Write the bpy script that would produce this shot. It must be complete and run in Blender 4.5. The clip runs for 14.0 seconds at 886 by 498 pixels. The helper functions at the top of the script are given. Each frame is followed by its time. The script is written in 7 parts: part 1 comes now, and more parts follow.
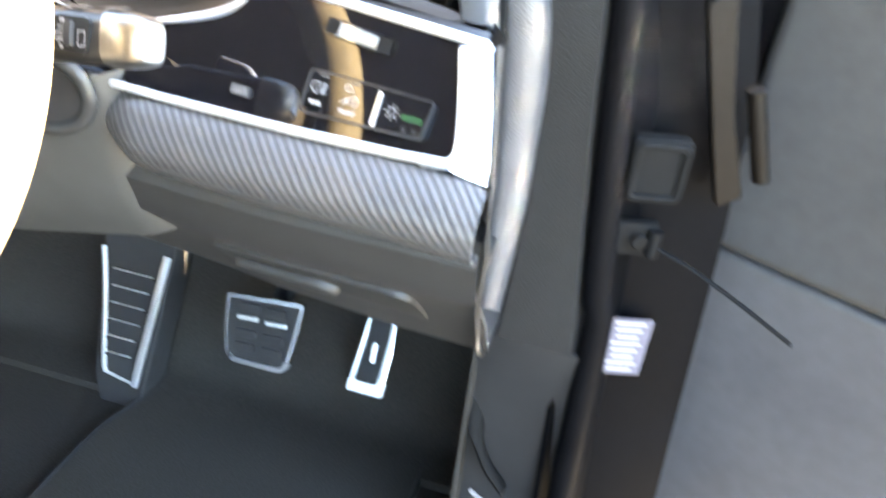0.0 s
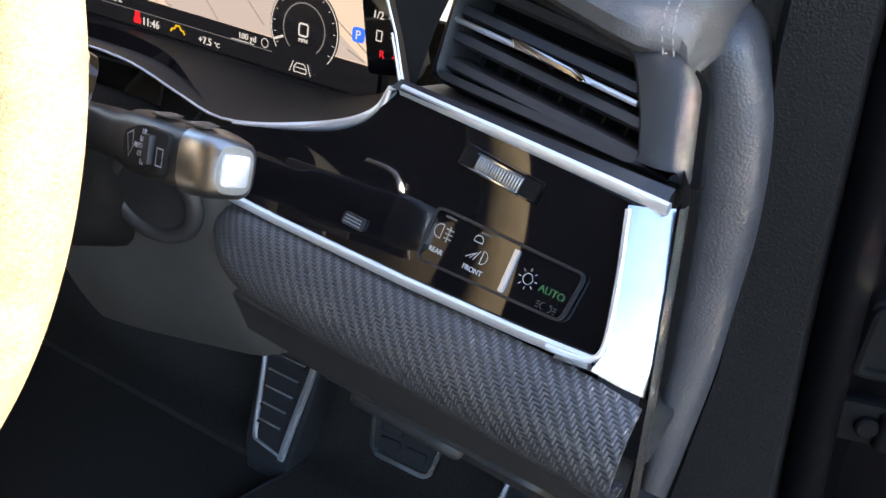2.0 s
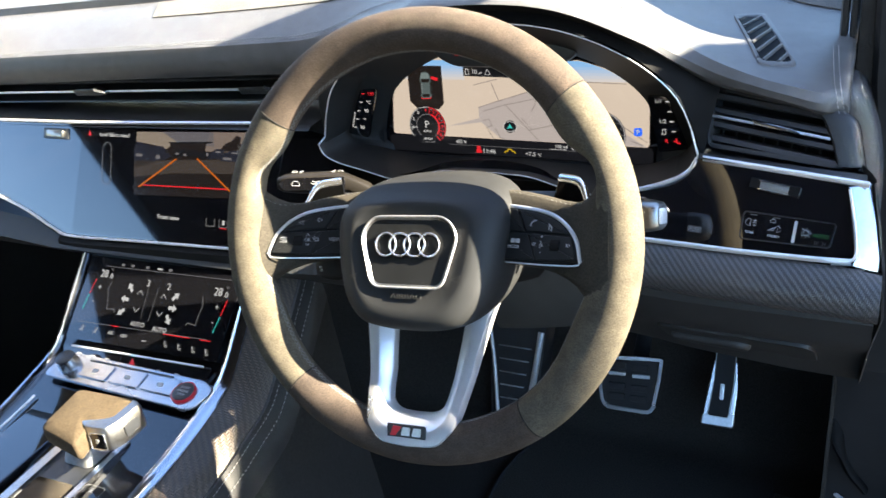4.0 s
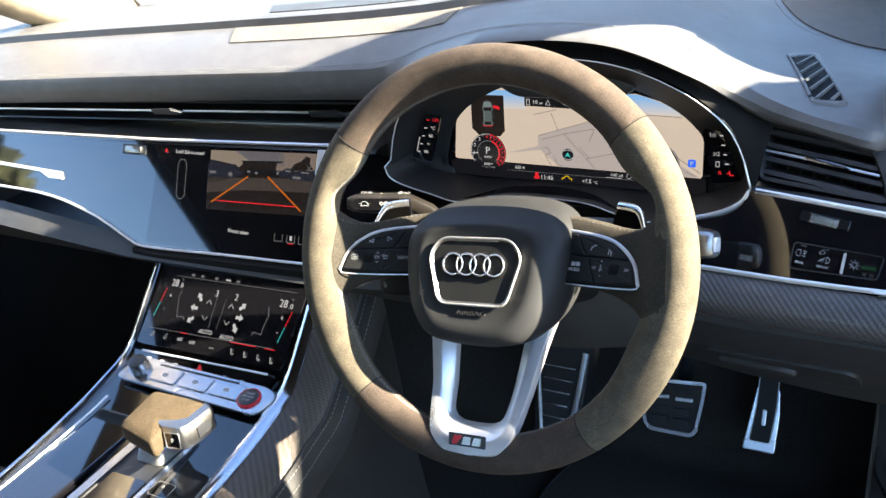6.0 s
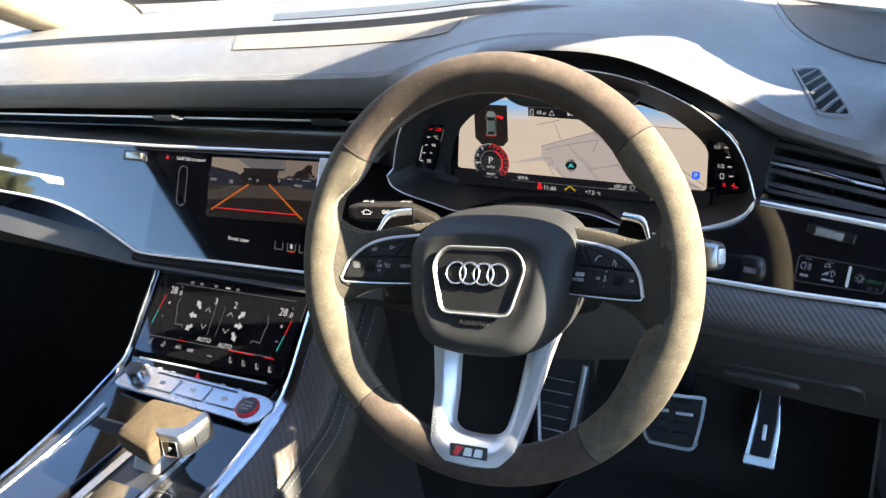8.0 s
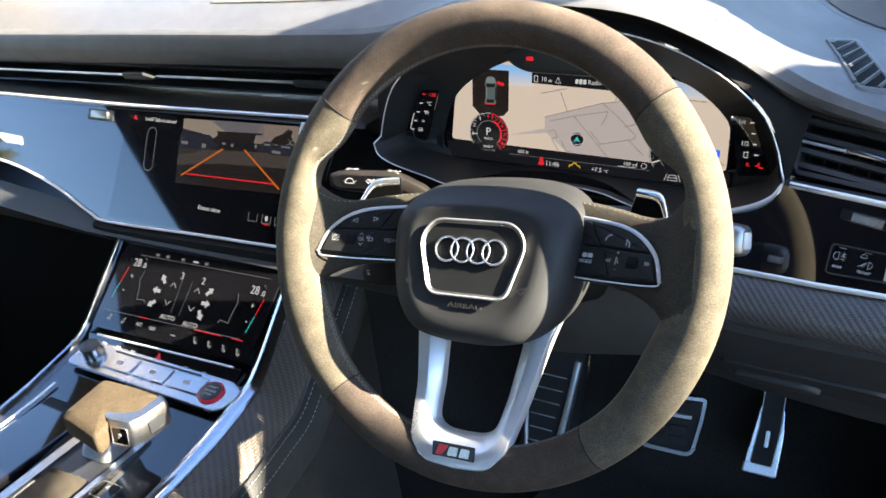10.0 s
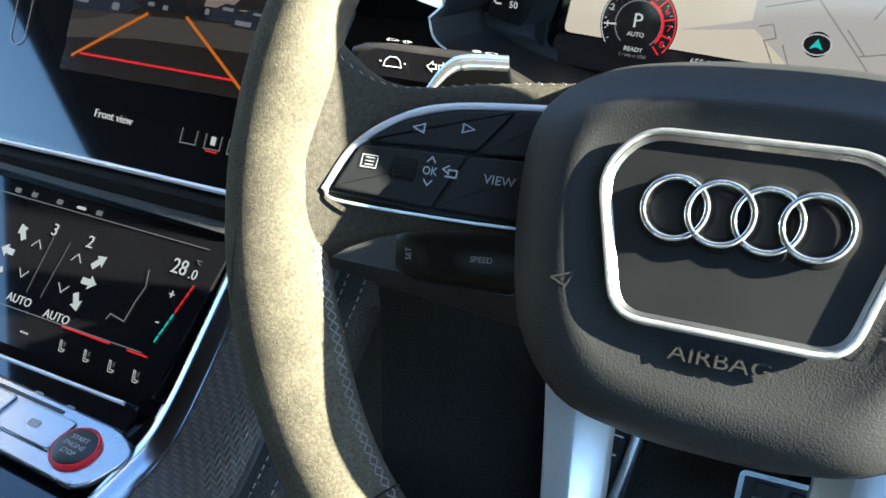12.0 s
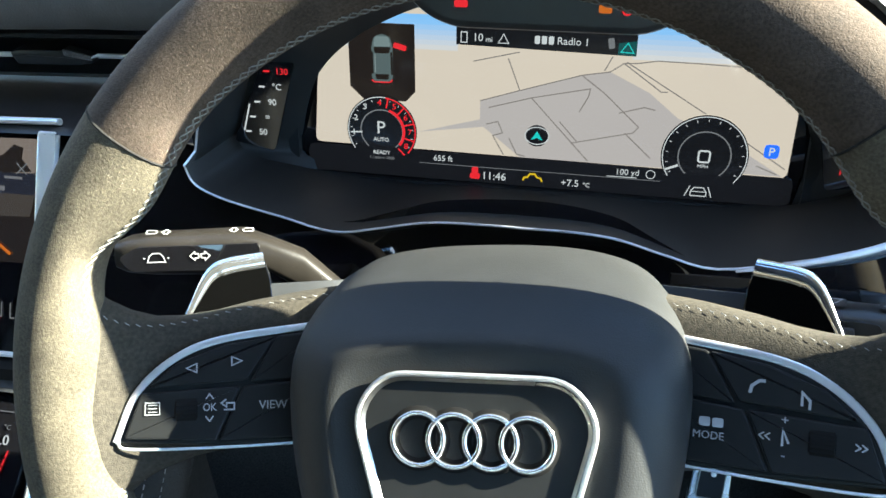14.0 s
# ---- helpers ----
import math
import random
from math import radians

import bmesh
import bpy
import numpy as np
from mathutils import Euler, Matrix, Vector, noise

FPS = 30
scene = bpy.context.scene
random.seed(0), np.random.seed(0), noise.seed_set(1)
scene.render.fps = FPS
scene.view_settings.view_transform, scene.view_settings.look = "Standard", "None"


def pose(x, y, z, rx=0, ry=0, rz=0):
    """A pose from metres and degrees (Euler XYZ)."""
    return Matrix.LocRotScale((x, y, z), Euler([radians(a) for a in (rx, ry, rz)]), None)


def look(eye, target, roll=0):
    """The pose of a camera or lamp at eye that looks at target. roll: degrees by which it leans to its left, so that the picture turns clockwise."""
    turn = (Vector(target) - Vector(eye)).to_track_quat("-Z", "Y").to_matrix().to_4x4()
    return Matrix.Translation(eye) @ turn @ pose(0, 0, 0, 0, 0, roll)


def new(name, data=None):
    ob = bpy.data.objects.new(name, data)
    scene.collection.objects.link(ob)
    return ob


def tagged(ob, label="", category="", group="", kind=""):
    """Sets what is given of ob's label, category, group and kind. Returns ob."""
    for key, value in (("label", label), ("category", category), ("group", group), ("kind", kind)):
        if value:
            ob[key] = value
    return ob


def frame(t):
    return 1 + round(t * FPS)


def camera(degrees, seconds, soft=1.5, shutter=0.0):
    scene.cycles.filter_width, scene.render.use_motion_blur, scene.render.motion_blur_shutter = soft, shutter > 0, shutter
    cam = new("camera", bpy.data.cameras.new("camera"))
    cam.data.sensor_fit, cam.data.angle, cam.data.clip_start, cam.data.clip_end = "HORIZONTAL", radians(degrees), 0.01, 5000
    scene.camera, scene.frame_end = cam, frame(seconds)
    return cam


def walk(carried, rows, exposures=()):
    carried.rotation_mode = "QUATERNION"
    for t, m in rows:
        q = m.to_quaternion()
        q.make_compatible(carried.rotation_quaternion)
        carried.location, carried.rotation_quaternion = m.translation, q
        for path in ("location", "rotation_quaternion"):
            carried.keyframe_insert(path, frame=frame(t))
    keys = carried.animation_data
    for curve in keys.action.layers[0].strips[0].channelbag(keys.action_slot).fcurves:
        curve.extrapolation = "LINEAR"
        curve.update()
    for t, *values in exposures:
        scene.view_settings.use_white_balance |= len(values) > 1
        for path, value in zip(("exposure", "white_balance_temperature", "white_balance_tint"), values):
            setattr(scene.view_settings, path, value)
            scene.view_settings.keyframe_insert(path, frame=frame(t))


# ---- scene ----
cam = camera(54.4, 14.0, shutter=0.5)
METRES = 1.3630
BASE = pose(0.4170, -0.2709, 1.2006, -31.742, -6.134, 15.887)
ROWS = [
    (0.0, 0.0, 0.0, 0.0, 0.0, 0.0, 0.0),
    (0.5, 0.0119, 0.0506, 0.0401, 7.8, 2.41, -4.54),
    (1.0, 0.0159, 0.0742, 0.0493, 11.62, 2.51, -6.32),
    (1.5, 0.0167, 0.0821, 0.0489, 13.02, 2.18, -7.04),
    (2.0, 0.0156, 0.0812, 0.049, 13.62, 2.07, -6.98),
    (2.5, 0.0117, 0.0419, 0.0473, 13.6, 2.32, -3.82),
    (3.0, -0.0302, -0.0728, 0.0295, 13.65, 3.3, 2.92),
    (3.5, -0.0837, -0.172, 0.029, 13.41, 3.51, 7.21),
    (4.0, -0.1085, -0.231, 0.0313, 14.27, 4.09, 6.68),
    (6.5, -0.1213, -0.2701, 0.0311, 16.51, 5.81, 4.59),
    (7.0, -0.1259, -0.2703, 0.0301, 16.38, 6.09, 4.36),
    (7.5, -0.1246, -0.2683, 0.0296, 16.2, 6.31, 4.27),
    (10.0, -0.1441, -0.2036, 0.0252, 15.0, 5.87, 2.13),
    (10.5, -0.2015, -0.0803, 0.0281, 15.21, 5.82, -0.98),
    (11.0, -0.2555, 0.0386, 0.0372, 14.52, 6.48, -3.01),
    (11.5, -0.277, 0.0825, 0.0433, 12.52, 6.28, -3.18),
    (12.0, -0.2789, 0.0757, 0.044, 11.01, 5.91, -3.27),
    (12.5, -0.2743, 0.0484, 0.06, 9.17, 5.7, -1.92),
    (13.0, -0.2535, 0.0374, 0.0933, 4.24, 3.91, 3.53),
    (13.5, -0.2465, 0.0345, 0.1235, 1.49, 0.11, 8.0),
    (14.0, -0.2514, 0.0407, 0.1263, 0.17, -0.56, 8.47),
]
walk(cam, [(t, BASE @ pose(METRES * x, METRES * y, METRES * z, 90 + pitch, roll, yaw)) for t, x, y, z, yaw, pitch, roll in ROWS],
     [(0.0, 6.75, 9000, 11), (0.5, 5.74, 8800, 13), (1.0, 4.78, 8000, 15), (1.5, 4.58, 7800, 16), (2.5, 4.34, 7300, 13), (4.0, 4.05, 6800, 9), (6.5, 3.97, 6800, 10), (10.0, 3.95, 6700, 10), (10.5, 3.82, 6100, 8), (12.0, 3.97, 6150, 0), (14.0, 4.12, 6100, 0)])
# ---- world, sun, exposure ----
world = bpy.data.worlds.new("world")
scene.world = world
world.use_nodes = True
wn = world.node_tree
bg = wn.nodes["Background"]
sky = wn.nodes.new("ShaderNodeTexSky")
sky.sky_type = "NISHITA"
sky.sun_disc = False
SUN_TO = Vector((0.862, 0.135, 0.492)).normalized()
sky.sun_elevation = math.asin(SUN_TO.z)
sky.sun_rotation = math.atan2(SUN_TO.x, SUN_TO.y)
sky.air_density, sky.dust_density, sky.ozone_density = 1.0, 0.2, 3.5
haze = wn.nodes.new("ShaderNodeVectorMath")  # a clear, cold sky
haze.operation = "MULTIPLY"
haze.inputs[1].default_value = (0.94, 0.99, 1.05)
wn.links.new(sky.outputs[0], haze.inputs[0])
wn.links.new(haze.outputs[0], bg.inputs[0])
bg.inputs[1].default_value = 0.056
sun = new("sun", bpy.data.lights.new("sun", "SUN"))
sun.data.energy, sun.data.angle, sun.data.color = 5.0, radians(0.55), (1.0, 0.91, 0.74)
sun.matrix_world = look((0, 0, 0), -SUN_TO)


# ---- materials ----
def mat(name, color, rough=0.5, metal=0.0, vary=0.15, scale=60.0, bump=0.0, bscale=400.0, stain=0.1,
        coat=0.0, sheen=0.0, spec=0.5, rvary=0.08, kind="noise", bdist=0.001, blotch=7.0):
    m = bpy.data.materials.new(name)
    m.use_nodes = True
    nt = m.node_tree
    p = nt.nodes["Principled BSDF"]
    tc = nt.nodes.new("ShaderNodeTexCoord")
    fine = nt.nodes.new("ShaderNodeTexNoise")
    fine.inputs["Scale"].default_value, fine.inputs["Detail"].default_value = scale, 5
    big = nt.nodes.new("ShaderNodeTexNoise")
    big.inputs["Scale"].default_value, big.inputs["Detail"].default_value = blotch, 3
    for n in (fine, big):
        nt.links.new(tc.outputs["Object"], n.inputs["Vector"])

    def ramp(node, amount):
        r = nt.nodes.new("ShaderNodeMapRange")
        r.inputs[1].default_value, r.inputs[2].default_value = 0.3, 0.7
        r.inputs[3].default_value, r.inputs[4].default_value = 1 - amount, 1 + amount
        nt.links.new(node.outputs[0], r.inputs[0])
        return r
    mul = nt.nodes.new("ShaderNodeMath")
    mul.operation = "MULTIPLY"
    nt.links.new(ramp(fine, vary).outputs[0], mul.inputs[0])
    nt.links.new(ramp(big, stain).outputs[0], mul.inputs[1])
    mix = nt.nodes.new("ShaderNodeVectorMath")
    mix.operation = "SCALE"
    mix.inputs[0].default_value = color
    nt.links.new(mul.outputs[0], mix.inputs["Scale"])
    nt.links.new(mix.outputs[0], p.inputs["Base Color"])
    rr = nt.nodes.new("ShaderNodeMapRange")
    rr.inputs[1].default_value, rr.inputs[2].default_value = 0.3, 0.7
    rr.inputs[3].default_value, rr.inputs[4].default_value = max(0.01, rough - rvary), min(1, rough + rvary)
    nt.links.new(big.outputs[0], rr.inputs[0])
    nt.links.new(rr.outputs[0], p.inputs["Roughness"])
    p.inputs["Metallic"].default_value = metal
    p.inputs["Specular IOR Level"].default_value = spec
    p.inputs["Coat Weight"].default_value = coat
    p.inputs["Sheen Weight"].default_value = sheen
    p.inputs["Sheen Roughness"].default_value = 0.4
    p.inputs["Sheen Tint"].default_value = (1.0, 0.92, 0.74, 1.0)
    if bump:
        if kind == "leather":
            b = nt.nodes.new("ShaderNodeTexVoronoi")
            b.inputs["Scale"].default_value = bscale
        else:
            b = nt.nodes.new("ShaderNodeTexNoise")
            b.inputs["Scale"].default_value, b.inputs["Detail"].default_value = bscale, 3
        nt.links.new(tc.outputs["Object"], b.inputs["Vector"])
        bn = nt.nodes.new("ShaderNodeBump")
        bn.inputs["Strength"].default_value, bn.inputs["Distance"].default_value = bump, bdist
        nt.links.new(b.outputs[0], bn.inputs["Height"])
        nt.links.new(bn.outputs[0], p.inputs["Normal"])
    return m


LIT = 0.094  # displays are dim beside the daylight


def glow(name, color, strength=1.0):
    """A lit display: emits its colour under a glossy cover."""
    m = bpy.data.materials.new(name)
    m.use_nodes = True
    p = m.node_tree.nodes["Principled BSDF"]
    p.inputs["Base Color"].default_value = (0.005, 0.005, 0.006, 1)
    p.inputs["Roughness"].default_value = 0.12
    p.inputs["Emission Color"].default_value = (*color, 1)
    p.inputs["Emission Strength"].default_value = strength * LIT
    return m


def weave(name, cell, a, b):
    """Carbon twill: tows over two, under two."""
    m = bpy.data.materials.new(name)
    m.use_nodes = True
    nt = m.node_tree
    p = nt.nodes["Principled BSDF"]
    uv = nt.nodes.new("ShaderNodeUVMap")
    sep = nt.nodes.new("ShaderNodeSeparateXYZ")
    nt.links.new(uv.outputs[0], sep.inputs[0])

    def op(kind, x, y=None):
        n = nt.nodes.new("ShaderNodeMath")
        n.operation = kind
        for i, v in enumerate((x, y)):
            if v is None:
                continue
            if isinstance(v, (int, float)):
                n.inputs[i].default_value = v
            else:
                nt.links.new(v, n.inputs[i])
        return n.outputs[0]
    u, v = op("DIVIDE", sep.outputs[0], cell), op("DIVIDE", sep.outputs[1], cell)
    iu, iv = op("FLOOR", u), op("FLOOR", v)
    ph = op("FLOORED_MODULO", op("SUBTRACT", iu, iv), 4)
    over = op("LESS_THAN", ph, 1.5)
    fu, fv = op("SUBTRACT", op("FRACT", u), 0.5), op("SUBTRACT", op("FRACT", v), 0.5)
    hu = op("SUBTRACT", 1.0, op("MULTIPLY", op("MULTIPLY", fu, fu), 3.2))
    hv = op("SUBTRACT", 1.0, op("MULTIPLY", op("MULTIPLY", fv, fv), 3.2))
    h = op("ADD", op("MULTIPLY", over, hu), op("MULTIPLY", op("SUBTRACT", 1.0, over), hv))
    ramp = nt.nodes.new("ShaderNodeMix")
    ramp.data_type = "RGBA"
    ramp.inputs[6].default_value, ramp.inputs[7].default_value = (*a, 1), (*b, 1)
    weft = op("MULTIPLY", op("MULTIPLY", op("SUBTRACT", 1.0, over), hv), 0.42)
    nt.links.new(op("ADD", op("MULTIPLY", over, hu), weft), ramp.inputs[0])
    nt.links.new(ramp.outputs[2], p.inputs["Base Color"])
    bn = nt.nodes.new("ShaderNodeBump")
    bn.inputs["Strength"].default_value, bn.inputs["Distance"].default_value = 0.5, 0.0012
    nt.links.new(h, bn.inputs["Height"])
    nt.links.new(bn.outputs[0], p.inputs["Normal"])
    p.inputs["Roughness"].default_value = 0.38
    p.inputs["Coat Weight"].default_value = 0.25
    p.inputs["Coat Roughness"].default_value = 0.2
    return m


LEATHER = mat("dash_leather", (0.060, 0.060, 0.061), 0.46, bump=0.28, bscale=800, kind="leather", vary=0.14, bdist=0.0006)
HUB_SKIN = mat("airbag_skin", (0.0150, 0.0155, 0.016), 0.56, spec=0.28, bump=0.2, bscale=1500, kind="leather", vary=0.08, bdist=0.0003)
GRAIN = mat("grained_plastic", (0.050, 0.051, 0.055), 0.46, bump=0.5, bscale=620, kind="leather", vary=0.1, bdist=0.0006)
GRAIN_DARK = mat("dark_grained_plastic", (0.0085, 0.0088, 0.009), 0.58, spec=0.3, bump=0.5, bscale=700, kind="leather", vary=0.1, bdist=0.0006)
TRIM = mat("soft_black_plastic", (0.016, 0.0165, 0.0175), 0.55, bump=0.15, bscale=900, vary=0.1)
SATIN = mat("satin_black_plastic", (0.016, 0.017, 0.019), 0.36, bump=0.05, bscale=900)
SUEDE = mat("suede", (0.060, 0.0515, 0.037), 0.92, blotch=75, vary=0.34, scale=900, bump=0.28, bscale=1700, stain=0.24, sheen=0.0, spec=0.2)
# browner suede of the top cover; on the lower cover its darkness stands for shade
SUEDE_BROWN_SHADE = mat("suede_brown_and_shade", (0.043, 0.0325, 0.0255), 0.92, blotch=75, vary=0.34, scale=900, bump=0.28, bscale=1700, stain=0.24, sheen=0.0, spec=0.2)
EMBOSS = mat("worn_emboss", (0.013, 0.013, 0.013), 0.6)
# the rim's suede again, with the spokes' shade put into the colour
SUEDE_SHADED = mat("rim_suede_shaded", (0.032, 0.028, 0.022), 0.95, blotch=75, vary=0.3, scale=600, bump=0.35, bscale=1800, sheen=0.0, spec=0.15)
SUEDE_DARK = mat("dark_suede", (0.015, 0.0145, 0.014), 0.95, vary=0.25, scale=300, bump=0.3, bscale=1800, sheen=0.03, spec=0.12)
PIANO = mat("piano_black", (0.004, 0.004, 0.005), 0.04, vary=0.0, stain=0.0, rvary=0.015, coat=0.8)
GLOSS = mat("paddle_gloss", (0.0012, 0.0012, 0.0012), 0.07, vary=0.0, stain=0.0, rvary=0.02, spec=0.35)
GLASS_BLACK = mat("black_glass", (0.004, 0.004, 0.005), 0.05, vary=0.0, stain=0.0, rvary=0.01, coat=0.5)
ALU = mat("satin_aluminium", (0.80, 0.81, 0.83), 0.36, 0.78, vary=0.04, stain=0.04)
CHROME = mat("chrome", (0.86, 0.87, 0.88), 0.12, 0.96, vary=0.02, stain=0.02, rvary=0.03)
STEEL = mat("brushed_steel", (0.66, 0.66, 0.66), 0.34, 0.85, vary=0.12, scale=300)
RUBBER = mat("black_rubber", (0.010, 0.010, 0.011), 0.72, bump=0.2, bscale=600)
CARPET = mat("carpet", (0.036, 0.032, 0.028), 0.97, vary=0.4, scale=500, bump=0.8, bscale=700, spec=0.1, bdist=0.003)
RIM_THREAD = mat("rim_thread", (0.11, 0.11, 0.105), 0.85)
GEAR_SUEDE = mat("gear_suede", (0.045, 0.033, 0.020), 0.92, blotch=110, vary=0.35, scale=700, bump=0.3, bscale=1500, stain=0.14, sheen=0.0, spec=0.15)
THREAD = mat("grey_thread", (0.20, 0.20, 0.20), 0.8)
JAMB = mat("jamb_paint", (0.0025, 0.0025, 0.003), 0.55, spec=0.04)
SPOKE_METAL = mat("spoke_metal", (0.80, 0.81, 0.83), 0.32, 0.75, vary=0.03, stain=0.04)
STRIP_METAL = mat("brushed_strip", (0.50, 0.51, 0.53), 0.24, 1.0, vary=0.10, scale=300)
RAIL_METAL = mat("rail_metal", (0.50, 0.52, 0.56), 0.14, 1.0, vary=0.04)
LINING = mat("hood_lining", (0.006, 0.006, 0.006), 0.75, spec=0.1)
KEY = mat("switch_plastic", (0.008, 0.0085, 0.009), 0.5, spec=0.25)
GEAR_METAL = mat("gear_metal", (0.36, 0.35, 0.33), 0.32, 1.0, vary=0.08, scale=300)
SLAT = mat("vent_plastic", (0.030, 0.031, 0.034), 0.45)
PAINT = mat("black_body_paint", (0.006, 0.006, 0.007), 0.18, coat=0.5)
CARBON = weave("carbon_twill", 0.0016, (0.008, 0.008, 0.009), (0.085, 0.085, 0.088))
CARBON_FINE = weave("carbon_twill_fine", 0.0026, (0.008, 0.007, 0.006), (0.066, 0.050, 0.037))
WHITE_PRINT = mat("white_print", (0.32, 0.32, 0.33), 0.5)
GREY_PRINT = mat("grey_print", (0.30, 0.31, 0.32), 0.5)
GREEN_PRINT = glow("green_backlight", (0.06, 0.30, 0.15), 0.24)
LABEL = mat("pale_label", (0.08, 0.08, 0.11), 0.5)
TARMAC = mat("tarmac", (0.055, 0.055, 0.057), 0.9, vary=0.5, scale=40, bump=0.5, bscale=90, bdist=0.01)
RED = mat("red_enamel", (0.45, 0.01, 0.02), 0.3)


# ---- mesh helpers ----
def part(name, bm, material, parent=None, label="", smooth=True, m=None):
    me = bpy.data.meshes.new(name)
    bmesh.ops.recalc_face_normals(bm, faces=bm.faces)
    bm.to_mesh(me)
    bm.free()
    me.materials.append(material)
    if smooth:
        me.shade_smooth()
        me.set_sharp_from_angle(angle=radians(38))
    ob = new(name, me)
    if m is not None:
        ob.matrix_basis = m
    ob.parent = parent
    if label:
        ob["label"] = label
    return ob


def thing(name, m, label, category, kind="", group=""):
    ob = new(name)
    ob.empty_display_size = 0.02
    ob.matrix_basis = m
    return tagged(ob, label, category, group, kind)


def axes(o, x, y):
    """A pose whose local x and y run along the given directions."""
    x = Vector(x).normalized()
    y = Vector(y)
    y = (y - x * y.dot(x)).normalized()
    z = x.cross(y)
    m = Matrix((x, y, z)).transposed().to_4x4()
    m.translation = Vector(o)
    return m


def curve(pts, n=8, closed=False):
    """A smooth line through control points."""
    pts = [Vector(p) for p in pts]
    out, k = [], len(pts)
    for i in range(k if closed else k - 1):
        p0 = pts[(i - 1) % k] if closed or i else pts[0] * 2 - pts[1]
        p1, p2 = pts[i], pts[(i + 1) % k]
        p3 = pts[(i + 2) % k] if closed or i + 2 < k else p2 * 2 - p1
        for j in range(n):
            t = j / n
            out.append(0.5 * (2 * p1 + (p2 - p0) * t + (2 * p0 - 5 * p1 + 4 * p2 - p3) * t * t
                              + (3 * p1 - p0 - 3 * p2 + p3) * t ** 3))
    if not closed:
        out.append(pts[-1])
    return out


def rounded(pts, r, n=4):
    """A polygon with rounded corners (2D)."""
    out, k = [], len(pts)
    for i in range(k):
        a, b, c = Vector(pts[i - 1]), Vector(pts[i]), Vector(pts[(i + 1) % k])
        ra = r[i] if isinstance(r, (list, tuple)) else r
        d1, d2 = min(ra, (a - b).length * 0.48), min(ra, (c - b).length * 0.48)
        p, q = b + (a - b).normalized() * d1, b + (c - b).normalized() * d2
        for j in range(n + 1):
            t = j / n
            out.append((1 - t) ** 2 * p + 2 * t * (1 - t) * b + t * t * q)
    return out


def box2(w, h):
    return [(-w / 2, -h / 2), (w / 2, -h / 2), (w / 2, h / 2), (-w / 2, h / 2)]


def inset2(pts, d):
    """Moves a counter-clockwise 2D outline inwards by d."""
    out, k = [], len(pts)
    for i in range(k):
        a, b, c = Vector(pts[i - 1]), Vector(pts[i]), Vector(pts[(i + 1) % k])
        e1, e2 = (b - a), (c - b)
        n1, n2 = Vector((-e1.y, e1.x)), Vector((-e2.y, e2.x))
        n = (n1.normalized() if n1.length > 1e-9 else n2.normalized()) + (n2.normalized() if n2.length > 1e-9 else n1.normalized())
        if n.length < 1e-6:
            out.append(b)
            continue
        n.normalize()
        out.append(b + n * d)
    return out


def ccw(pts):
    a = sum(pts[i - 1][0] * pts[i][1] - pts[i][0] * pts[i - 1][1] for i in range(len(pts)))
    return list(pts) if a > 0 else list(reversed(pts))


def prism(pts, z0, z1, bevel=0.0, steps=2):
    """A plate with the 2D outline, from z0 to z1, its upper edge rounded."""
    pts = ccw([Vector(p[:2]) for p in pts])
    bm = bmesh.new()
    rings = [[(p.x, p.y, z0) for p in pts]]
    if bevel:
        for i in range(steps + 1):
            a = math.pi / 2 * i / steps
            q = inset2(pts, bevel * (1 - math.cos(a)))
            rings.append([(p.x, p.y, z1 - bevel + bevel * math.sin(a)) for p in q])
        rings.append([(p.x, p.y, z1) for p in inset2(pts, bevel * 1.25)])
    else:
        rings.append([(p.x, p.y, z1) for p in pts])
    vs = [[bm.verts.new(p) for p in r] for r in rings]
    for a, b in zip(vs, vs[1:]):
        for i in range(len(a)):
            bm.faces.new((a[i - 1], a[i], b[i], b[i - 1]))
    bm.faces.new(vs[-1])
    bm.faces.new(list(reversed(vs[0])))
    return bm


def ring2(outer, inner, z0, z1):
    """A flat frame between two outlines of equal count."""
    bm = bmesh.new()
    o0, o1 = [[bm.verts.new((p[0], p[1], z)) for p in outer] for z in (z0, z1)]
    i0, i1 = [[bm.verts.new((p[0], p[1], z)) for p in inner] for z in (z0, z1)]
    k = len(outer)
    for i in range(k):
        j = (i + 1) % k
        for a, b in ((o0, o1), (o1, i1), (i1, i0), (i0, o0)):
            bm.faces.new((a[i], a[j], b[j], b[i]))
    return bm


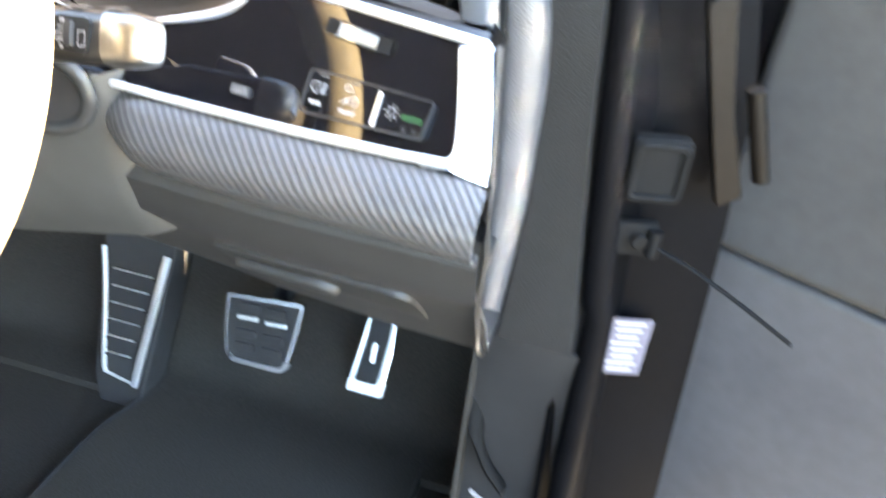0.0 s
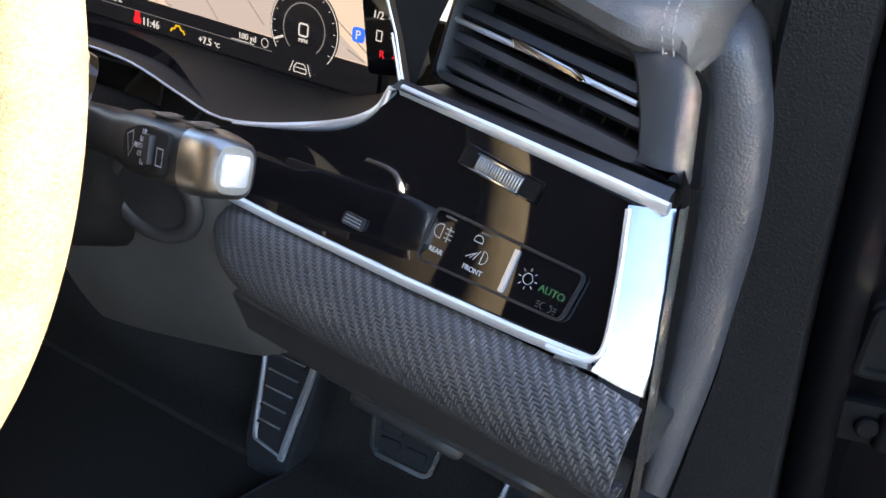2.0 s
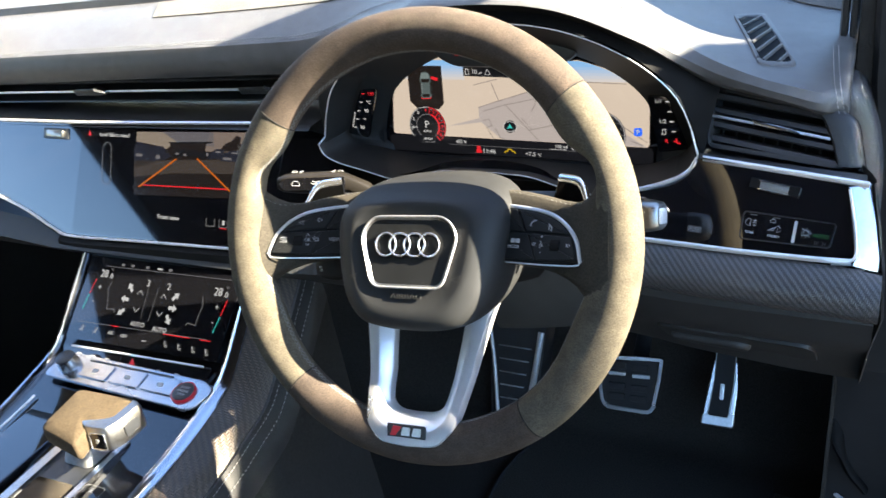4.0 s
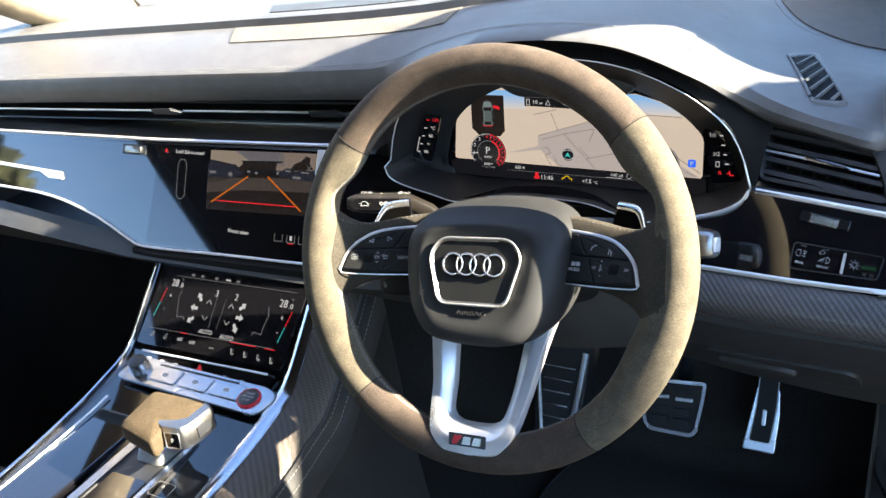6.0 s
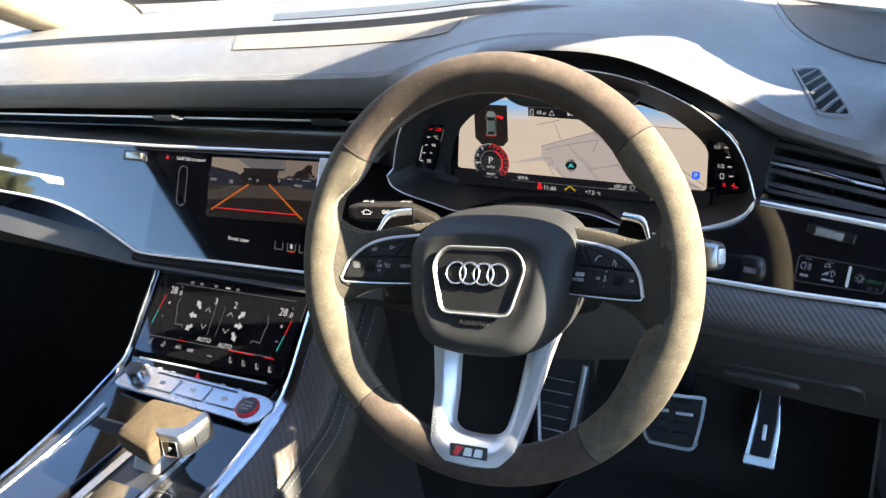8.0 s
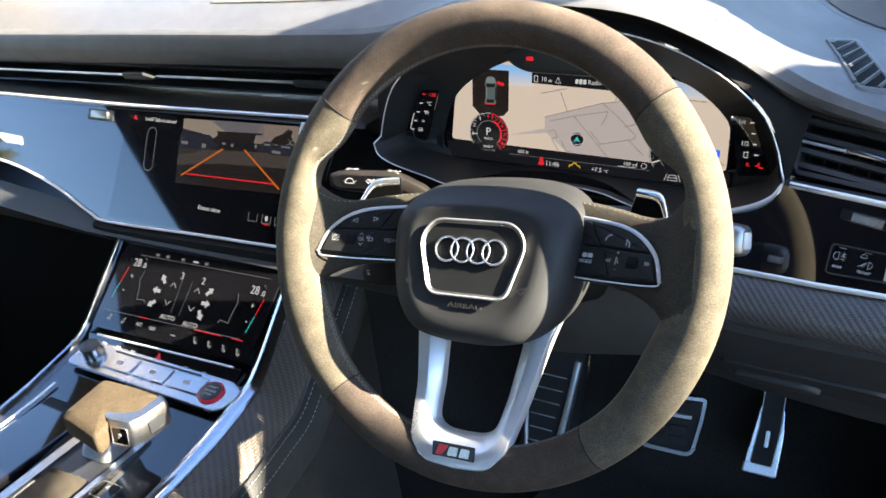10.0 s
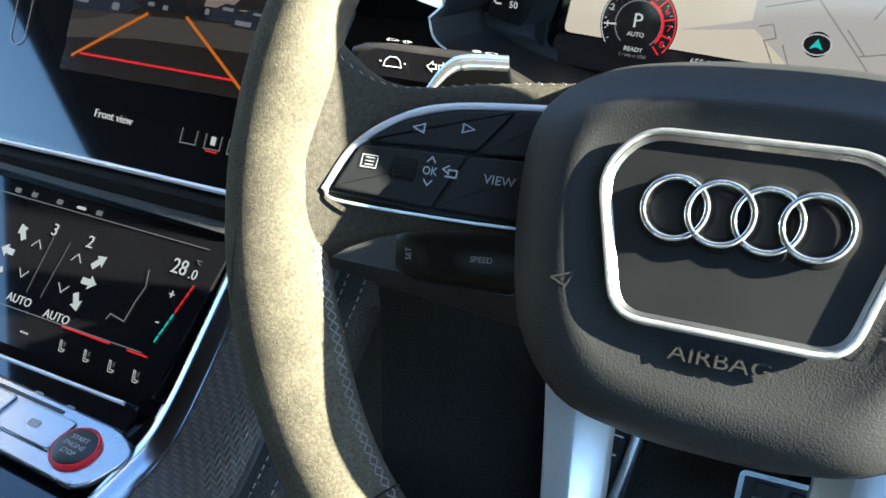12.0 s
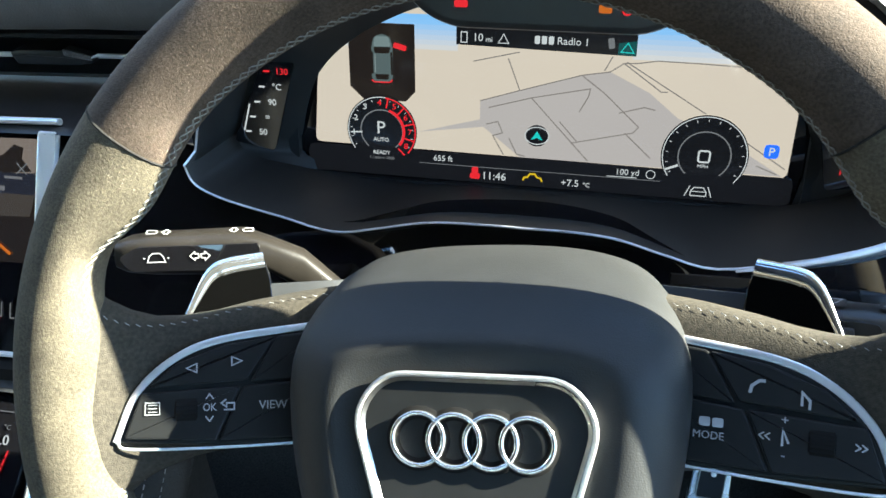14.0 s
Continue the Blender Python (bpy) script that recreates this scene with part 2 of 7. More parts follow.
def loft(lines, closed=False, cap=False, thick=0.0):
    """A skin through lines of equal count; with UVs in metres along both ways."""
    bm = bmesh.new()
    lines = [[Vector(p) for p in ln] for ln in lines]
    vs = [[bm.verts.new(p) for p in ln] for ln in lines]
    uv = bm.loops.layers.uv.new("UVMap")
    k = len(lines[0])
    s = [[0.0] for _ in lines]
    for r, ln in enumerate(lines):
        for i in range(k if closed else k - 1):
            s[r].append(s[r][-1] + (ln[(i + 1) % k] - ln[i]).length)
    t = [[0.0] * (k + 1)]
    for r in range(1, len(lines)):
        t.append([t[-1][i] + (lines[r][i % k] - lines[r - 1][i % k]).length for i in range(k + 1)])
    for r in range(len(lines) - 1):
        for i in range(k if closed else k - 1):
            j = (i + 1) % k
            try:
                f = bm.faces.new((vs[r][i], vs[r][j], vs[r + 1][j], vs[r + 1][i]))
            except ValueError:
                continue
            for lp, (a, b) in zip(f.loops, ((r, i), (r, i + 1), (r + 1, i + 1), (r + 1, i))):
                lp[uv].uv = (s[a][min(b, len(s[a]) - 1)], t[a][b])
    if cap and closed:
        bm.faces.new(list(reversed(vs[0])))
        bm.faces.new(vs[-1])
    if thick:
        bmesh.ops.recalc_face_normals(bm, faces=bm.faces)
        bmesh.ops.solidify(bm, geom=bm.faces[:], thickness=thick)
    return bm


def sweep(path, rx, ry=None, n=8, closed=False, up=(0, 0, 1), profile=None):
    """A bar of elliptical (or given) section along a path."""
    path = [Vector(p) for p in path]
    ry = rx if ry is None else ry
    prof = profile or [(rx * math.cos(2 * math.pi * i / n), ry * math.sin(2 * math.pi * i / n)) for i in range(n)]
    k, lines = len(path), []
    for i, p in enumerate(path):
        a = path[i - 1] if i or closed else p
        b = path[(i + 1) % k] if closed or i + 1 < k else p
        t = (b - a).normalized()
        side = t.cross(Vector(up))
        side = side.normalized() if side.length > 1e-5 else Vector((1, 0, 0))
        w = side.cross(t).normalized()
        lines.append([p + side * x + w * y for x, y in prof])
    if closed:
        lines.append(lines[0])
    bm = loft(lines, closed=True, cap=not closed)
    if closed:
        bmesh.ops.remove_doubles(bm, verts=bm.verts, dist=1e-6)
    return bm


def lathe(prof, n=32):
    """A body turned about z from (radius, height) pairs."""
    lines = [[(r * math.cos(2 * math.pi * i / n), r * math.sin(2 * math.pi * i / n), z) for i in range(n)] for r, z in prof]
    return loft(lines, closed=True, cap=True)


def block(x, y, z, bevel=0.004, seg=2):
    """A rounded box between the given ranges."""
    bm = bmesh.new()
    bmesh.ops.create_cube(bm, size=1)
    for v in bm.verts:
        v.co = Vector((x[0] + (v.co.x + 0.5) * (x[1] - x[0]), y[0] + (v.co.y + 0.5) * (y[1] - y[0]), z[0] + (v.co.z + 0.5) * (z[1] - z[0])))
    if bevel:
        bmesh.ops.bevel(bm, geom=bm.edges[:], offset=bevel, segments=seg, affect="EDGES", profile=0.6)
    return bm


def text(name, body, size, material, parent, m, align="CENTER", depth=0.0002, squash=1.0, shear=0.0):
    cu = bpy.data.curves.new(name, "FONT")
    cu.body, cu.size, cu.extrude, cu.align_x, cu.align_y, cu.shear = body, size, depth, align, "CENTER", shear
    cu.resolution_u = 3
    tmp = bpy.data.objects.new("tmp", cu)
    me = bpy.data.meshes.new_from_object(tmp)
    bpy.data.objects.remove(tmp)
    bpy.data.curves.remove(cu)
    me.materials.clear()
    me.materials.append(material)
    ob = new(name, me)
    ob.matrix_basis = m @ Matrix.Diagonal((squash, 1, 1, 1))
    ob.parent = parent
    return ob


def at(u, v, w=0.0, turn=0.0):
    return Matrix.Translation((u, v, w)) @ Matrix.Rotation(radians(turn), 4, "Z")


def bar(name, material, parent, u, v, w, wid, hgt, turn=0.0, label="", dep=0.0003, r=None):
    r = min(wid, hgt) * 0.25 if r is None else r
    return part(name, prism(rounded(box2(wid, hgt), r, 2), -dep, dep), material, parent, label, smooth=False, m=at(u, v, w, turn))


def line_mark(name, material, parent, pts, w, wid, dep=0.0002):
    """A thin printed line through 2D points, in one piece."""
    pts = [Vector(p) for p in pts]
    closed = (pts[0] - pts[-1]).length < 1e-6
    if closed:
        pts = pts[:-1]
    k, bm, left, right = len(pts), bmesh.new(), [], []
    for i, p in enumerate(pts):
        a = pts[i - 1] if closed or i else p
        b = pts[(i + 1) % k] if closed or i + 1 < k else p
        d1, d2 = (p - a), (b - p)
        d1 = d1.normalized() if d1.length > 1e-9 else d2.normalized()
        d2 = d2.normalized() if d2.length > 1e-9 else d1
        m = d1 + d2
        m = m.normalized() if m.length > 1e-3 else d1
        n = Vector((-m.y, m.x)) * wid / 2 / max(0.5, m.dot(d1))
        left.append(bm.verts.new((p.x + n.x, p.y + n.y, w + dep)))
        right.append(bm.verts.new((p.x - n.x, p.y - n.y, w + dep)))
    for i in range(k if closed else k - 1):
        j = (i + 1) % k
        bm.faces.new((left[i], right[i], right[j], left[j]))
    return part(name, bm, material, parent, smooth=False)


def arc(cx, cy, r, a0, a1, n=24):
    return [(cx + r * math.cos(radians(a0 + (a1 - a0) * i / n)), cy + r * math.sin(radians(a0 + (a1 - a0) * i / n))) for i in range(n + 1)]


# ---- shell of the car ----
def interp(x, table):
    for (a, va), (b, vb) in zip(table, table[1:]):
        if x <= b:
            t = min(1, max(0, (x - a) / (b - a)))
            return va + (vb - va) * t
    return table[-1][1]


def quad(a, b, c, d):
    bm = bmesh.new()
    bm.faces.new([bm.verts.new(p) for p in (a, b, c, d)])
    return bm


def slab(x, y, z, name, material, label, category, bevel=0.01):
    return tagged(part(name, block(x, y, z, bevel), material), label, category, kind="structure")


tagged(part("ground", quad((-300, -300, 0), (300, -300, 0), (300, 300, 0), (-300, 300, 0)), TARMAC), "grey tarmac of a car park", "ground", kind="structure")
slab((-1.16, 0.40), (-2.3, 0.54), (0.33, 0.40), "floor", CARPET, "black carpeted car floor", "floor")
fw = loft([[(x, y, z) for x in (-1.16, -0.3, 0.12, 0.42)] for y, z in curve([(0.46, 0.402), (0.53, 0.41), (0.575, 0.47), (0.63, 0.62), (0.65, 0.95)], 5)], thick=0.012)
tagged(part("wall_front", fw, CARPET), "black carpeted bulkhead of the footwell", "bulkhead", kind="structure")
HEADLINER = mat("headliner", (0.016, 0.016, 0.017), 0.95, bump=0.3, bscale=900)
slab((-1.12, 0.46), (-2.3, -0.12), (1.56, 1.60), "ceiling", HEADLINER, "black fabric headliner", "ceiling")
slab((-1.22, -1.12), (-2.3, 0.62), (0.36, 1.00), "wall_left", TRIM, "black trimmed door panel", "wall")
rail = prism([(-2.3, 0.98), (-1.3, 0.99), (-0.85, 1.145), (-0.60, 1.219), (-0.44, 1.266), (-0.30, 1.308), (0.02, 1.40), (0.20, 1.42), (0.02, 1.58), (-2.3, 1.58)], -1.16, -1.11)
rail.transform(Matrix(((0, 0, 1, 0), (1, 0, 0, 0), (0, 1, 0, 0), (0, 0, 0, 1))))
tagged(part("wall_left_rail", rail, HEADLINER, smooth=False), "black roof rail trim above the side window", "trim", kind="structure")
slab((-1.18, -1.11), (-1.02, -0.82), (0.98, 1.50), "wall_left_post", HEADLINER, "black door post trim", "trim")
slab((0.42, 0.50), (-2.3, -0.10), (1.50, 1.59), "wall_right_rail", HEADLINER, "black roof rail trim", "trim")
slab((0.42, 0.50), (-2.3, -1.0), (0.36, 1.55), "wall_right", HEADLINER, "black trimmed rear side", "wall")
slab((0.41, 0.56), (-1.0, 0.30), (0.30, 0.43), "door_sill", PAINT, "black door sill", "trim")
slab((-1.16, 0.46), (-2.36, -2.3), (0.33, 1.10), "wall_rear", TRIM, "black trimmed rear of the cabin", "wall")
slab((-1.16, 0.46), (-2.36, -2.3), (1.48, 1.58), "wall_rear_rail", TRIM, "black trim above the rear window", "trim")
PILLAR = mat("pillar_cloth", (0.15, 0.125, 0.09), 0.9, bump=0.3, bscale=900)


def pillar(name, x0, x1):
    path = curve([(x0, 0.68, 1.18), (x0 - 0.01, 0.48, 1.36), (x0 - 0.02, 0.38, 1.46), (x1, 0.23, 1.57)], 6)
    return tagged(part(name, sweep(path, 0.04, 0.085, 16), PILLAR), "grey cloth-covered windscreen pillar", "pillar", kind="structure")


pl_ = sweep(curve([(-1.06, 0.62, 1.12), (-1.05, 0.40, 1.23), (-1.06, 0.16, 1.40), (-1.08, -0.10, 1.57)], 8), 0.055, 0.05, 16)
tagged(part("pillar_left", pl_, PILLAR), "beige cloth-covered windscreen pillar", "pillar", kind="structure")
pillar("pillar_right", 0.47, 0.43)
# panel added inside the pillar's foot, its outline set to shade the dash end
pp = prism([(0.318, 1.08), (0.318, 1.435), (0.353, 1.41), (0.478, 1.30), (0.64, 1.15), (0.64, 1.08)], 0.368, 0.378)
pp.transform(Matrix(((0, 0, 1, 0), (1, 0, 0, 0), (0, 1, 0, 0), (0, 0, 0, 1))))
tagged(part("shade_panel", pp, HEADLINER, smooth=False), "black panel added at the windscreen pillar's foot to shade the dash", "trim panel", kind="structure")

# windscreen, frit and bonnet
glass = bpy.data.materials.new("clear_glass")
glass.use_nodes = True
gp = glass.node_tree.nodes["Principled BSDF"]
gp.inputs["Transmission Weight"].default_value, gp.inputs["Roughness"].default_value, gp.inputs["IOR"].default_value = 1.0, 0.0, 1.02
ws = loft([curve([(-1.16, y, z), (-0.36, y + 0.07, z), (0.46, y, z)], 8) for y, z in ((0.66, 1.16), (0.26, 1.38), (-0.14, 1.58))])
ws = tagged(part("window_1", ws, glass), "clear raked windscreen", "windscreen", kind="structure")
ws.visible_shadow = False
frit = loft([curve([(-1.13, y - 0.012, z), (-0.36, y + 0.058, z), (0.44, y - 0.012, z)], 10) for y, z in ((0.67, 1.158), (0.625, 1.18))])
part("frit_band", frit, SATIN, ws, "black band along the glass edge")
bon = loft([curve([(-1.2, y, z), (-0.36, y + 0.05, z + 0.05), (0.5, y, z)], 8) for y, z in ((0.74, 1.11), (1.2, 1.09), (1.7, 0.98))])
# dark body paint lightened to grey, with the bright reflection put into the colour
BONNET = mat("bonnet_painted_sheen", (0.30, 0.31, 0.33), 0.25, 0.3, coat=0.6)
tagged(part("bonnet", bon, BONNET), "bonnet beyond the windscreen, greyed for its bright reflection", "bonnet", kind="structure")
wiper = thing("wiper", Matrix.Identity(4), "black wiper arm parked on the windscreen", "wiper")
part("arm", sweep(curve([(-1.0, 0.71, 1.17), (-0.8, 0.69, 1.195), (-0.55, 0.70, 1.19)], 6), 0.006, 0.004, 8), SATIN, wiper)
part("blade", sweep(curve([(-1.1, 0.68, 1.18), (-0.8, 0.67, 1.21), (-0.45, 0.69, 1.19)], 6), 0.004, 0.008, 8), RUBBER, wiper)

# unseen pier added beside the car only to shade the lower cabin
PIER_RENDER = mat("shade_pier_render", (0.24, 0.21, 0.18), 0.9, vary=0.2, scale=30, bump=0.4, bscale=120, stain=0.2, bdist=0.004)
tagged(part("shade_pier", block((3.0, 3.3), (-0.10, 0.402), (0.0, 2.726), 0.01), PIER_RENDER), "unseen plain pier added to shade the lower cabin", "wall", kind="structure")

# distant hedge and parked cars beyond the glass
HEDGE = mat("hedge_leaves", (0.09, 0.10, 0.05), 0.8, vary=0.6, scale=6, stain=0.4)
hb = bmesh.new()
rnd = random.Random(4)
for i in range(900):
    a = rnd.uniform(0, 2 * math.pi)
    d = rnd.uniform(28, 34)
    c = Vector((d * math.cos(a), d * math.sin(a), rnd.uniform(0.2, 3.2 + 1.6 * math.sin(5 * a) + math.sin(13 * a))))
    s = rnd.uniform(0.5, 1.3)
    for k in range(3):
        e1 = Vector((rnd.gauss(0, 1), rnd.gauss(0, 1), rnd.gauss(0, 1))).normalized() * s
        e2 = Vector((rnd.gauss(0, 1), rnd.gauss(0, 1), rnd.gauss(0, 1))).normalized() * s
        hb.faces.new([hb.verts.new(c + q) for q in (e1, e2, -e1, -e2)])
tagged(part("hedge", hb, HEDGE, smooth=False), "far green-brown hedge round the car park", "hedge", kind="stuff")

tb = bmesh.new()
for i in range(420):
    a = radians(rnd.uniform(-176, -141))
    d = rnd.uniform(24, 30)
    c = Vector((d * math.cos(a), d * math.sin(a), rnd.uniform(0.3, 6.6 + 1.2 * math.sin(21 * a) - 4.0 * max(0, (math.degrees(a) + 145) / 4))))
    s = rnd.uniform(0.3, 0.9)
    for k in range(4):
        e1 = Vector((rnd.gauss(0, 1), rnd.gauss(0, 1), rnd.gauss(0, 1))).normalized() * s
        e2 = Vector((rnd.gauss(0, 1), rnd.gauss(0, 1), rnd.gauss(0, 1))).normalized() * s
        tb.faces.new([tb.verts.new(c + q) for q in (e1, e2, -e1, -e2)])
tagged(part("far_trees", tb, HEDGE, smooth=False), "far brown-green trees beside the car park", "trees", kind="stuff")

# ---- dashboard ----
dash = thing("dashboard", pose(-0.37, 0.40, 1.10), "black leather-trimmed dashboard with grey stitching", "dashboard")
D0 = dash.matrix_basis.inverted()

def smooth(x, table):
    """A smooth curve through (x, value) pairs."""
    k = len(table)
    if x <= table[0][0]:
        return table[0][1]
    for i in range(k - 1):
        (xa, va), (xb, vb) = table[i], table[i + 1]
        if x <= xb:
            h = xb - xa
            t = (x - xa) / h
            sl = (vb - va) / h
            ma = ((va - table[i - 1][1]) / (xa - table[i - 1][0]) + sl) / 2 if i else sl
            mb = ((table[i + 2][1] - vb) / (table[i + 2][0] - xb) + sl) / 2 if i + 2 < k else sl
            return ((2 * t ** 3 - 3 * t * t + 1) * va + (t ** 3 - 2 * t * t + t) * h * ma
                    + (3 * t * t - 2 * t ** 3) * vb + (t ** 3 - t * t) * h * mb)
    return table[-1][1]


# lower front edge, front roll, height at y 0.34 and at the windscreen, along the width
EDGE = [(-1.14, 1.082), (-0.9, 1.096), (-0.54, 1.113), (-0.27, 1.125), (-0.215, 1.128), (-0.185, 1.138), (-0.148, 1.166), (-0.11, 1.184), (-0.067, 1.197), (0.0, 1.203),
        (0.067, 1.197), (0.11, 1.183), (0.148, 1.164), (0.18, 1.138), (0.20, 1.125), (0.25, 1.114), (0.29, 1.102), (0.313, 1.094)]
ROLL = [(-1.14, 1.118), (-0.9, 1.132), (-0.54, 1.149), (-0.27, 1.161), (-0.215, 1.165), (-0.185, 1.172), (-0.148, 1.187), (-0.11, 1.198), (-0.067, 1.206), (0.0, 1.210),
        (0.067, 1.205), (0.11, 1.193), (0.148, 1.177), (0.18, 1.158), (0.21, 1.144), (0.25, 1.131), (0.29, 1.121), (0.313, 1.114)]
BACK = [(-1.14, 1.148), (-0.9, 1.163), (-0.54, 1.180), (-0.30, 1.192), (-0.2, 1.200), (-0.1, 1.212), (0.0, 1.215), (0.067, 1.206), (0.11, 1.191), (0.15, 1.172), (0.19, 1.153), (0.24, 1.142), (0.313, 1.134)]
REAR = [(-1.14, 1.13), (-0.54, 1.160), (-0.2, 1.180), (0.0, 1.186), (0.15, 1.160), (0.313, 1.140)]
ARCH = [(0.0, 1.1865), (0.05, 1.183), (0.076, 1.178), (0.104, 1.169), (0.122, 1.161), (0.144, 1.149), (0.169, 1.129), (0.181, 1.114), (0.190, 1.094), (0.196, 1.074), (0.2, 1.058)]


def arch(x):
    return smooth(abs(x), ARCH)


def pad_profile(x):
    e, r, bk, re_ = smooth(x, EDGE), smooth(x, ROLL), smooth(x, BACK), smooth(x, REAR)
    hood = max(0.0, min(1.0, (0.205 - abs(x)) / 0.08))
    hood = hood * hood * (3 - 2 * hood)
    yf = 0.202 - 0.025 * hood - 0.009 * max(0.0, min(1.0, (x - 0.19) / 0.06)) + 0.018 * max(0.0, (x - 0.290) / 0.023) ** 2
    rd = 0.005 + 0.034 * hood
    d = r - e
    pr = [(yf + 0.05, e - 0.002), (yf + 0.007, e), (yf + 0.001, e + 0.25 * d), (yf - 0.001 + 0.15 * rd, e + 0.62 * d), (yf + rd, r)]
    w = max(0.0, min(1.0, (-0.02 - x) / 0.15))
    for u in (0.08, 0.2, 0.35, 0.5, 0.7, 0.86, 1.0):
        y = yf + rd + (0.322 - yf - rd) * u
        pr.append((y, r + (bk - r) * math.sin(math.pi / 2 * u)))
    for y, g in ((0.3235, 0), (0.3245, 0.3), (0.3265, 0.92), (0.330, 1), (0.37, 1), (0.41, 1), (0.45, 1), (0.51, 1), (0.57, 1), (0.64, 1)):
        v = (y - 0.322) / 0.318
        pr.append((y, bk + (re_ - bk) * v * v + 0.0105 * g * w))
    return pr


xs = [-1.14 + 0.02 * i for i in range(44)] + [-0.268 + 0.0105 * i for i in range(56)]
xs = [x for x in xs if x < 0.307] + [0.309, 0.313]
cols = [[(x, y, z) for y, z in pad_profile(x)] for x in xs]
end = [(y, z) for x, y, z in cols[-1]]
cols += [[(0.3158, y + 0.001, max(1.091, z - 0.003)) for y, z in end], [(0.3172, y + 0.003, max(1.089, z - 0.010)) for y, z in end], [(0.316, y + 0.008, 1.085) for y, z in end], [(0.300, y + 0.02, 1.083) for y, z in end]]
pad = loft(cols)
pad.transform(D0)
part("top_pad", pad, LEATHER, dash, "soft black leather pad with a stitched edge, humped over the instruments")
lx = [-0.2 + 0.4 * i / 60 for i in range(61)]
hoodl = loft([[(x * 1.06, pad_profile(x * 1.06)[1][0] + 0.004, smooth(x * 1.06, EDGE) + 0.0005) for x in lx],
              [(x * 1.03, 0.194, (smooth(x * 1.06, EDGE) + arch(x)) / 2) for x in lx], [(x * 1.004, 0.187, arch(x) + 0.001) for x in lx]])
hoodl.transform(D0)
part("hood_lining", hoodl, LINING, dash, "matt black lining under the hood")
cpn = loft([[(0.3170, y, 1.128 - 0.03 * (y - 0.34)), (0.36, y, 1.124), (0.47, y, 1.13)] for y in (0.345, 0.45, 0.55, 0.66)])
cpn.transform(D0)
part("corner_panel", cpn, TRIM, dash, "dark panel at the windscreen corner")


def on_pad(x, y, lift=0.001):
    pr = pad_profile(x)
    for (ya, za), (yb, zb) in zip(pr[4:], pr[5:]):
        if ya <= y <= yb:
            return (x, y, za + (zb - za) * (y - ya) / (yb - ya) + lift)
    return (x, y, pr[-1][1] + lift)


def stitches(name, path, parent, gap=0.0048, size=0.0007, length=0.0032, up=(0, 0, 1), mtx=None, slant=0.0):
    bm = bmesh.new()
    path = [Vector(p) for p in path]
    acc = 0.0
    for a, b in zip(path, path[1:]):
        L = (b - a).length
        if L < 1e-6:
            continue
        d = (b - a) / L
        side = d.cross(Vector(up)).normalized()
        w = side.cross(d)
        while acc < L:
            c = a + d * acc
            e = (d + side * slant).normalized() * length / 2
            s = side * size / 2
            q = [c - e - s, c - e + s, c + e + s, c + e - s]
            lo = [bm.verts.new(p) for p in q]
            hi = [bm.verts.new(p * 0.6 + c * 0.4 + w * size * 0.8) for p in q]
            bm.faces.new(hi)
            for i in range(4):
                bm.faces.new((lo[i - 1], lo[i], hi[i], hi[i - 1]))
            acc += gap
        acc -= L
    if mtx is not None:
        bm.transform(mtx)
    ob = part(name, bm, THREAD, parent, "grey thread", smooth=False)
    return ob


for off in (0.004, 0.0075):
    stitches("stitching", [(x, pad_profile(x)[4][0] + off, on_pad(x, pad_profile(x)[4][0] + off, 0.0004)[2]) for x in xs if x < 0.135], dash, mtx=D0)
for off in (0.0, 0.0045):
    stitches("stitching", [(0.298 + off + 0.0016 * (9 - k), y - 0.0004, z + 0.0008) for k, (y, z) in enumerate(pad_profile(0.303)) if 1 < k < 10], dash, mtx=D0)
stitches("stitching", [on_pad(x, 0.334, 0.0004) for x in xs if x < -0.05], dash, mtx=D0)
stitches("stitching", [on_pad(x, y, 0.0006) for x, y in [(p.x, p.y) for p in curve([(0.142, 0.60, 0), (0.168, 0.51, 0), (0.205, 0.445, 0), (0.26, 0.405, 0), (0.312, 0.385, 0)], 6)]], dash, mtx=D0)

# centre grille and rear tray in the pad
GRILLE = mat("perforated_mesh", (0.075, 0.070, 0.062), 0.7, bump=0.8, bscale=900, kind="leather", bdist=0.001)


gl = loft([[on_pad(x0 + (x1 - x0) * i / 14, y, 0.0014) for i in range(15)] for y, x0, x1 in
           [(0.268 + 0.0072 * j, -0.478 - 0.004 * j, -0.155) for j in range(8)]], thick=0.001)
gl.transform(D0)
part("centre_grille", gl, GRILLE, dash, "flush perforated loudspeaker grille")
tr = loft([[on_pad(-0.475 - 0.006 * j + (0.36 + 0.006 * j) * i / 14, 0.358 + 0.0085 * j, 0.0012) for i in range(15)] for j in range(8)], thick=0.001)
tr.transform(D0)
part("rear_tray", tr, TRIM, dash, "matt black recessed tray")
mesh_edge = curve([(0.150, 0.60, 0), (0.178, 0.515, 0), (0.213, 0.455, 0), (0.262, 0.415, 0), (0.312, 0.396, 0)], 5)
sp = loft([[on_pad(min(0.3125, p.x + (0.3125 - p.x) * j / 8), p.y + (0.62 - p.y) * j / 8, 0.0014) for p in mesh_edge] for j in range(9)], thick=0.001)
sp.transform(D0)
part("corner_grille", sp, GRILLE, dash, "fine-holed loudspeaker mesh")

# side defroster vent on the top
dvx = Vector(on_pad(0.256, 0.285)) - Vector(on_pad(0.222, 0.285))
dvy = Vector(on_pad(0.238, 0.335)) - Vector(on_pad(0.238, 0.235))
dv = thing("defroster_vent", axes(on_pad(0.238, 0.287, 0.0006), dvx, dvy), "small black slatted side window vent in the dash top", "air vent")
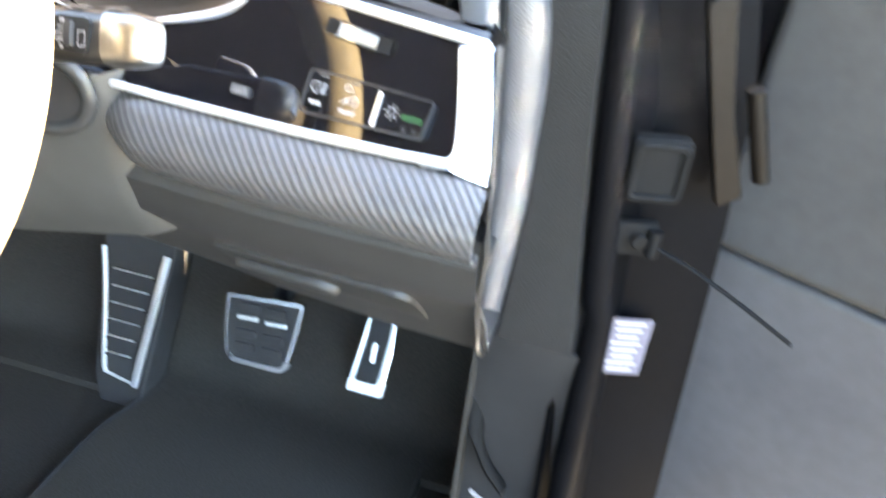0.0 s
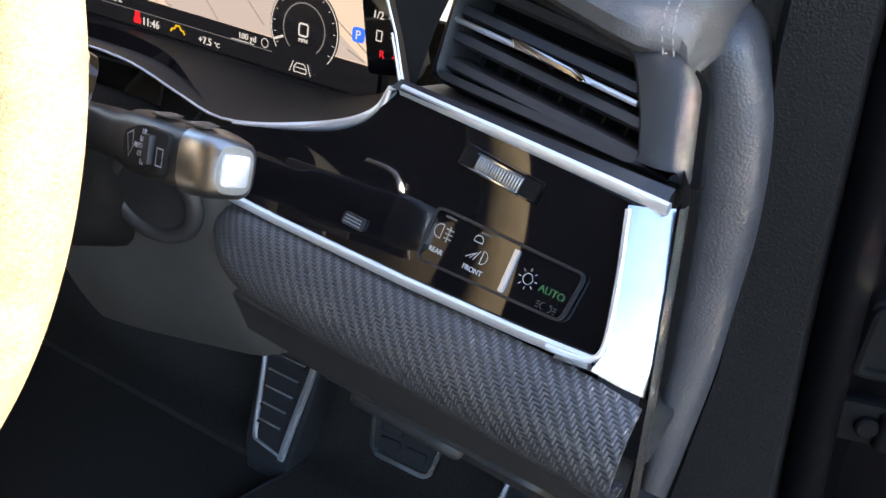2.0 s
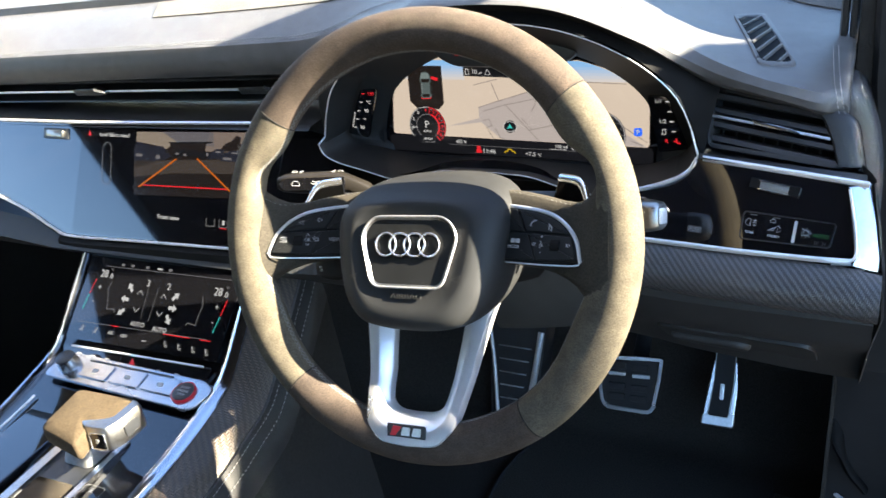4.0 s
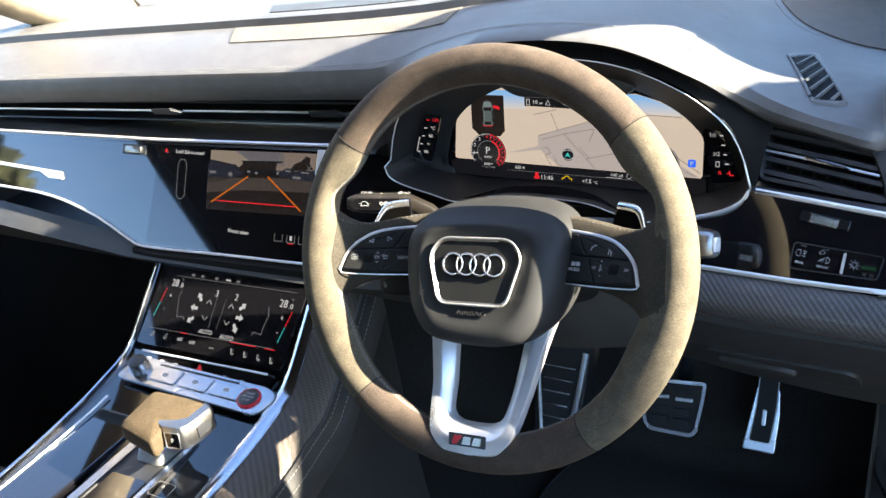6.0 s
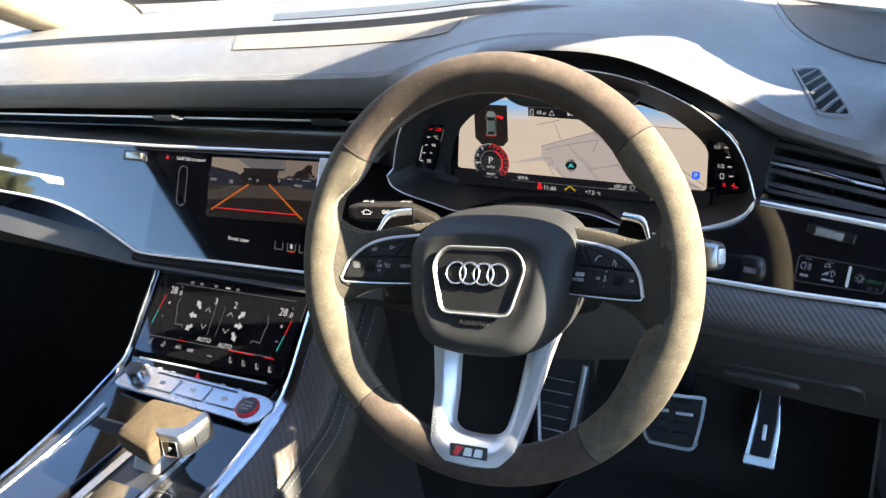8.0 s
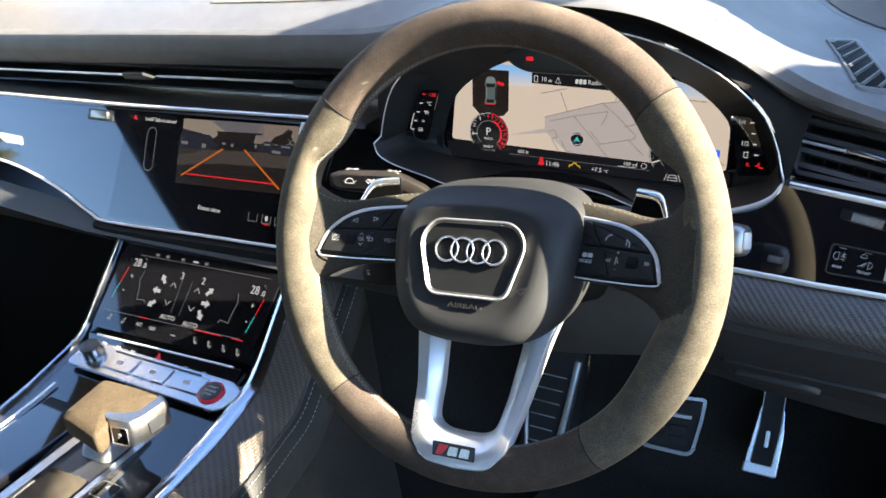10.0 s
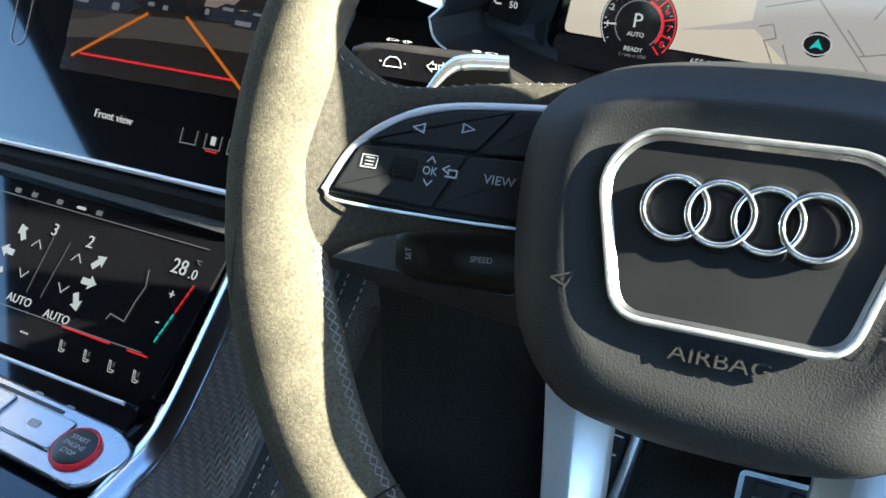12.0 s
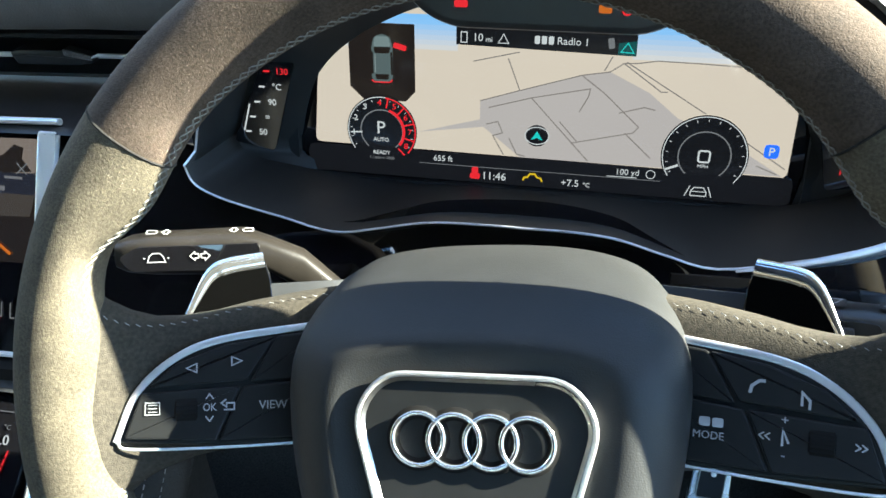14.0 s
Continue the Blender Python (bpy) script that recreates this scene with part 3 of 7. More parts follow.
DVI = dv.matrix_basis.inverted()


def even(loop, n):
    """The closed outline resampled at n even steps."""
    pts = [Vector((q[0], q[1], 0)) for q in loop] + [Vector((loop[0][0], loop[0][1], 0))]
    run = [0.0]
    for a, c in zip(pts, pts[1:]):
        run.append(run[-1] + (c - a).length)
    out = []
    for k in range(n):
        s, m_ = run[-1] * k / n, 0
        while run[m_ + 1] < s:
            m_ += 1
        out.append(pts[m_].lerp(pts[m_ + 1], (s - run[m_]) / max(1e-9, run[m_ + 1] - run[m_])))
    return out


dv_in = [(0.2429, 0.2304), (0.2677, 0.2393), (0.2280, 0.3490), (0.2084, 0.3303)]
dv_out = [(0.2410, 0.2220), (0.2730, 0.2335), (0.2310, 0.3620), (0.2025, 0.3390)]
li, lo = even(rounded(dv_in, 0.005, 4), 64), even(rounded(dv_out, 0.007, 4), 64)
b = loft([[on_pad(q.x, q.y, h) for q in [a.lerp(c, f) for a, c in zip(lo, li)]] for f, h in ((0.0, 0.0), (0.12, 0.0014), (0.5, 0.0020), (0.88, 0.0016), (1.0, 0.0006))], closed=False)
b.transform(DVI)
part("frame", b, LEATHER, dv, "grey-black moulded frame")
# near-black sheet laid on the pad; its colour stands for shade between the slats
mid = Vector((0.2368, 0.2873, 0))
b = loft([[on_pad(q.x, q.y, 0.0007) for q in [a.lerp(mid, f) for a in li + li[:1]]] for f in (0.0, 0.33, 0.66, 0.98)])
b.transform(DVI)
part("recess", b, JAMB, dv)
rib_n = Vector((0.963, -0.27, 0))
for k in range(7):
    cuts = []
    c0 = 0.1155 + 0.0114 * k
    for a, c in zip(li, li[1:] + li[:1]):
        fa, fc = a.dot(rib_n) - c0, c.dot(rib_n) - c0
        if fa * fc < 0:
            cuts.append(a.lerp(c, fa / (fa - fc)))
    if len(cuts) == 2:
        b = loft([[on_pad(*(cuts[0].lerp(cuts[1], f) + rib_n * w).xy, h) for f in (0.0, 0.25, 0.5, 0.75, 1.0)] for w, h in ((-0.0017, 0.0), (-0.0013, 0.0022), (0.0004, 0.0026), (0.0015, 0.0004))])
        b.transform(DVI)
        part("slat", b, LEATHER, dv)

# vents: wide passenger vent and driver's outer vent
def vent(name, label, o, xdir, x0, x1, zt, zb, slats):
    v = thing(name, axes(o, xdir, (0, 0, 1)), label, "air vent")
    # local x along, y up, z towards the driver
    part("recess", block((x0, x1), (zb, zt), (-0.05, -0.042), 0.0), SATIN, v)
    for i in range(slats):
        y = zb + (zt - zb) * (i + 0.5) / slats
        prof = [(0.0, 0.0012), (-0.024, 0.003), (-0.024, 0.0), (-0.001, -0.0016), (0.001, -0.0006)]
        part("slat", loft([[(x, y + b, a - 0.004) for a, b in prof] for x in (x0, x1)], closed=True, cap=True), SLAT, v)
    for i in range(int((x1 - x0) / 0.013)):
        x = x0 + 0.006 + 0.013 * i
        part("vane", block((x - 0.0006, x + 0.0006), (zb, zt), (-0.04, -0.032), 0.0), SATIN, v)
    return v


pv = vent("passenger_vent", "wide black slatted air vent with a thin chrome strip", (-0.65, 0.238, 1.0905), (1, 0.0, 0.033), -0.48, 0.435, 0.026, -0.026, 4)
part("chrome_strip", sweep([(-0.48, -0.005, -0.001), (0.10, -0.005, -0.001), (0.40, -0.005, -0.001)], 0.0018, 0.0014, 8), ALU, pv, "thin bright strip")
for wx in (0.062, 0.335):
    part("wing_tab", prism(rounded([(-0.028, 0.003), (-0.024, -0.005), (0.018, -0.005), (0.030, -0.0035), (0.030, 0.0005), (0.012, 0.005), (-0.022, 0.005)], 0.0015, 2), -0.004, 0.007, 0.0015), SATIN, pv, m=at(wx, -0.004, 0))
    part("wing_edge", prism(rounded([(0.012, 0.0062), (0.031, 0.0018), (0.031, -0.0012), (0.012, 0.0022)], 0.0006, 2), 0.0, 0.0085), CHROME, pv, "bright metal tip", m=at(wx, -0.004, 0))
dvent = thing("driver_vent", axes((0.2555, 0.200, 1.080), (1, -0.2, -0.10), (0, 0.42, 1)), "black slatted outer air vent with chrome strip", "air vent")
fo = ccw([(-0.049, -0.0190), (0.0605, -0.0140), (0.0515, 0.004), (0.0385, 0.0230), (0.0250, 0.0266), (-0.008, 0.0280), (-0.056, 0.0300)])
fo2 = ccw([(-0.058, -0.0238), (0.0835, -0.0165), (0.0745, 0.005), (0.0650, 0.0285), (0.045, 0.0335), (-0.008, 0.0385), (-0.066, 0.0400)])
ro, ri = rounded(fo2, [0.004, 0.004, 0.010, 0.010, 0.008, 0.004, 0.004]), rounded(fo, 0.005)
part("frame", loft([[(p[0], p[1], w) for p in r] for r, w in (([(p[0] * 0.90, p[1] * 0.95) for p in ro], -0.034), (ro, -0.010), (inset2(ro, 0.002), -0.0045), (inset2(ro, 0.006), -0.001), (inset2(ri, -0.002), 0.0), (ri, -0.003), (ri, -0.03))], closed=True), TRIM, dvent, "smooth grey-black surround")
part("recess", prism([(p[0] * 0.96, p[1] * 0.97) for p in ro], -0.040, -0.0335), LINING, dvent)
for i in range(4):
    y = -0.0125 + 0.0125 * i
    prof = [(0.0, 0.0022), (-0.004, 0.0032), (-0.026, 0.0040), (-0.026, -0.0010), (-0.003, -0.0034), (0.001, -0.0018)]
    x1 = 0.0535 - 0.62 * y
    part("slat", loft([[(x, y + b, a - 0.005) for a, b in prof] for x in (-0.053 - 0.1 * y, x1)], closed=True, cap=True), SLAT, dvent)
for i in range(9):
    x = -0.048 + 0.0125 * i
    part("vane", block((x - 0.0006, x + 0.0006), (-0.012, 0.012), (-0.031, -0.027), 0.0), SATIN, dvent)
part("chrome_strip", sweep([(-0.055, 0.0070, -0.003), (-0.01, 0.0075, -0.002), (0.049, 0.0068, -0.003)], 0.0014, 0.0016, 8), ALU, dvent)
part("wing_tab", prism(rounded([(-0.018, 0.0105), (0.018, 0.0090), (0.026, 0.0060), (-0.014, 0.0062)], 0.001, 2), -0.004, 0.004, 0.001), CHROME, dvent, "chrome adjuster tab")

# shelf below the passenger vent and above the trim strip
for nm, pts in (("vent_shelf", [(-1.14, 1.0575), (-0.90, 1.0620), (-0.56, 1.0660), (-0.215, 1.0750)]),):
    sh = loft([[(x, 0.178, z - 0.003) for x, z in pts], [(x, 0.184, z) for x, z in pts], [(x, 0.20, z + 0.0005) for x, z in pts], [(x, 0.29, z - 0.004) for x, z in pts]])
    sh.transform(D0)
    part(nm, sh, SATIN, dash)
sh = loft([[(0.200, 0.170, 1.0675), (0.336, 0.153, 1.0625)], [(0.200, 0.178, 1.0695), (0.336, 0.161, 1.0645)], [(0.200, 0.190, 1.0625), (0.330, 0.172, 1.0575)], [(0.200, 0.25, 1.050), (0.318, 0.24, 1.044)]])
sh.transform(D0)
part("vent_shelf", sh, SATIN, dash)
# wall between hood and vent, end cap
ecp = [(0.3415, 0.151, 1.062), (0.3540, 0.118, 1.000), (0.3575, 0.114, 0.956), (0.352, 0.146, 0.90), (0.350, 0.19, 0.835), (0.349, 0.22, 0.81)]
ec = loft([[(x + dx, y + dy, z) for x, y, z in ecp] for dx, dy in ((0.0, 0.0), (0.0015, 0.002), (0.0018, 0.006), (-0.002, 0.020), (-0.014, 0.045))])
ec.transform(D0)
part("end_cap", ec, GRAIN_DARK, dash, "dark blue-grey end panel")


# trim panel below the instruments: piano black, leaning back at the top
def panel_y(x, z):
    return 0.137 + 0.6 * (z - 1.03) - 0.16 * (x - 0.3)


BEZEL = [(-0.203, 1.058), (-0.198, 1.046), (-0.179, 1.0385), (-0.144, 1.0325), (-0.112, 1.0275), (-0.083, 1.0345), (-0.057, 1.042), (-0.028, 1.0455),
         (0.006, 1.047), (0.043, 1.0435), (0.072, 1.034), (0.100, 1.0265), (0.140, 1.033), (0.175, 1.0425), (0.192, 1.053), (0.198, 1.066)]
bz = curve([(x, z, 0) for x, z in BEZEL], 4)


def bez_y(x):
    return 0.176 - 0.02 * max(0, 1 - abs(x) / 0.2)


topl = [(-0.30, 1.072)] + [(p.x, p.y - 0.001) for p in bz] + [(0.21, 1.066), (0.323, 1.0585)]
rows = []
for j in range(6):
    f = j / 5
    rows.append([])
    for x, z in topl:
        zb = 0.952 + 0.049 * max(0, min(1, (x + 0.05) / 0.15))
        zb = 0.999 if x > 0.1 else zb
        zz = z + (zb - z) * f
        y = panel_y(x, zz) if x > 0.05 else panel_y(0.05, zz) + (0.05 - x) * 0.03
        y = max(y, 0.105)
        rows[-1].append((x + (0.012 * f if x > 0.3 else 0), y, zz))
pn = loft(rows)
pn.transform(D0)
part("gloss_panel", pn, PIANO, dash, "piano-black gloss trim panel")
top_strip = [(x, panel_y(x, z) - 0.001, z) for x, z in ((0.204, 1.0665), (0.26, 1.0645), (0.338, 1.0615))]
b = sweep(top_strip, 0.002, 0.0028, 8)
b.transform(D0)
part("upper_strip", b, ALU, dash, "satin silver strip")
low = [(0.115, 0.9975), (0.16, 0.9985), (0.24, 1.0015), (0.30, 1.005), (0.330, 1.0075)]
b = sweep([(x, panel_y(x, z) - 0.002, z) for x, z in low], 0.002, 0.0026, 8)
b.transform(D0)
part("lower_strip", b, ALU, dash, "satin silver strip")
# upright silver corner plate
cp = [[(0.3235, 1.0595), (0.3300, 1.035), (0.3350, 1.014), (0.332, 1.0062), (0.316, 1.0040)],
      [(0.3395, 1.060), (0.3465, 1.035), (0.3520, 1.010), (0.3535, 0.9975), (0.347, 0.999)]]
lines = []
for k, lift in ((0, -0.001), (0, -0.0045), (0.5, -0.0015), (1, 0.0035), (1, 0.010)):
    lines.append([(a[0] + (c[0] - a[0]) * k, panel_y(a[0], a[1]) + lift, a[1] + (c[1] - a[1]) * k) for a, c in zip(*cp)])
b = loft(lines)
b.transform(D0)
part("corner_plate", b, STRIP_METAL, dash, "broad satin silver corner plate")
inner_line = curve([(0.312, 1.0060, 0), (0.3235, 1.0072, 0), (0.3300, 1.0090, 0), (0.3335, 1.0150, 0), (0.3300, 1.035, 0), (0.3240, 1.0580, 0)], 6)
b = sweep([(p.x, panel_y(p.x, p.y) - 0.0040, p.y) for p in inner_line], 0.0012, 0.0014, 8)
b.transform(D0)
part("corner_edge", b, ALU, dash, "bright rounded inner edge of the corner plate")

# carbon ledge
cl = []
for f, dy, zt, zb in ((0.0, 0.004, 0, 0), (0.1, -0.006, 0, 0), (0.25, -0.013, 0, 0), (0.45, -0.018, 0, 0), (0.65, -0.018, 0, 0), (0.82, -0.013, 0, 0), (0.94, -0.004, 0, 0), (1.0, 0.008, 0, 0)):
    row = []
    for i in range(26):
        x = 0.106 + (0.354 - 0.106) * i / 25
        s = max(0, 1 - (x - 0.106) / 0.05)
        top = interp(x, [(0.1, 0.9955), (0.24, 0.9985), (0.33, 1.003), (0.36, 1.000)]) - 0.006 * s * s
        bot = interp(x, [(0.1, 0.952), (0.14, 0.946), (0.2, 0.9475), (0.28, 0.953), (0.36, 0.9575)]) + 0.014 * s ** 2
        z = top + (bot - top) * f
        y = panel_y(x, 0.998) + dy * (1 - 0.5 * s * s) + 0.012 * s ** 3 - 0.002
        row.append((x, y, z))
    cl.append(row)
b = loft(cl, thick=0.002)
b.transform(D0)
part("carbon_ledge", b, CARBON, dash, "rounded carbon-fibre twill ledge")

# knee panel with a fuse cover
kp = []
for y, z, s in ((0.150, 0.956, 0), (0.136, 0.950, 0), (0.130, 0.935, 0), (0.138, 0.909, 0), (0.165, 0.882, 0), (0.192, 0.854, 0.3), (0.220, 0.0, 1), (0.26, 0.004, 1)):
    row = []
    for x in [0.02 + 0.0333 * i for i in range(11)]:
        edge = interp(x, [(0.05, 0.842), (0.1, 0.838), (0.149, 0.833), (0.185, 0.827), (0.24, 0.822), (0.3, 0.817)]) + z
        row.append((x, y - 0.096 * (x - 0.3) * (1 - s), edge if s == 1 else z + 0.008 * (1 - s) * max(0, (x - 0.2) / 0.15)))
    kp.append(row)
b = loft(kp, thick=0.004)
b.transform(D0)
part("knee_panel", b, TRIM, dash, "matt black knee panel")
fc = thing("fuse_cover", axes((0.262, 0.1855, 0.8655), (1, -0.08, 0.02), (0, -0.70, 0.71)), "black plastic cover with a moulded grip under the dash", "cover")
part("lid", prism(rounded([(-0.100, 0.028), (0.040, 0.032), (0.049, 0.022), (0.049, -0.026), (0.040, -0.034), (-0.095, -0.036)], 0.008, 4), -0.006, 0.0016, 0.001), TRIM, fc)
part("grip", prism(rounded([(-0.090, 0.009), (-0.022, 0.010), (-0.008, 0.001), (-0.016, -0.010), (-0.082, -0.009)], 0.007, 4), 0.0, 0.008, 0.005, 4), TRIM, fc, "moulded finger grip")
# underside closing of the dash
b = block((-1.14, 0.34), (0.24, 0.62), (0.86, 0.875), 0.004)
b.transform(D0)
part("underside", b, TRIM, dash)
b = loft([[(-1.14, 0.15, 0.985), (-0.60, 0.128, 0.945), (-0.30, 0.128, 0.945), (-0.06, 0.14, 0.95)], [(-1.14, 0.12, 0.955), (-0.60, 0.105, 0.925), (-0.30, 0.108, 0.925), (-0.06, 0.13, 0.93)],
          [(-1.14, 0.15, 0.90), (-0.60, 0.15, 0.89), (-0.30, 0.15, 0.895), (-0.06, 0.15, 0.895)], [(-1.14, 0.28, 0.86), (-0.60, 0.28, 0.86), (-0.30, 0.28, 0.865), (-0.06, 0.28, 0.865)]])
b.transform(D0)
part("lower_left_pad", b, mat("lower_pad_leather", (0.028, 0.0285, 0.029), 0.55, spec=0.3, bump=0.4, bscale=700, kind="leather", vary=0.1, bdist=0.0006), dash, "black leather lower pad")

# ---- side trim at the driver's door opening ----
lines = []
SIDE = [(1.085, 0.291, 0.3325), (1.056, 0.296, 0.3435), (1.0, 0.304, 0.352), (0.94, 0.312, 0.353), (0.89, 0.317, 0.353), (0.84, 0.321, 0.350), (0.78, 0.326, 0.346)]
levels = [(1.1050, 0.296, 0.316, 0.030), (1.1015, 0.294, 0.321, 0.012), (1.0950, 0.292, 0.3275, 0.003)]
for i in range(31):
    z = 1.085 - 0.305 * i / 30
    levels.append((z, smooth(z, [(q[0], q[1]) for q in reversed(SIDE)]), smooth(z, [(q[0], q[2]) for q in reversed(SIDE)]), 0.0))
for z, xl, xr, dy in levels:
    wd = xr - xl
    lines.append([(p.x, p.y + dy, z) for p in curve([(xl - 0.012, 0.34, 0), (xl, 0.307, 0), (xl + 0.2 * wd, 0.2950, 0), (xl + 0.38 * wd, 0.2845, 0), (xl + 0.45 * wd, 0.2822, 0), (xl + 0.55 * wd, 0.2815, 0),
                                                     (xl + 0.75 * wd, 0.2830, 0), (xl + 0.92 * wd, 0.2880, 0), (xr, 0.298, 0), (xr + 0.001, 0.315, 0)], 3)])
tagged(part("side_trim", loft(lines, thick=0.004), GRAIN), "grained blue-black convex side trim at the dash end", "trim panel", kind="structure")
for k, (xa, xb) in enumerate(((0.301, 0.3085), (0.3095, 0.316), (0.317, 0.347))):
    rib = loft([[(xa, 0.322, z), (xa + 0.0015, 0.314, z), (xb - 0.0015, 0.314, z), (xb, 0.322, z)] for z in (1.080, 1.16, 1.22)])
    tagged(part("pillar_gaiter", rib, GRAIN_DARK), "folded dark grey gaiter strip above the side trim", "trim strip", kind="structure")
lines = []
for z, a, c in ((1.30, 0.325, 0.364), (1.09, 0.335, 0.380), (1.04, 0.342, 0.385), (0.973, 0.349, 0.391), (0.90, 0.352, 0.399), (0.83, 0.349, 0.407), (0.77, 0.346, 0.414)):
    lines.append([(a - 0.004, 0.322, z), (a, 0.306, z), (a + 0.003, 0.302, z), (c - 0.003, 0.300, z), (c, 0.304, z), (c + 0.002, 0.33, z)])
tagged(part("pillar_trim", loft(lines), GRAIN_DARK), "black grained pillar trim strip", "trim panel", kind="structure")
lines = []
for z, c in ((1.30, 0.371), (1.09, 0.388), (1.04, 0.393), (0.973, 0.3995), (0.90, 0.4075), (0.83, 0.416), (0.77, 0.423), (0.42, 0.43)):
    lines.append((c + 0.004, 0.308, z))
tagged(part("door_seal", sweep(curve(lines, 4), 0.012, 0.012, 12, up=(0, 1, 0)), JAMB), "black rubber door seal", "seal", kind="structure")
lines = []
for z, dx, top in ((1.35, -0.05, 1.075), (1.08, -0.025, 1.075), (1.02, -0.012, 1.02), (0.97, 0.0, 2), (0.83, 0.010, 2), (0.42, 0.03, 2)):
    lines.append([(x + dx, y, min(z, top) if x > 0.405 else z) for x, y in ((0.390, 0.312), (0.402, 0.330), (0.412, 0.370), (0.430, 0.405), (0.465, 0.412), (0.505, 0.430), (0.51, 0.60))])
tagged(part("door_jamb", loft(lines, thick=0.006), JAMB), "black painted door jamb with grommet and label", "door jamb", kind="structure")
lines = [[(0.332, 0.318, 0.775), (0.352, 0.306, 0.772), (0.42, 0.304, 0.772)], [(0.334, 0.330, 0.70), (0.356, 0.322, 0.70), (0.425, 0.318, 0.70)],
         [(0.334, 0.345, 0.58), (0.352, 0.345, 0.57), (0.43, 0.330, 0.57)], [(0.330, 0.355, 0.42), (0.34, 0.360, 0.41), (0.435, 0.35, 0.41)]]
tagged(part("kick_panel", loft(lines, thick=0.004), TRIM), "black kick panel by the sill", "trim panel", kind="structure")
b = loft([[(0.333, 0.32, z), (0.338, 0.42, z), (0.34, 0.62, z)] for z in (0.40, 0.6, 0.86)], thick=0.004)
tagged(part("footwell_side", b, CARPET), "black carpeted footwell side", "trim panel", kind="structure")


# ---- steering wheel ----
TILT_W = radians(23.5)
v0 = Vector((0, math.sin(TILT_W), math.cos(TILT_W)))
WM = axes((-0.001, 0.003, 1.052), (1, 0, 0), v0) @ Matrix.Rotation(radians(4.5), 4, "Z")
wheel = thing("steering_wheel", WM, "grey suede-covered three-spoke steering wheel with silver lower spoke", "steering wheel")
RIM, TUBE = 0.1724, 0.0172
RIM_AT = Vector((0.0030, 0.0013, 0.008))


def swell(deg, mid, wid):
    d = (deg - mid + 180) % 360 - 180
    return math.exp(-(d / wid) ** 2)


def rim_pt(a, b, grow=0.0):
    """A point of the rim at the angle a round the wheel and b round the tube; the inner side swells beside the spokes."""
    deg = math.degrees(a) % 360
    inner = max(0.0, -math.cos(b)) ** 0.8
    sw = 0.0040 * (swell(deg, 33, 9) + swell(deg, 147, 9)) - 0.0105 * (swell(deg, 20, 7) + swell(deg, 160, 7)) + 0.0060 * (swell(deg, 204, 15) + swell(deg, 336, 15)) + 0.001
    r = TUBE + grow + sw * inner
    return RIM_AT + Vector(((RIM + r * math.cos(b)) * math.cos(a), (RIM + r * math.cos(b)) * math.sin(a), (TUBE + grow) * math.sin(b)))


# four sewn covers; the lower one takes the brown suede to darken it for shade
for d0, d1, m_, lab in ((40, 141, SUEDE_BROWN_SHADE, "brown-grey suede cover"), (141, 228, SUEDE, "pale grey-brown suede cover"), (228, 306, SUEDE_BROWN_SHADE, "brown-grey suede cover"), (306, 400, SUEDE, "pale grey-brown suede cover")):
    k = int((d1 - d0) / 2)
    part("rim_cover", loft([[rim_pt(radians(d0 + (d1 - d0) * i / k), 2 * math.pi * j / 32) for j in range(32)] for i in range(k + 1)], closed=True), m_, wheel, lab)
for deg in (40, 141, 228, 306):
    a = radians(deg)
    ring = [rim_pt(a, 2 * math.pi * k / 24, 0.0001) for k in range(24)]
    part("seam", sweep(ring, 0.0005, 0.0005, 6, closed=True, up=(math.cos(a + 1.57), math.sin(a + 1.57), 0)), SUEDE_DARK, wheel, "sewn joint in the suede")
# crossed stitching round the inside of the rim
bm = bmesh.new()
for i in range(230):
    if min(abs(i * 360 / 230 - c) for c in (0, 178, 360)) < 13:
        continue
    a0, a1 = 2 * math.pi * i / 230, 2 * math.pi * (i + 0.9) / 230
    for s in (-1, 1):
        pts = []
        for a, q in ((a0, 3.0 + 0.13 * s), (a1, 3.0 - 0.13 * s)):
            pts.append(rim_pt(a, q, 0.0001))
        d = (pts[1] - pts[0]).normalized()
        n = Vector((-math.cos(a0) * 0.75, -math.sin(a0) * 0.75, 0.66))
        s_ = d.cross(n).normalized() * 0.00028
        lo = [bm.verts.new(p) for p in (pts[0] - s_, pts[0] + s_, pts[1] + s_, pts[1] - s_)]
        hi = [bm.verts.new(v.co + n * 0.0002) for v in lo]
        bm.faces.new(hi)
        for k in range(4):
            bm.faces.new((lo[k - 1], lo[k], hi[k], hi[k - 1]))
tagged(part("stitching", bm, RIM_THREAD, wheel, "grey crossed thread", smooth=False), kind="stuff")

# hub pad, its face turned a little upwards
DISH = -0.18
HUB_TURN = Matrix.Translation((0, 0, 0.0035)) @ Matrix.Rotation(math.atan(DISH), 4, "X")
HUB = [(-0.0672, 0.010), (-0.0655, 0.032), (-0.060, 0.0475), (-0.048, 0.0600), (-0.0275, 0.0665), (0.0, 0.0688), (0.0275, 0.0675), (0.048, 0.0605), (0.060, 0.0480),
       (0.0655, 0.032), (0.0672, 0.010), (0.0650, -0.018), (0.0580, -0.046), (0.043, -0.0650), (0.022, -0.0712), (0.0, -0.0722), (-0.022, -0.0710), (-0.043, -0.0650), (-0.0580, -0.046), (-0.0650, -0.018)]
hub_c = [Vector((p.x, p.y)) for p in curve([(x, y, 0) for x, y in HUB], 4, True)]
rings = []
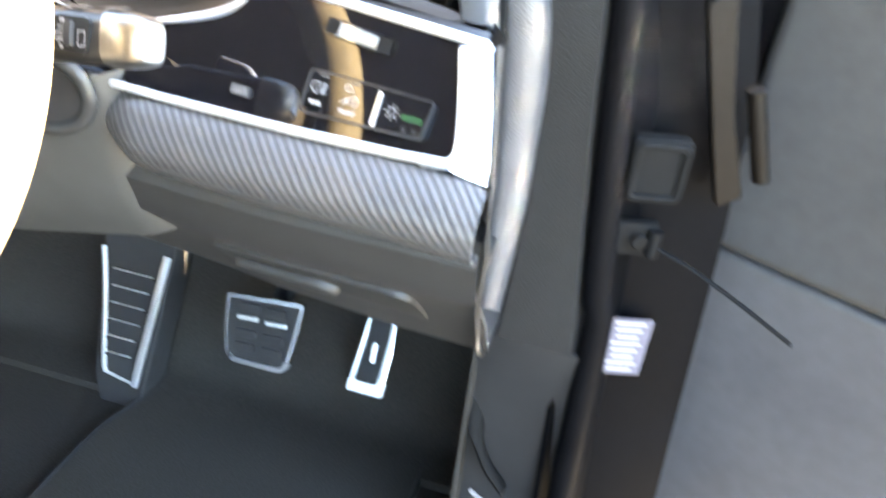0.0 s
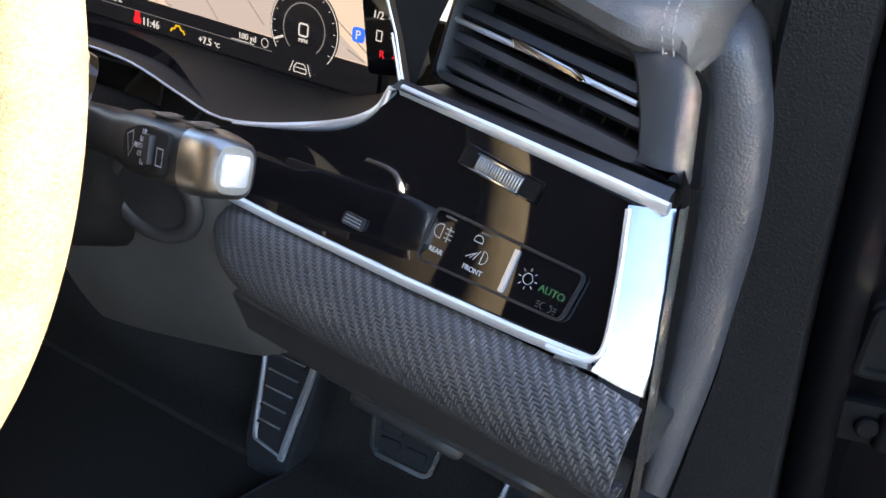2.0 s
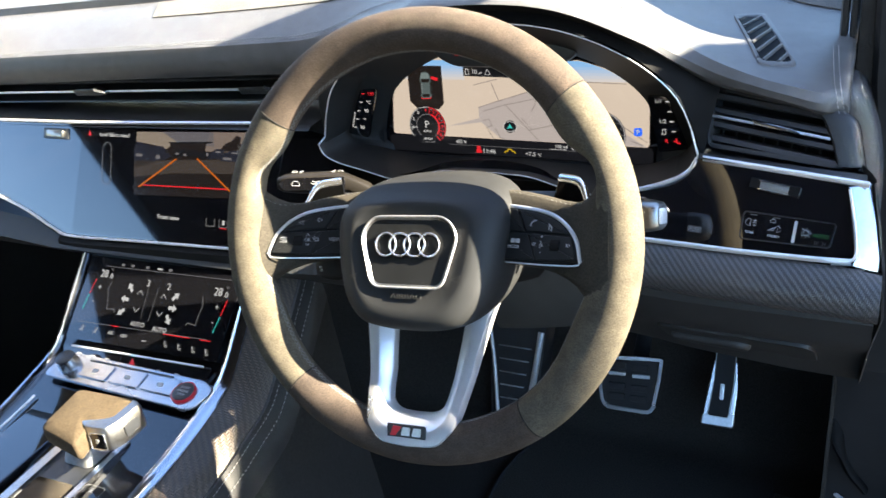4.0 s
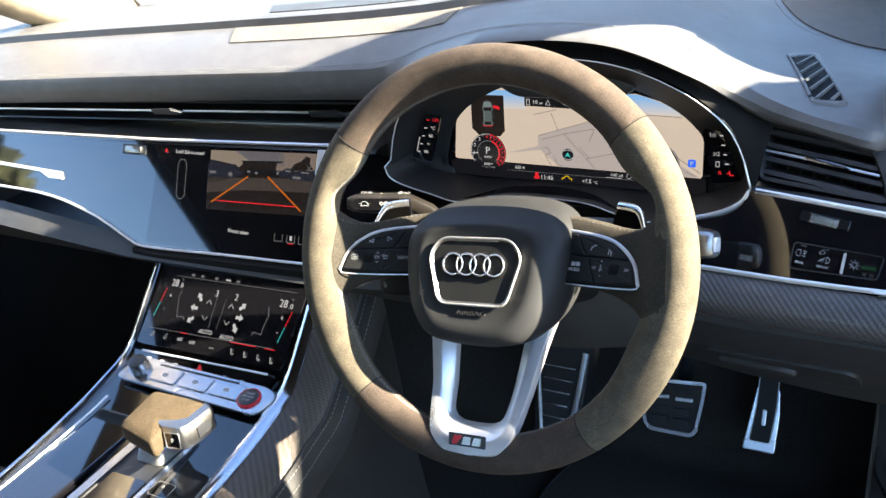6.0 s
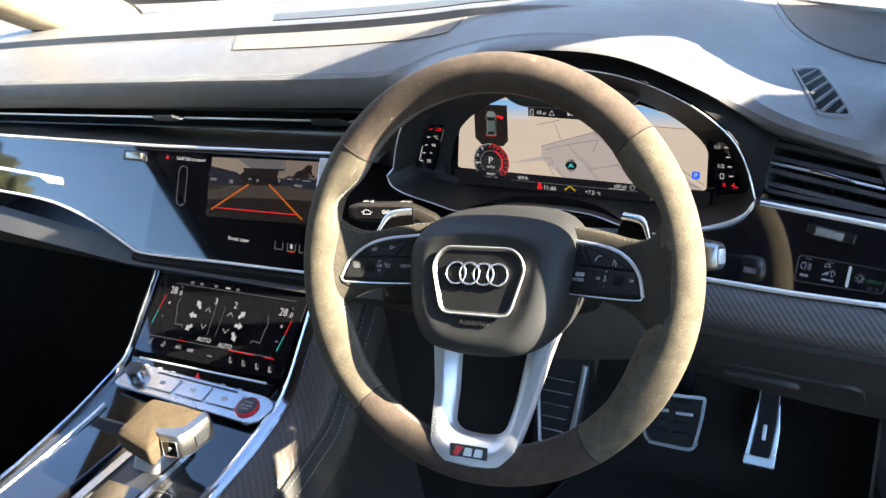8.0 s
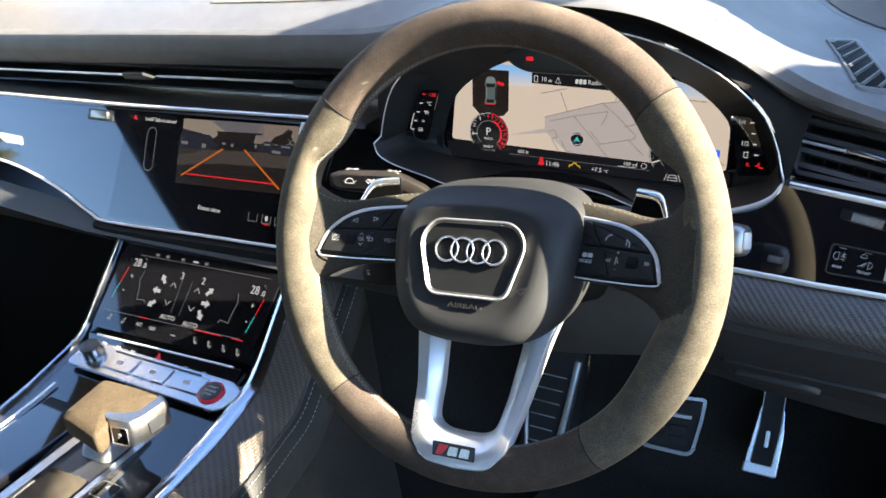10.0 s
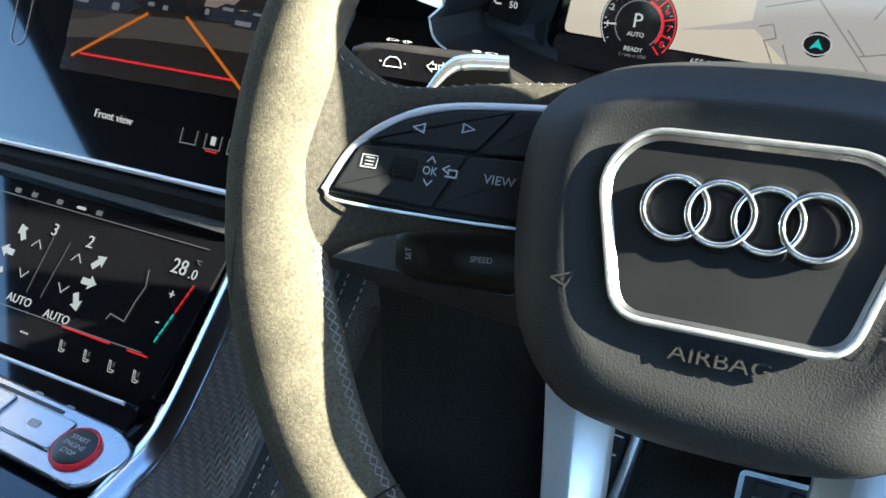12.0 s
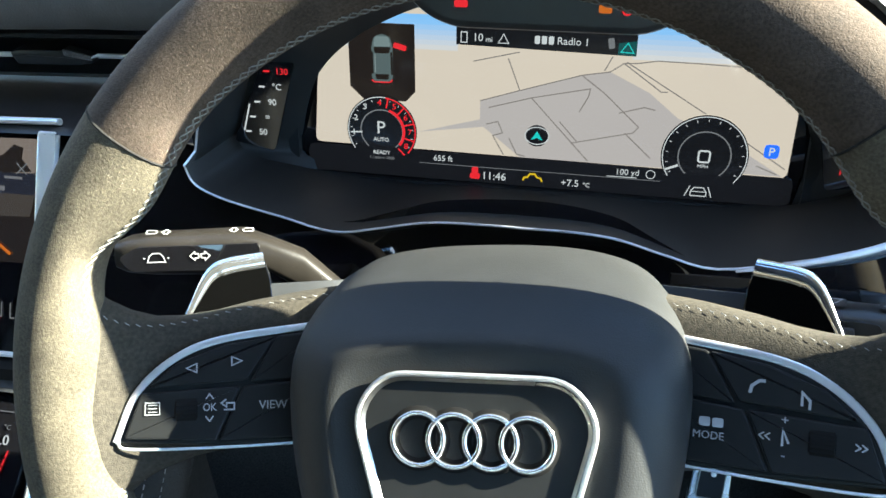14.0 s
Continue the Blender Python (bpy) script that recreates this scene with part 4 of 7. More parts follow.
# depth, half width, top, bottom, share of the face's turn
for w, hw, vt, vb, k in ((-0.062, 0.0760, 0.0585, 0.060, 0.0), (-0.046, 0.0785, 0.0570, 0.066, 0.0), (-0.030, 0.0790, 0.0535, 0.070, 0.1), (-0.015, 0.0785, 0.0490, 0.0725, 0.3),
                         (-0.004, 0.0770, 0.0447, 0.0735, 0.6), (0.004, 0.0745, 0.0415, 0.0730, 0.8), (0.010, 0.0695, 0.0385, 0.0710, 1.0), (0.0140, 0.0640, 0.0362, 0.0675, 1.0),
                         (0.0165, 0.0585, 0.0345, 0.0625, 1.0), (0.0176, 0.0545, 0.0325, 0.0580, 1.0), (0.0172, 0.0515, 0.0295, 0.0535, 1.0), (0.0160, 0.0480, 0.0255, 0.0480, 1.0),
                         (0.0155, 0.040, 0.020, 0.040, 1.0), (0.0155, 0.02, 0.010, 0.02, 1.0), (0.0155, 0.001, 0.001, 0.001, 1.0)):
    ring = []
    for q in hub_c:
        v = vt * (q.y / 0.0688) ** 0.85 if q.y > 0 else vb * q.y / 0.0722
        ring.append((0.0015 + q.x / 0.0672 * hw, v, w + DISH * v * k))
    rings.append(ring)
part("airbag_cover", loft(rings, closed=True, cap=True), HUB_SKIN, wheel, "grained black airbag cover")
SHIELD = [(-0.0325, 0.0195), (0.0355, 0.0195), (0.0465, 0.0045), (0.0345, -0.0390), (-0.0305, -0.0390), (-0.0432, 0.0045)]
sc = rounded(ccw(SHIELD), [0.009] * 6, 5)
part("badge_plate", prism(inset2(sc, 0.001), 0.006, 0.0136), KEY, wheel, "satin black badge plate", m=HUB_TURN)
part("badge_frame", sweep([(p[0], p[1], 0.0146) for p in sc], 0.0011, 0.0012, 10, closed=True), STEEL, wheel, "satin silver frame", m=HUB_TURN)
b = loft([[(p[0], p[1], w) for p in inset2(sc, d) + inset2(sc, d)[:1]] for d, w in ((0.0002, 0.0148), (0.0014, 0.0150), (0.0034, 0.0128))])
part("badge_bevel", b, GEAR_METAL, wheel, "darker bevelled inner edge", m=HUB_TURN)
for i, cx in enumerate((-0.0186, -0.0054, 0.0079, 0.0211)):
    turn_ = [2 * math.pi * k / 48 for k in range(48)]
    # flat black band on the plate stands in for each ring's shadow
    part("ring_shade", sweep([(cx + 0.0094 * math.cos(q), -0.0038 + 0.0094 * math.sin(q), 0.0136) for q in turn_], 0.0024, 0.0004, 8, closed=True), LINING, wheel, "flat black band for the shade round the ring", m=HUB_TURN)
    part("ring", sweep([(cx + 0.0094 * math.cos(q), -0.0038 + 0.0094 * math.sin(q), 0.0150 + 0.0003 * (i % 2)) for q in turn_], 0.0010, 0.0010, 10, closed=True), CHROME, wheel, "chrome ring", m=HUB_TURN)
text("airbag_lettering", "AIRBAG", 0.0064, EMBOSS, wheel, HUB_TURN @ at(0.002, -0.0462, 0.0134), squash=1.30, depth=0.0005)
line_mark("horn_mark", EMBOSS, wheel, [(0.042, -0.031), (0.047, -0.033), (0.050, -0.028), (0.047, -0.029), (0.042, -0.031)], 0.0138, 0.0008).matrix_basis = HUB_TURN
line_mark("horn_mark", EMBOSS, wheel, [(-0.0515, -0.031), (-0.0465, -0.033), (-0.0445, -0.028), (-0.0465, -0.029), (-0.0515, -0.031)], 0.0138, 0.0008).matrix_basis = HUB_TURN

# upper spokes: suede arms that run out of the rim, with a switch pod let into each
SPOKE_LINE = [(0.050, 0.0440, -0.0190, -0.0230), (0.065, 0.0425, -0.0190, -0.0195), (0.085, 0.0400, -0.0195, -0.0147), (0.105, 0.0365, -0.0210, -0.0095), (0.120, 0.0330, -0.0240, -0.0052),
              (0.132, 0.0315, -0.0285, -0.0015), (0.141, 0.0325, -0.0340, 0.0040), (0.148, 0.0365, -0.0410, 0.0100), (0.154, 0.0425, -0.0480, 0.0160), (0.159, 0.0490, -0.0550, 0.0200), (0.164, 0.0540, -0.0610, 0.0235), (0.170, 0.0560, -0.0640, 0.0250)]
pods = {}
for sgn in (-1, 1):
    secs = []
    for u, vt, vb, wf in SPOKE_LINE:
        th = 0.0125
        row = []
        for q in [2 * math.pi * k / 28 for k in range(28)]:
            cv = math.copysign(abs(math.cos(q)) ** 0.45, math.cos(q))
            cw = math.copysign(abs(math.sin(q)) ** 0.55, math.sin(q))
            v = (vt + vb) / 2 + (vt - vb) / 2 * cv
            row.append((sgn * u, v, wf - th + th * cw - 0.26 * v * max(0.0, min(1.0, (0.165 - u) / 0.03))))
        secs.append(row)
    part("spoke", loft(secs, closed=True, cap=True), SUEDE_SHADED, wheel, "suede spoke, its colour darkened for shade")
    edge = []
    for u, vt, vb, wf in SPOKE_LINE[1:-3]:
        v = (vt + vb) / 2 + (vt - vb) / 2 * 0.95
        edge.append((sgn * u, v + 0.0003, wf - 0.0125 * 0.30 - 0.26 * v * max(0.0, min(1.0, (0.165 - u) / 0.03)) + 0.0003))
    stitches("stitching", curve(edge, 6), wheel, gap=0.0046, size=0.0003, length=0.0022, up=(0, 0.7, 0.7), slant=0.5)
    tops = [(0.1465, -0.0140), (0.1395, 0.0035), (0.1255, 0.0165), (0.1060, 0.0240), (0.0640, 0.0290)]
    pod = [(sgn * x, y) for x, y in tops] + [(sgn * 0.064, -0.0155), (sgn * 0.1050, -0.0165)]
    PM = axes((0, 0, -0.0362), (1, 0, 0.27 * sgn), (0, 1, -0.32)) @ Matrix.Diagonal((1.036, 1.05, 1, 1))
    pods[sgn] = podr = part("switch_pod", prism(rounded(pod, 0.003, 3), -0.006, 0.0035, 0.001), KEY, wheel, "satin black switch pod", m=PM)
    part("chrome_edge", sweep(curve([(sgn * x, y, 0.0030) for x, y in tops], 6), 0.0016, 0.0012, 8), ALU, podr, "silver edging")
    part("lower_edge", sweep(curve([(sgn * x, y, 0.0028) for x, y in ((0.1465, -0.0140), (0.1405, -0.0168), (0.1050, -0.0172), (0.0640, -0.0162))], 6), 0.0006, 0.0006, 8), ALU, podr, "thin silver line")

    def key(nm, pts):
        return part(nm, prism(rounded([(sgn * x, y) for x, y in pts], 0.0012, 3), 0.002, 0.0052, 0.0008), KEY, podr)
    key("button", [(0.1345, 0.0060), (0.1240, 0.0150), (0.1050, 0.0218), (0.0850, 0.0246), (0.0960, 0.0080)])
    key("button", [(0.0842, 0.0248), (0.0665, 0.0265), (0.0675, 0.0090), (0.0951, 0.0072)])
    key("button", [(0.1432, -0.0128), (0.1370, 0.0042), (0.0988, 0.0058), (0.1080, -0.0145)])
    key("button", [(0.1070, -0.0145), (0.0977, 0.0058), (0.0670, 0.0078), (0.0665, -0.0140)])
    xr = sgn * (0.1195 if sgn < 0 else 0.1235)
    drum = [[(x, -0.0025 + (0.0072 - 0.0003 * (k % 2)) * f * math.cos(2 * math.pi * k / 56), -0.0005 + (0.0072 - 0.0003 * (k % 2)) * f * math.sin(2 * math.pi * k / 56)) for k in range(56)]
            for x, f in ((xr - 0.0043, 0.90), (xr - 0.0038, 1.0), (xr + 0.0038, 1.0), (xr + 0.0043, 0.90))]
    part("roller", loft(drum, closed=True, cap=True), LINING, podr, "ribbed black roller")
PL, PR = pods[-1], pods[1]
W5 = 0.0056
line_mark("arrow_mark", WHITE_PRINT, PL, [(-0.1155, 0.0115), (-0.1195, 0.0132), (-0.1155, 0.0149), (-0.1155, 0.0115)], W5, 0.0005)
line_mark("arrow_mark", WHITE_PRINT, PL, [(-0.1020, 0.0137), (-0.0980, 0.0154), (-0.1020, 0.0171), (-0.1020, 0.0137)], W5, 0.0005)
line_mark("menu_mark", GREY_PRINT, PL, [(-0.1350, -0.0040), (-0.1295, -0.0040), (-0.1295, 0.0005), (-0.1350, 0.0005), (-0.1350, -0.0040)], W5, 0.0003)
for k in range(3):
    line_mark("menu_mark", GREY_PRINT, PL, [(-0.1338, -0.0030 + 0.0013 * k), (-0.1305, -0.0030 + 0.0013 * k)], W5, 0.0003)
text("ok_mark", "OK", 0.0042, WHITE_PRINT, PL, at(-0.1105, -0.0020, W5), squash=0.85)
line_mark("arrow_mark", WHITE_PRINT, PL, [(-0.1120, 0.0012), (-0.1105, 0.0032), (-0.1090, 0.0012)], W5, 0.0005)
line_mark("arrow_mark", WHITE_PRINT, PL, [(-0.1120, -0.0052), (-0.1105, -0.0072), (-0.1090, -0.0052)], W5, 0.0005)
line_mark("back_mark", WHITE_PRINT, PL, [(-0.1040, 0.0010), (-0.1060, -0.0005), (-0.1040, -0.0020), (-0.1040, -0.0005), (-0.1010, -0.0005), (-0.1010, -0.0030), (-0.1050, -0.0030)], W5, 0.0006)
text("view_mark", "VIEW", 0.0046, WHITE_PRINT, PL, at(-0.0860, -0.0018, W5))
text("mode_mark", "MODE", 0.0038, WHITE_PRINT, PR, at(0.0865, -0.0048, W5))
bar("mode_mark", WHITE_PRINT, PR, 0.0850, -0.0001, W5, 0.0038, 0.0032)
bar("mode_mark", WHITE_PRINT, PR, 0.0895, -0.0001, W5, 0.0038, 0.0032)
line_mark("phone_mark", WHITE_PRINT, PR, [(0.0995, 0.0115), (0.1000, 0.0140), (0.1025, 0.0160), (0.1045, 0.0160)], W5, 0.0011)
line_mark("voice_mark", WHITE_PRINT, PR, [(0.1165, 0.0090), (0.1165, 0.0135), (0.1190, 0.0110), (0.1190, 0.0080)], W5, 0.0009)
for xa in (0.1050, 0.1070, 0.1335, 0.1355):
    line_mark("skip_mark", WHITE_PRINT, PR, [(xa, -0.0035), (xa + 0.0016 * (1 if xa > 0.12 else -1), -0.0023), (xa, -0.0011)], W5, 0.0005)
line_mark("volume_mark", WHITE_PRINT, PR, [(0.1110, -0.0050), (0.1110, 0.0005), (0.1130, -0.0040)], W5, 0.0008)
text("plus_mark", "+", 0.0045, WHITE_PRINT, PR, at(0.1115, 0.0035, W5))
text("minus_mark", "-", 0.0045, WHITE_PRINT, PR, at(0.1115, -0.0080, W5))


# silver lower spoke: two legs and a foot
def sp_w(v):
    return 0.0145 + (v + 0.155) * -0.34 + 0.0085 * max(0.0, min(1.0, (-0.115 - v) / 0.035))


outer = [(0.064, -0.048), (0.0585, -0.067), (0.0500, -0.105), (0.0420, -0.146), (0.0360, -0.158), (0.0255, -0.1665), (0.0, -0.169)]
inner = [(0.036, -0.048), (0.0340, -0.072), (0.0305, -0.105), (0.0272, -0.132), (0.0235, -0.140), (0.0145, -0.1445), (0.0, -0.1455)]
oc = curve([(x, y, 0) for x, y in outer], 6)
ic = curve([(x, y, 0) for x, y in inner], 6)
oc = oc + [Vector((-p.x, p.y, 0)) for p in reversed(oc[:-1])]
ic = ic + [Vector((-p.x, p.y, 0)) for p in reversed(ic[:-1])]
lines = []
for f, lift in ((0.0, -0.014), (0.0, -0.002), (0.06, 0.0), (0.30, 0.0010), (0.52, 0.0012), (0.56, 0.0008), (0.97, -0.0085), (1.0, -0.0095), (1.0, -0.018)):
    lines.append([((o + (i - o) * f).x, (o + (i - o) * f).y, sp_w((o + (i - o) * f).y) + lift) for o, i in zip(oc, ic)])
part("lower_spoke", loft(lines), SPOKE_METAL, wheel, "satin silver forked lower spoke")
bw = sp_w(-0.156) + 0.0016
bd = part("spoke_badge", prism(rounded(box2(0.036, 0.0115), 0.001, 2), 0, 0.0012, 0.0004), SATIN, wheel, "small black badge with a red mark", m=at(0.0, -0.156, bw))
part("badge_mark", prism(rounded([(-0.015, -0.004), (-0.010, -0.004), (-0.004, 0.004), (-0.012, 0.004)], 0.0003, 2), 0.0012, 0.0018), RED, bd, "slanted red mark")
for cx in (-0.001, 0.009):
    part("badge_mark", prism(rounded([(cx - 0.004, -0.0035), (cx + 0.004, -0.0035), (cx + 0.005, 0.0035), (cx - 0.002, 0.0035)], 0.0008, 2), 0.0012, 0.0018), STEEL, bd, "plain silver bar")
# gear paddles
for sgn in (-1, 1):
    pd = [(0.1470, 0.004), (0.1405, 0.020), (0.1340, 0.0350), (0.1285, 0.0455), (0.1215, 0.0505), (0.1050, 0.0530), (0.1020, 0.042), (0.100, 0.005)]
    pm = axes((0, 0, -0.0950), (1, 0, 0.45 * sgn), (0, 1, -0.30)) @ Matrix.Diagonal((1.08, 1.03, 1, 1))
    pb = part("paddle", prism(rounded([(sgn * x, y) for x, y in pd], 0.003, 3), -0.003, 0.003, 0.001), GLOSS, wheel, "gloss black shift paddle", m=pm)
    ep = curve([(sgn * x, y, 0.0025) for x, y in pd[:6]], 8)
    rows = []
    for k, q in enumerate(ep):
        d = (ep[min(k + 1, len(ep) - 1)] - ep[max(k - 1, 0)]).normalized()
        n = d.cross(Vector((0, 0, 1)))
        r = 0.0007 + 0.0030 * min(1.0, k / 30) ** 1.6
        rows.append([q - n * sgn * r * 0.7 + n * r * math.cos(a) + Vector((0, 0, 1)) * 0.6 * r * math.sin(a) for a in [2 * math.pi * t_ / 12 for t_ in range(12)]])
    part("paddle_edge", loft(rows, closed=True, cap=True), CHROME, pb, "tapered chrome paddle edge")
    part("paddle_arm", block((min(sgn * 0.06, sgn * 0.11), max(sgn * 0.06, sgn * 0.11)), (0.005, 0.040), (-0.004, 0.0), 0.001), SATIN, pb)

# ---- steering column and stalks ----
COLUMN = mat("column_plastic", (0.031, 0.032, 0.031), 0.5, bump=0.15, bscale=900, vary=0.1)
DARK_METAL = mat("dark_metal_plastic", (0.05, 0.05, 0.05), 0.38, 0.7)
CX = axes((0, 0.10, 1.01), (1, 0, 0), v0)
col = thing("steering_column", CX, "black plastic steering column shroud", "column")
part("upper_shroud", loft([[(p[0] * s, p[1] * s + dy, w) for p in rounded(box2(0.13, 0.085), 0.03, 5)] for s, dy, w in ((0.78, 0.006, 0.062), (0.95, 0.002, 0.04), (1.0, -0.004, 0.0), (1.0, -0.008, -0.10))], closed=True, cap=True), LINING, col)
part("lower_shroud", block((-0.030, 0.030), (-0.036, -0.015), (-0.10, 0.020), 0.014, 4), LINING, col)
LC = axes((0.084, 0.130, 0.990), (1, 0.12, 0.15), (0, -0.12, 1))
lk = thing("column_collar", LC, "black ring collar round the stalk opening", "collar")
part("ring", sweep([(0.026 * math.cos(q), 0.024 * math.sin(q), 0.0) for q in [2 * math.pi * k / 32 for k in range(32)]], 0.0050, 0.0040, 10, closed=True), TRIM, lk)
part("cup", loft([[(0.0245 * s * math.cos(q), 0.0225 * s * math.sin(q), w) for q in [2 * math.pi * k / 32 for k in range(32)]] for s, w in ((1.0, 0.001), (0.92, -0.012), (0.5, -0.02))], closed=True, cap=True), SATIN, lk)
part("column_panel", loft([[(x, y, -0.0035 - 2.2 * max(0, x - 0.02) ** 2 / 0.1 - 3.0 * max(0, -0.05 - y) ** 2 - 1.5 * max(0, -0.05 - x) ** 2 - 1.5 * max(0, y - 0.02) ** 2) for x in [-0.10 + 0.0085 * i for i in range(18)]]
                           for y in [-0.115 + 0.0088 * j for j in range(15)]]), COLUMN, lk, "smooth dark panel round the column")


STALK = mat("stalk_plastic", (0.012, 0.0105, 0.009), 0.34, spec=0.2, bump=0.05, bscale=900)


def stalk(name, label, tip, root, h, sag=0.0, skin=STALK):
    a, b = Vector(tip), Vector(root)
    m = axes(b, a - b, (0, 0.35, 1))
    L = (a - b).length
    s = thing(name, m, label, "stalk")
    # local x runs out to the tip, y up, z towards the driver (sgn flips)
    secs = []
    for x, hh, d in ((0.0, 0.010, 0.008), (L * 0.25, 0.011, 0.008), (L * 0.40, h * 0.75, 0.010), (L * 0.50, h, 0.012), (L * 0.85, h * 0.9, 0.0125), (L * 0.95, h * 0.78, 0.011), (L, h * 0.55, 0.008)):
        drop = sag * max(0.0, 1 - x / (0.45 * L)) ** 1.5
        secs.append([(x, -drop + hh * (math.copysign(abs(math.sin(q)) ** 0.6, math.sin(q))), d * math.copysign(abs(math.cos(q)) ** 0.6, math.cos(q))) for q in [2 * math.pi * k / 20 for k in range(20)]])
    part("arm", loft(secs, closed=True, cap=True), skin, s)
    return s, L


ls, L = stalk("indicator_stalk", "black indicator stalk with white symbols", (-0.197, 0.088, 1.0525), (-0.080, 0.124, 1.047), 0.0112, 0.040)
FL = Matrix.Rotation(math.pi, 4, "Y")


def face(u, v, w):
    return at(u, v, -w) @ FL


part("face_plate", prism(rounded([(L * 0.42, -0.0065), (L * 0.93, -0.0060), (L * 0.975, 0.001), (L * 0.90, 0.0060), (L * 0.42, 0.0065)], 0.003, 3), -0.0142, -0.0105, 0.0), PIANO, ls)


def icon(parent, m, *lines):
    for ln in lines:
        line_mark("stalk_mark", WHITE_PRINT, parent, ln, 0.0, 0.0005).matrix_basis = m


def arrow2(x, d):
    return [(x, -0.0010), (x + 0.0018 * d, -0.0010), (x + 0.0018 * d, -0.0022), (x + 0.0042 * d, 0.0), (x + 0.0018 * d, 0.0022), (x + 0.0018 * d, 0.0010), (x, 0.0010), (x, -0.0010)]


icon(ls, face(L * 0.825, 0.0006, 0.0145), [(-0.0042, -0.0020), (-0.0034, 0.0008), (-0.0016, 0.0024), (0.0016, 0.0024), (0.0034, 0.0008), (0.0042, -0.0020), (-0.0042, -0.0020)], [(-0.0052, 0.0), (-0.0062, 0.0)], [(0.0052, 0.0), (0.0062, 0.0)])
icon(ls, face(L * 0.655, 0.0012, 0.0145), arrow2(-0.0006, -1), arrow2(0.0006, 1))
TOPM = Matrix.Rotation(radians(72), 4, "X") @ FL
LAMP = [(-0.0060, -0.0016), (-0.0020, -0.0016), (-0.0008, 0.0), (-0.0020, 0.0016), (-0.0060, 0.0016), (-0.0060, -0.0016)]
for u, d in ((0.825, 1), (0.50, -1)):
    icon(ls, at(L * u, 0.0112, -0.0040) @ TOPM, [(d * x, y) for x, y in LAMP], [(0.0034 * d - y, d * (x - 0.0021)) for x, y in arrow2(0.0, 1)])
rs, L = stalk("wiper_stalk", "black wiper stalk with silver end and white symbols", (0.186, 0.083, 1.053), (0.05, 0.118, 1.026), 0.0142, skin=DARK_METAL)
part("end_cap", loft([[(x, hh * math.copysign(abs(math.sin(q)) ** 0.6, math.sin(q)), d * math.copysign(abs(math.cos(q)) ** 0.6, math.cos(q))) for q in [2 * math.pi * k / 20 for k in range(20)]]
                      for x, hh, d in ((L * 0.86, 0.0141, 0.0132), (L * 0.93, 0.0132, 0.0128), (L * 0.99, 0.0118, 0.011), (L * 1.01, 0.0095, 0.008))], closed=True, cap=True), GEAR_METAL, rs, "satin silver stalk end")
part("end_button", block((L * 1.0, L * 1.02), (-0.0065, 0.0065), (-0.006, 0.006), 0.002, 2), ALU, rs, "bright end button")
part("face_plate", prism(rounded([(L * 0.56, -0.0065), (L * 0.80, -0.0095), (L * 0.82, 0.0085), (L * 0.66, 0.0095), (L * 0.55, 0.005)], 0.004, 3), 0.0105, 0.0142), KEY, rs)
part("slider", block((L * 0.705, L * 0.745), (-0.0055, 0.0065), (0.0135, 0.0170), 0.0012), TRIM, rs, "ribbed slider")
for k, wd in enumerate(("HI", "LO", "AUTO", "OFF", "1x")):
    text("stalk_mark", wd, 0.0034, WHITE_PRINT, rs, at(L * 0.690, 0.0066 - 0.0031 * k, 0.0144), align="RIGHT")
line_mark("wipe_mark", WHITE_PRINT, rs, [(L * 0.580, 0.004), (L * 0.615, 0.006), (L * 0.620, -0.001), (L * 0.600, -0.005), (L * 0.580, 0.004)], 0.0144, 0.0006)
line_mark("wipe_mark", WHITE_PRINT, rs, [(L * 0.765, -0.005), (L * 0.80, -0.005), (L * 0.80, 0.002), (L * 0.765, 0.002), (L * 0.765, -0.005)], 0.0144, 0.0006)
for u in (0.66, 0.86):
    line_mark("wipe_mark", WHITE_PRINT, part("mark_seat", prism(rounded(box2(0.016, 0.008), 0.002, 2), -0.0004, 0.0), DARK_METAL, rs, m=at(L * u, 0.0147, 0.004) @ Matrix.Rotation(radians(-80), 4, "X")),
              [(-0.006, -0.002), (-0.002, -0.003), (0.004, -0.002), (0.006, 0.002), (-0.001, 0.003), (-0.006, -0.002)], 0.0003, 0.0007)
cs, L = stalk("cruise_stalk", "short black cruise control stalk with small white print", (-0.162, 0.076, 0.966), (-0.05, 0.10, 0.975), 0.0165)
text("stalk_mark", "SET", 0.004, GREY_PRINT, cs, face(L * 0.93, 0, 0.0128) @ Matrix.Rotation(radians(90), 4, "Z"))
text("stalk_mark", "SPEED", 0.004, GREY_PRINT, cs, face(L * 0.62, 0, 0.0128))

# ---- instrument cluster ----
cl = thing("instrument_cluster", axes((0, 0.243, 1.06), (1, 0, 0), (0, 0.1, 1)), "digital instrument cluster showing a beige map and two dials", "instrument cluster")
CI = cl.matrix_basis.inverted()


def scr(pts):
    return [(x, (z - 1.06) / math.cos(math.atan(0.1))) for x, z in pts]


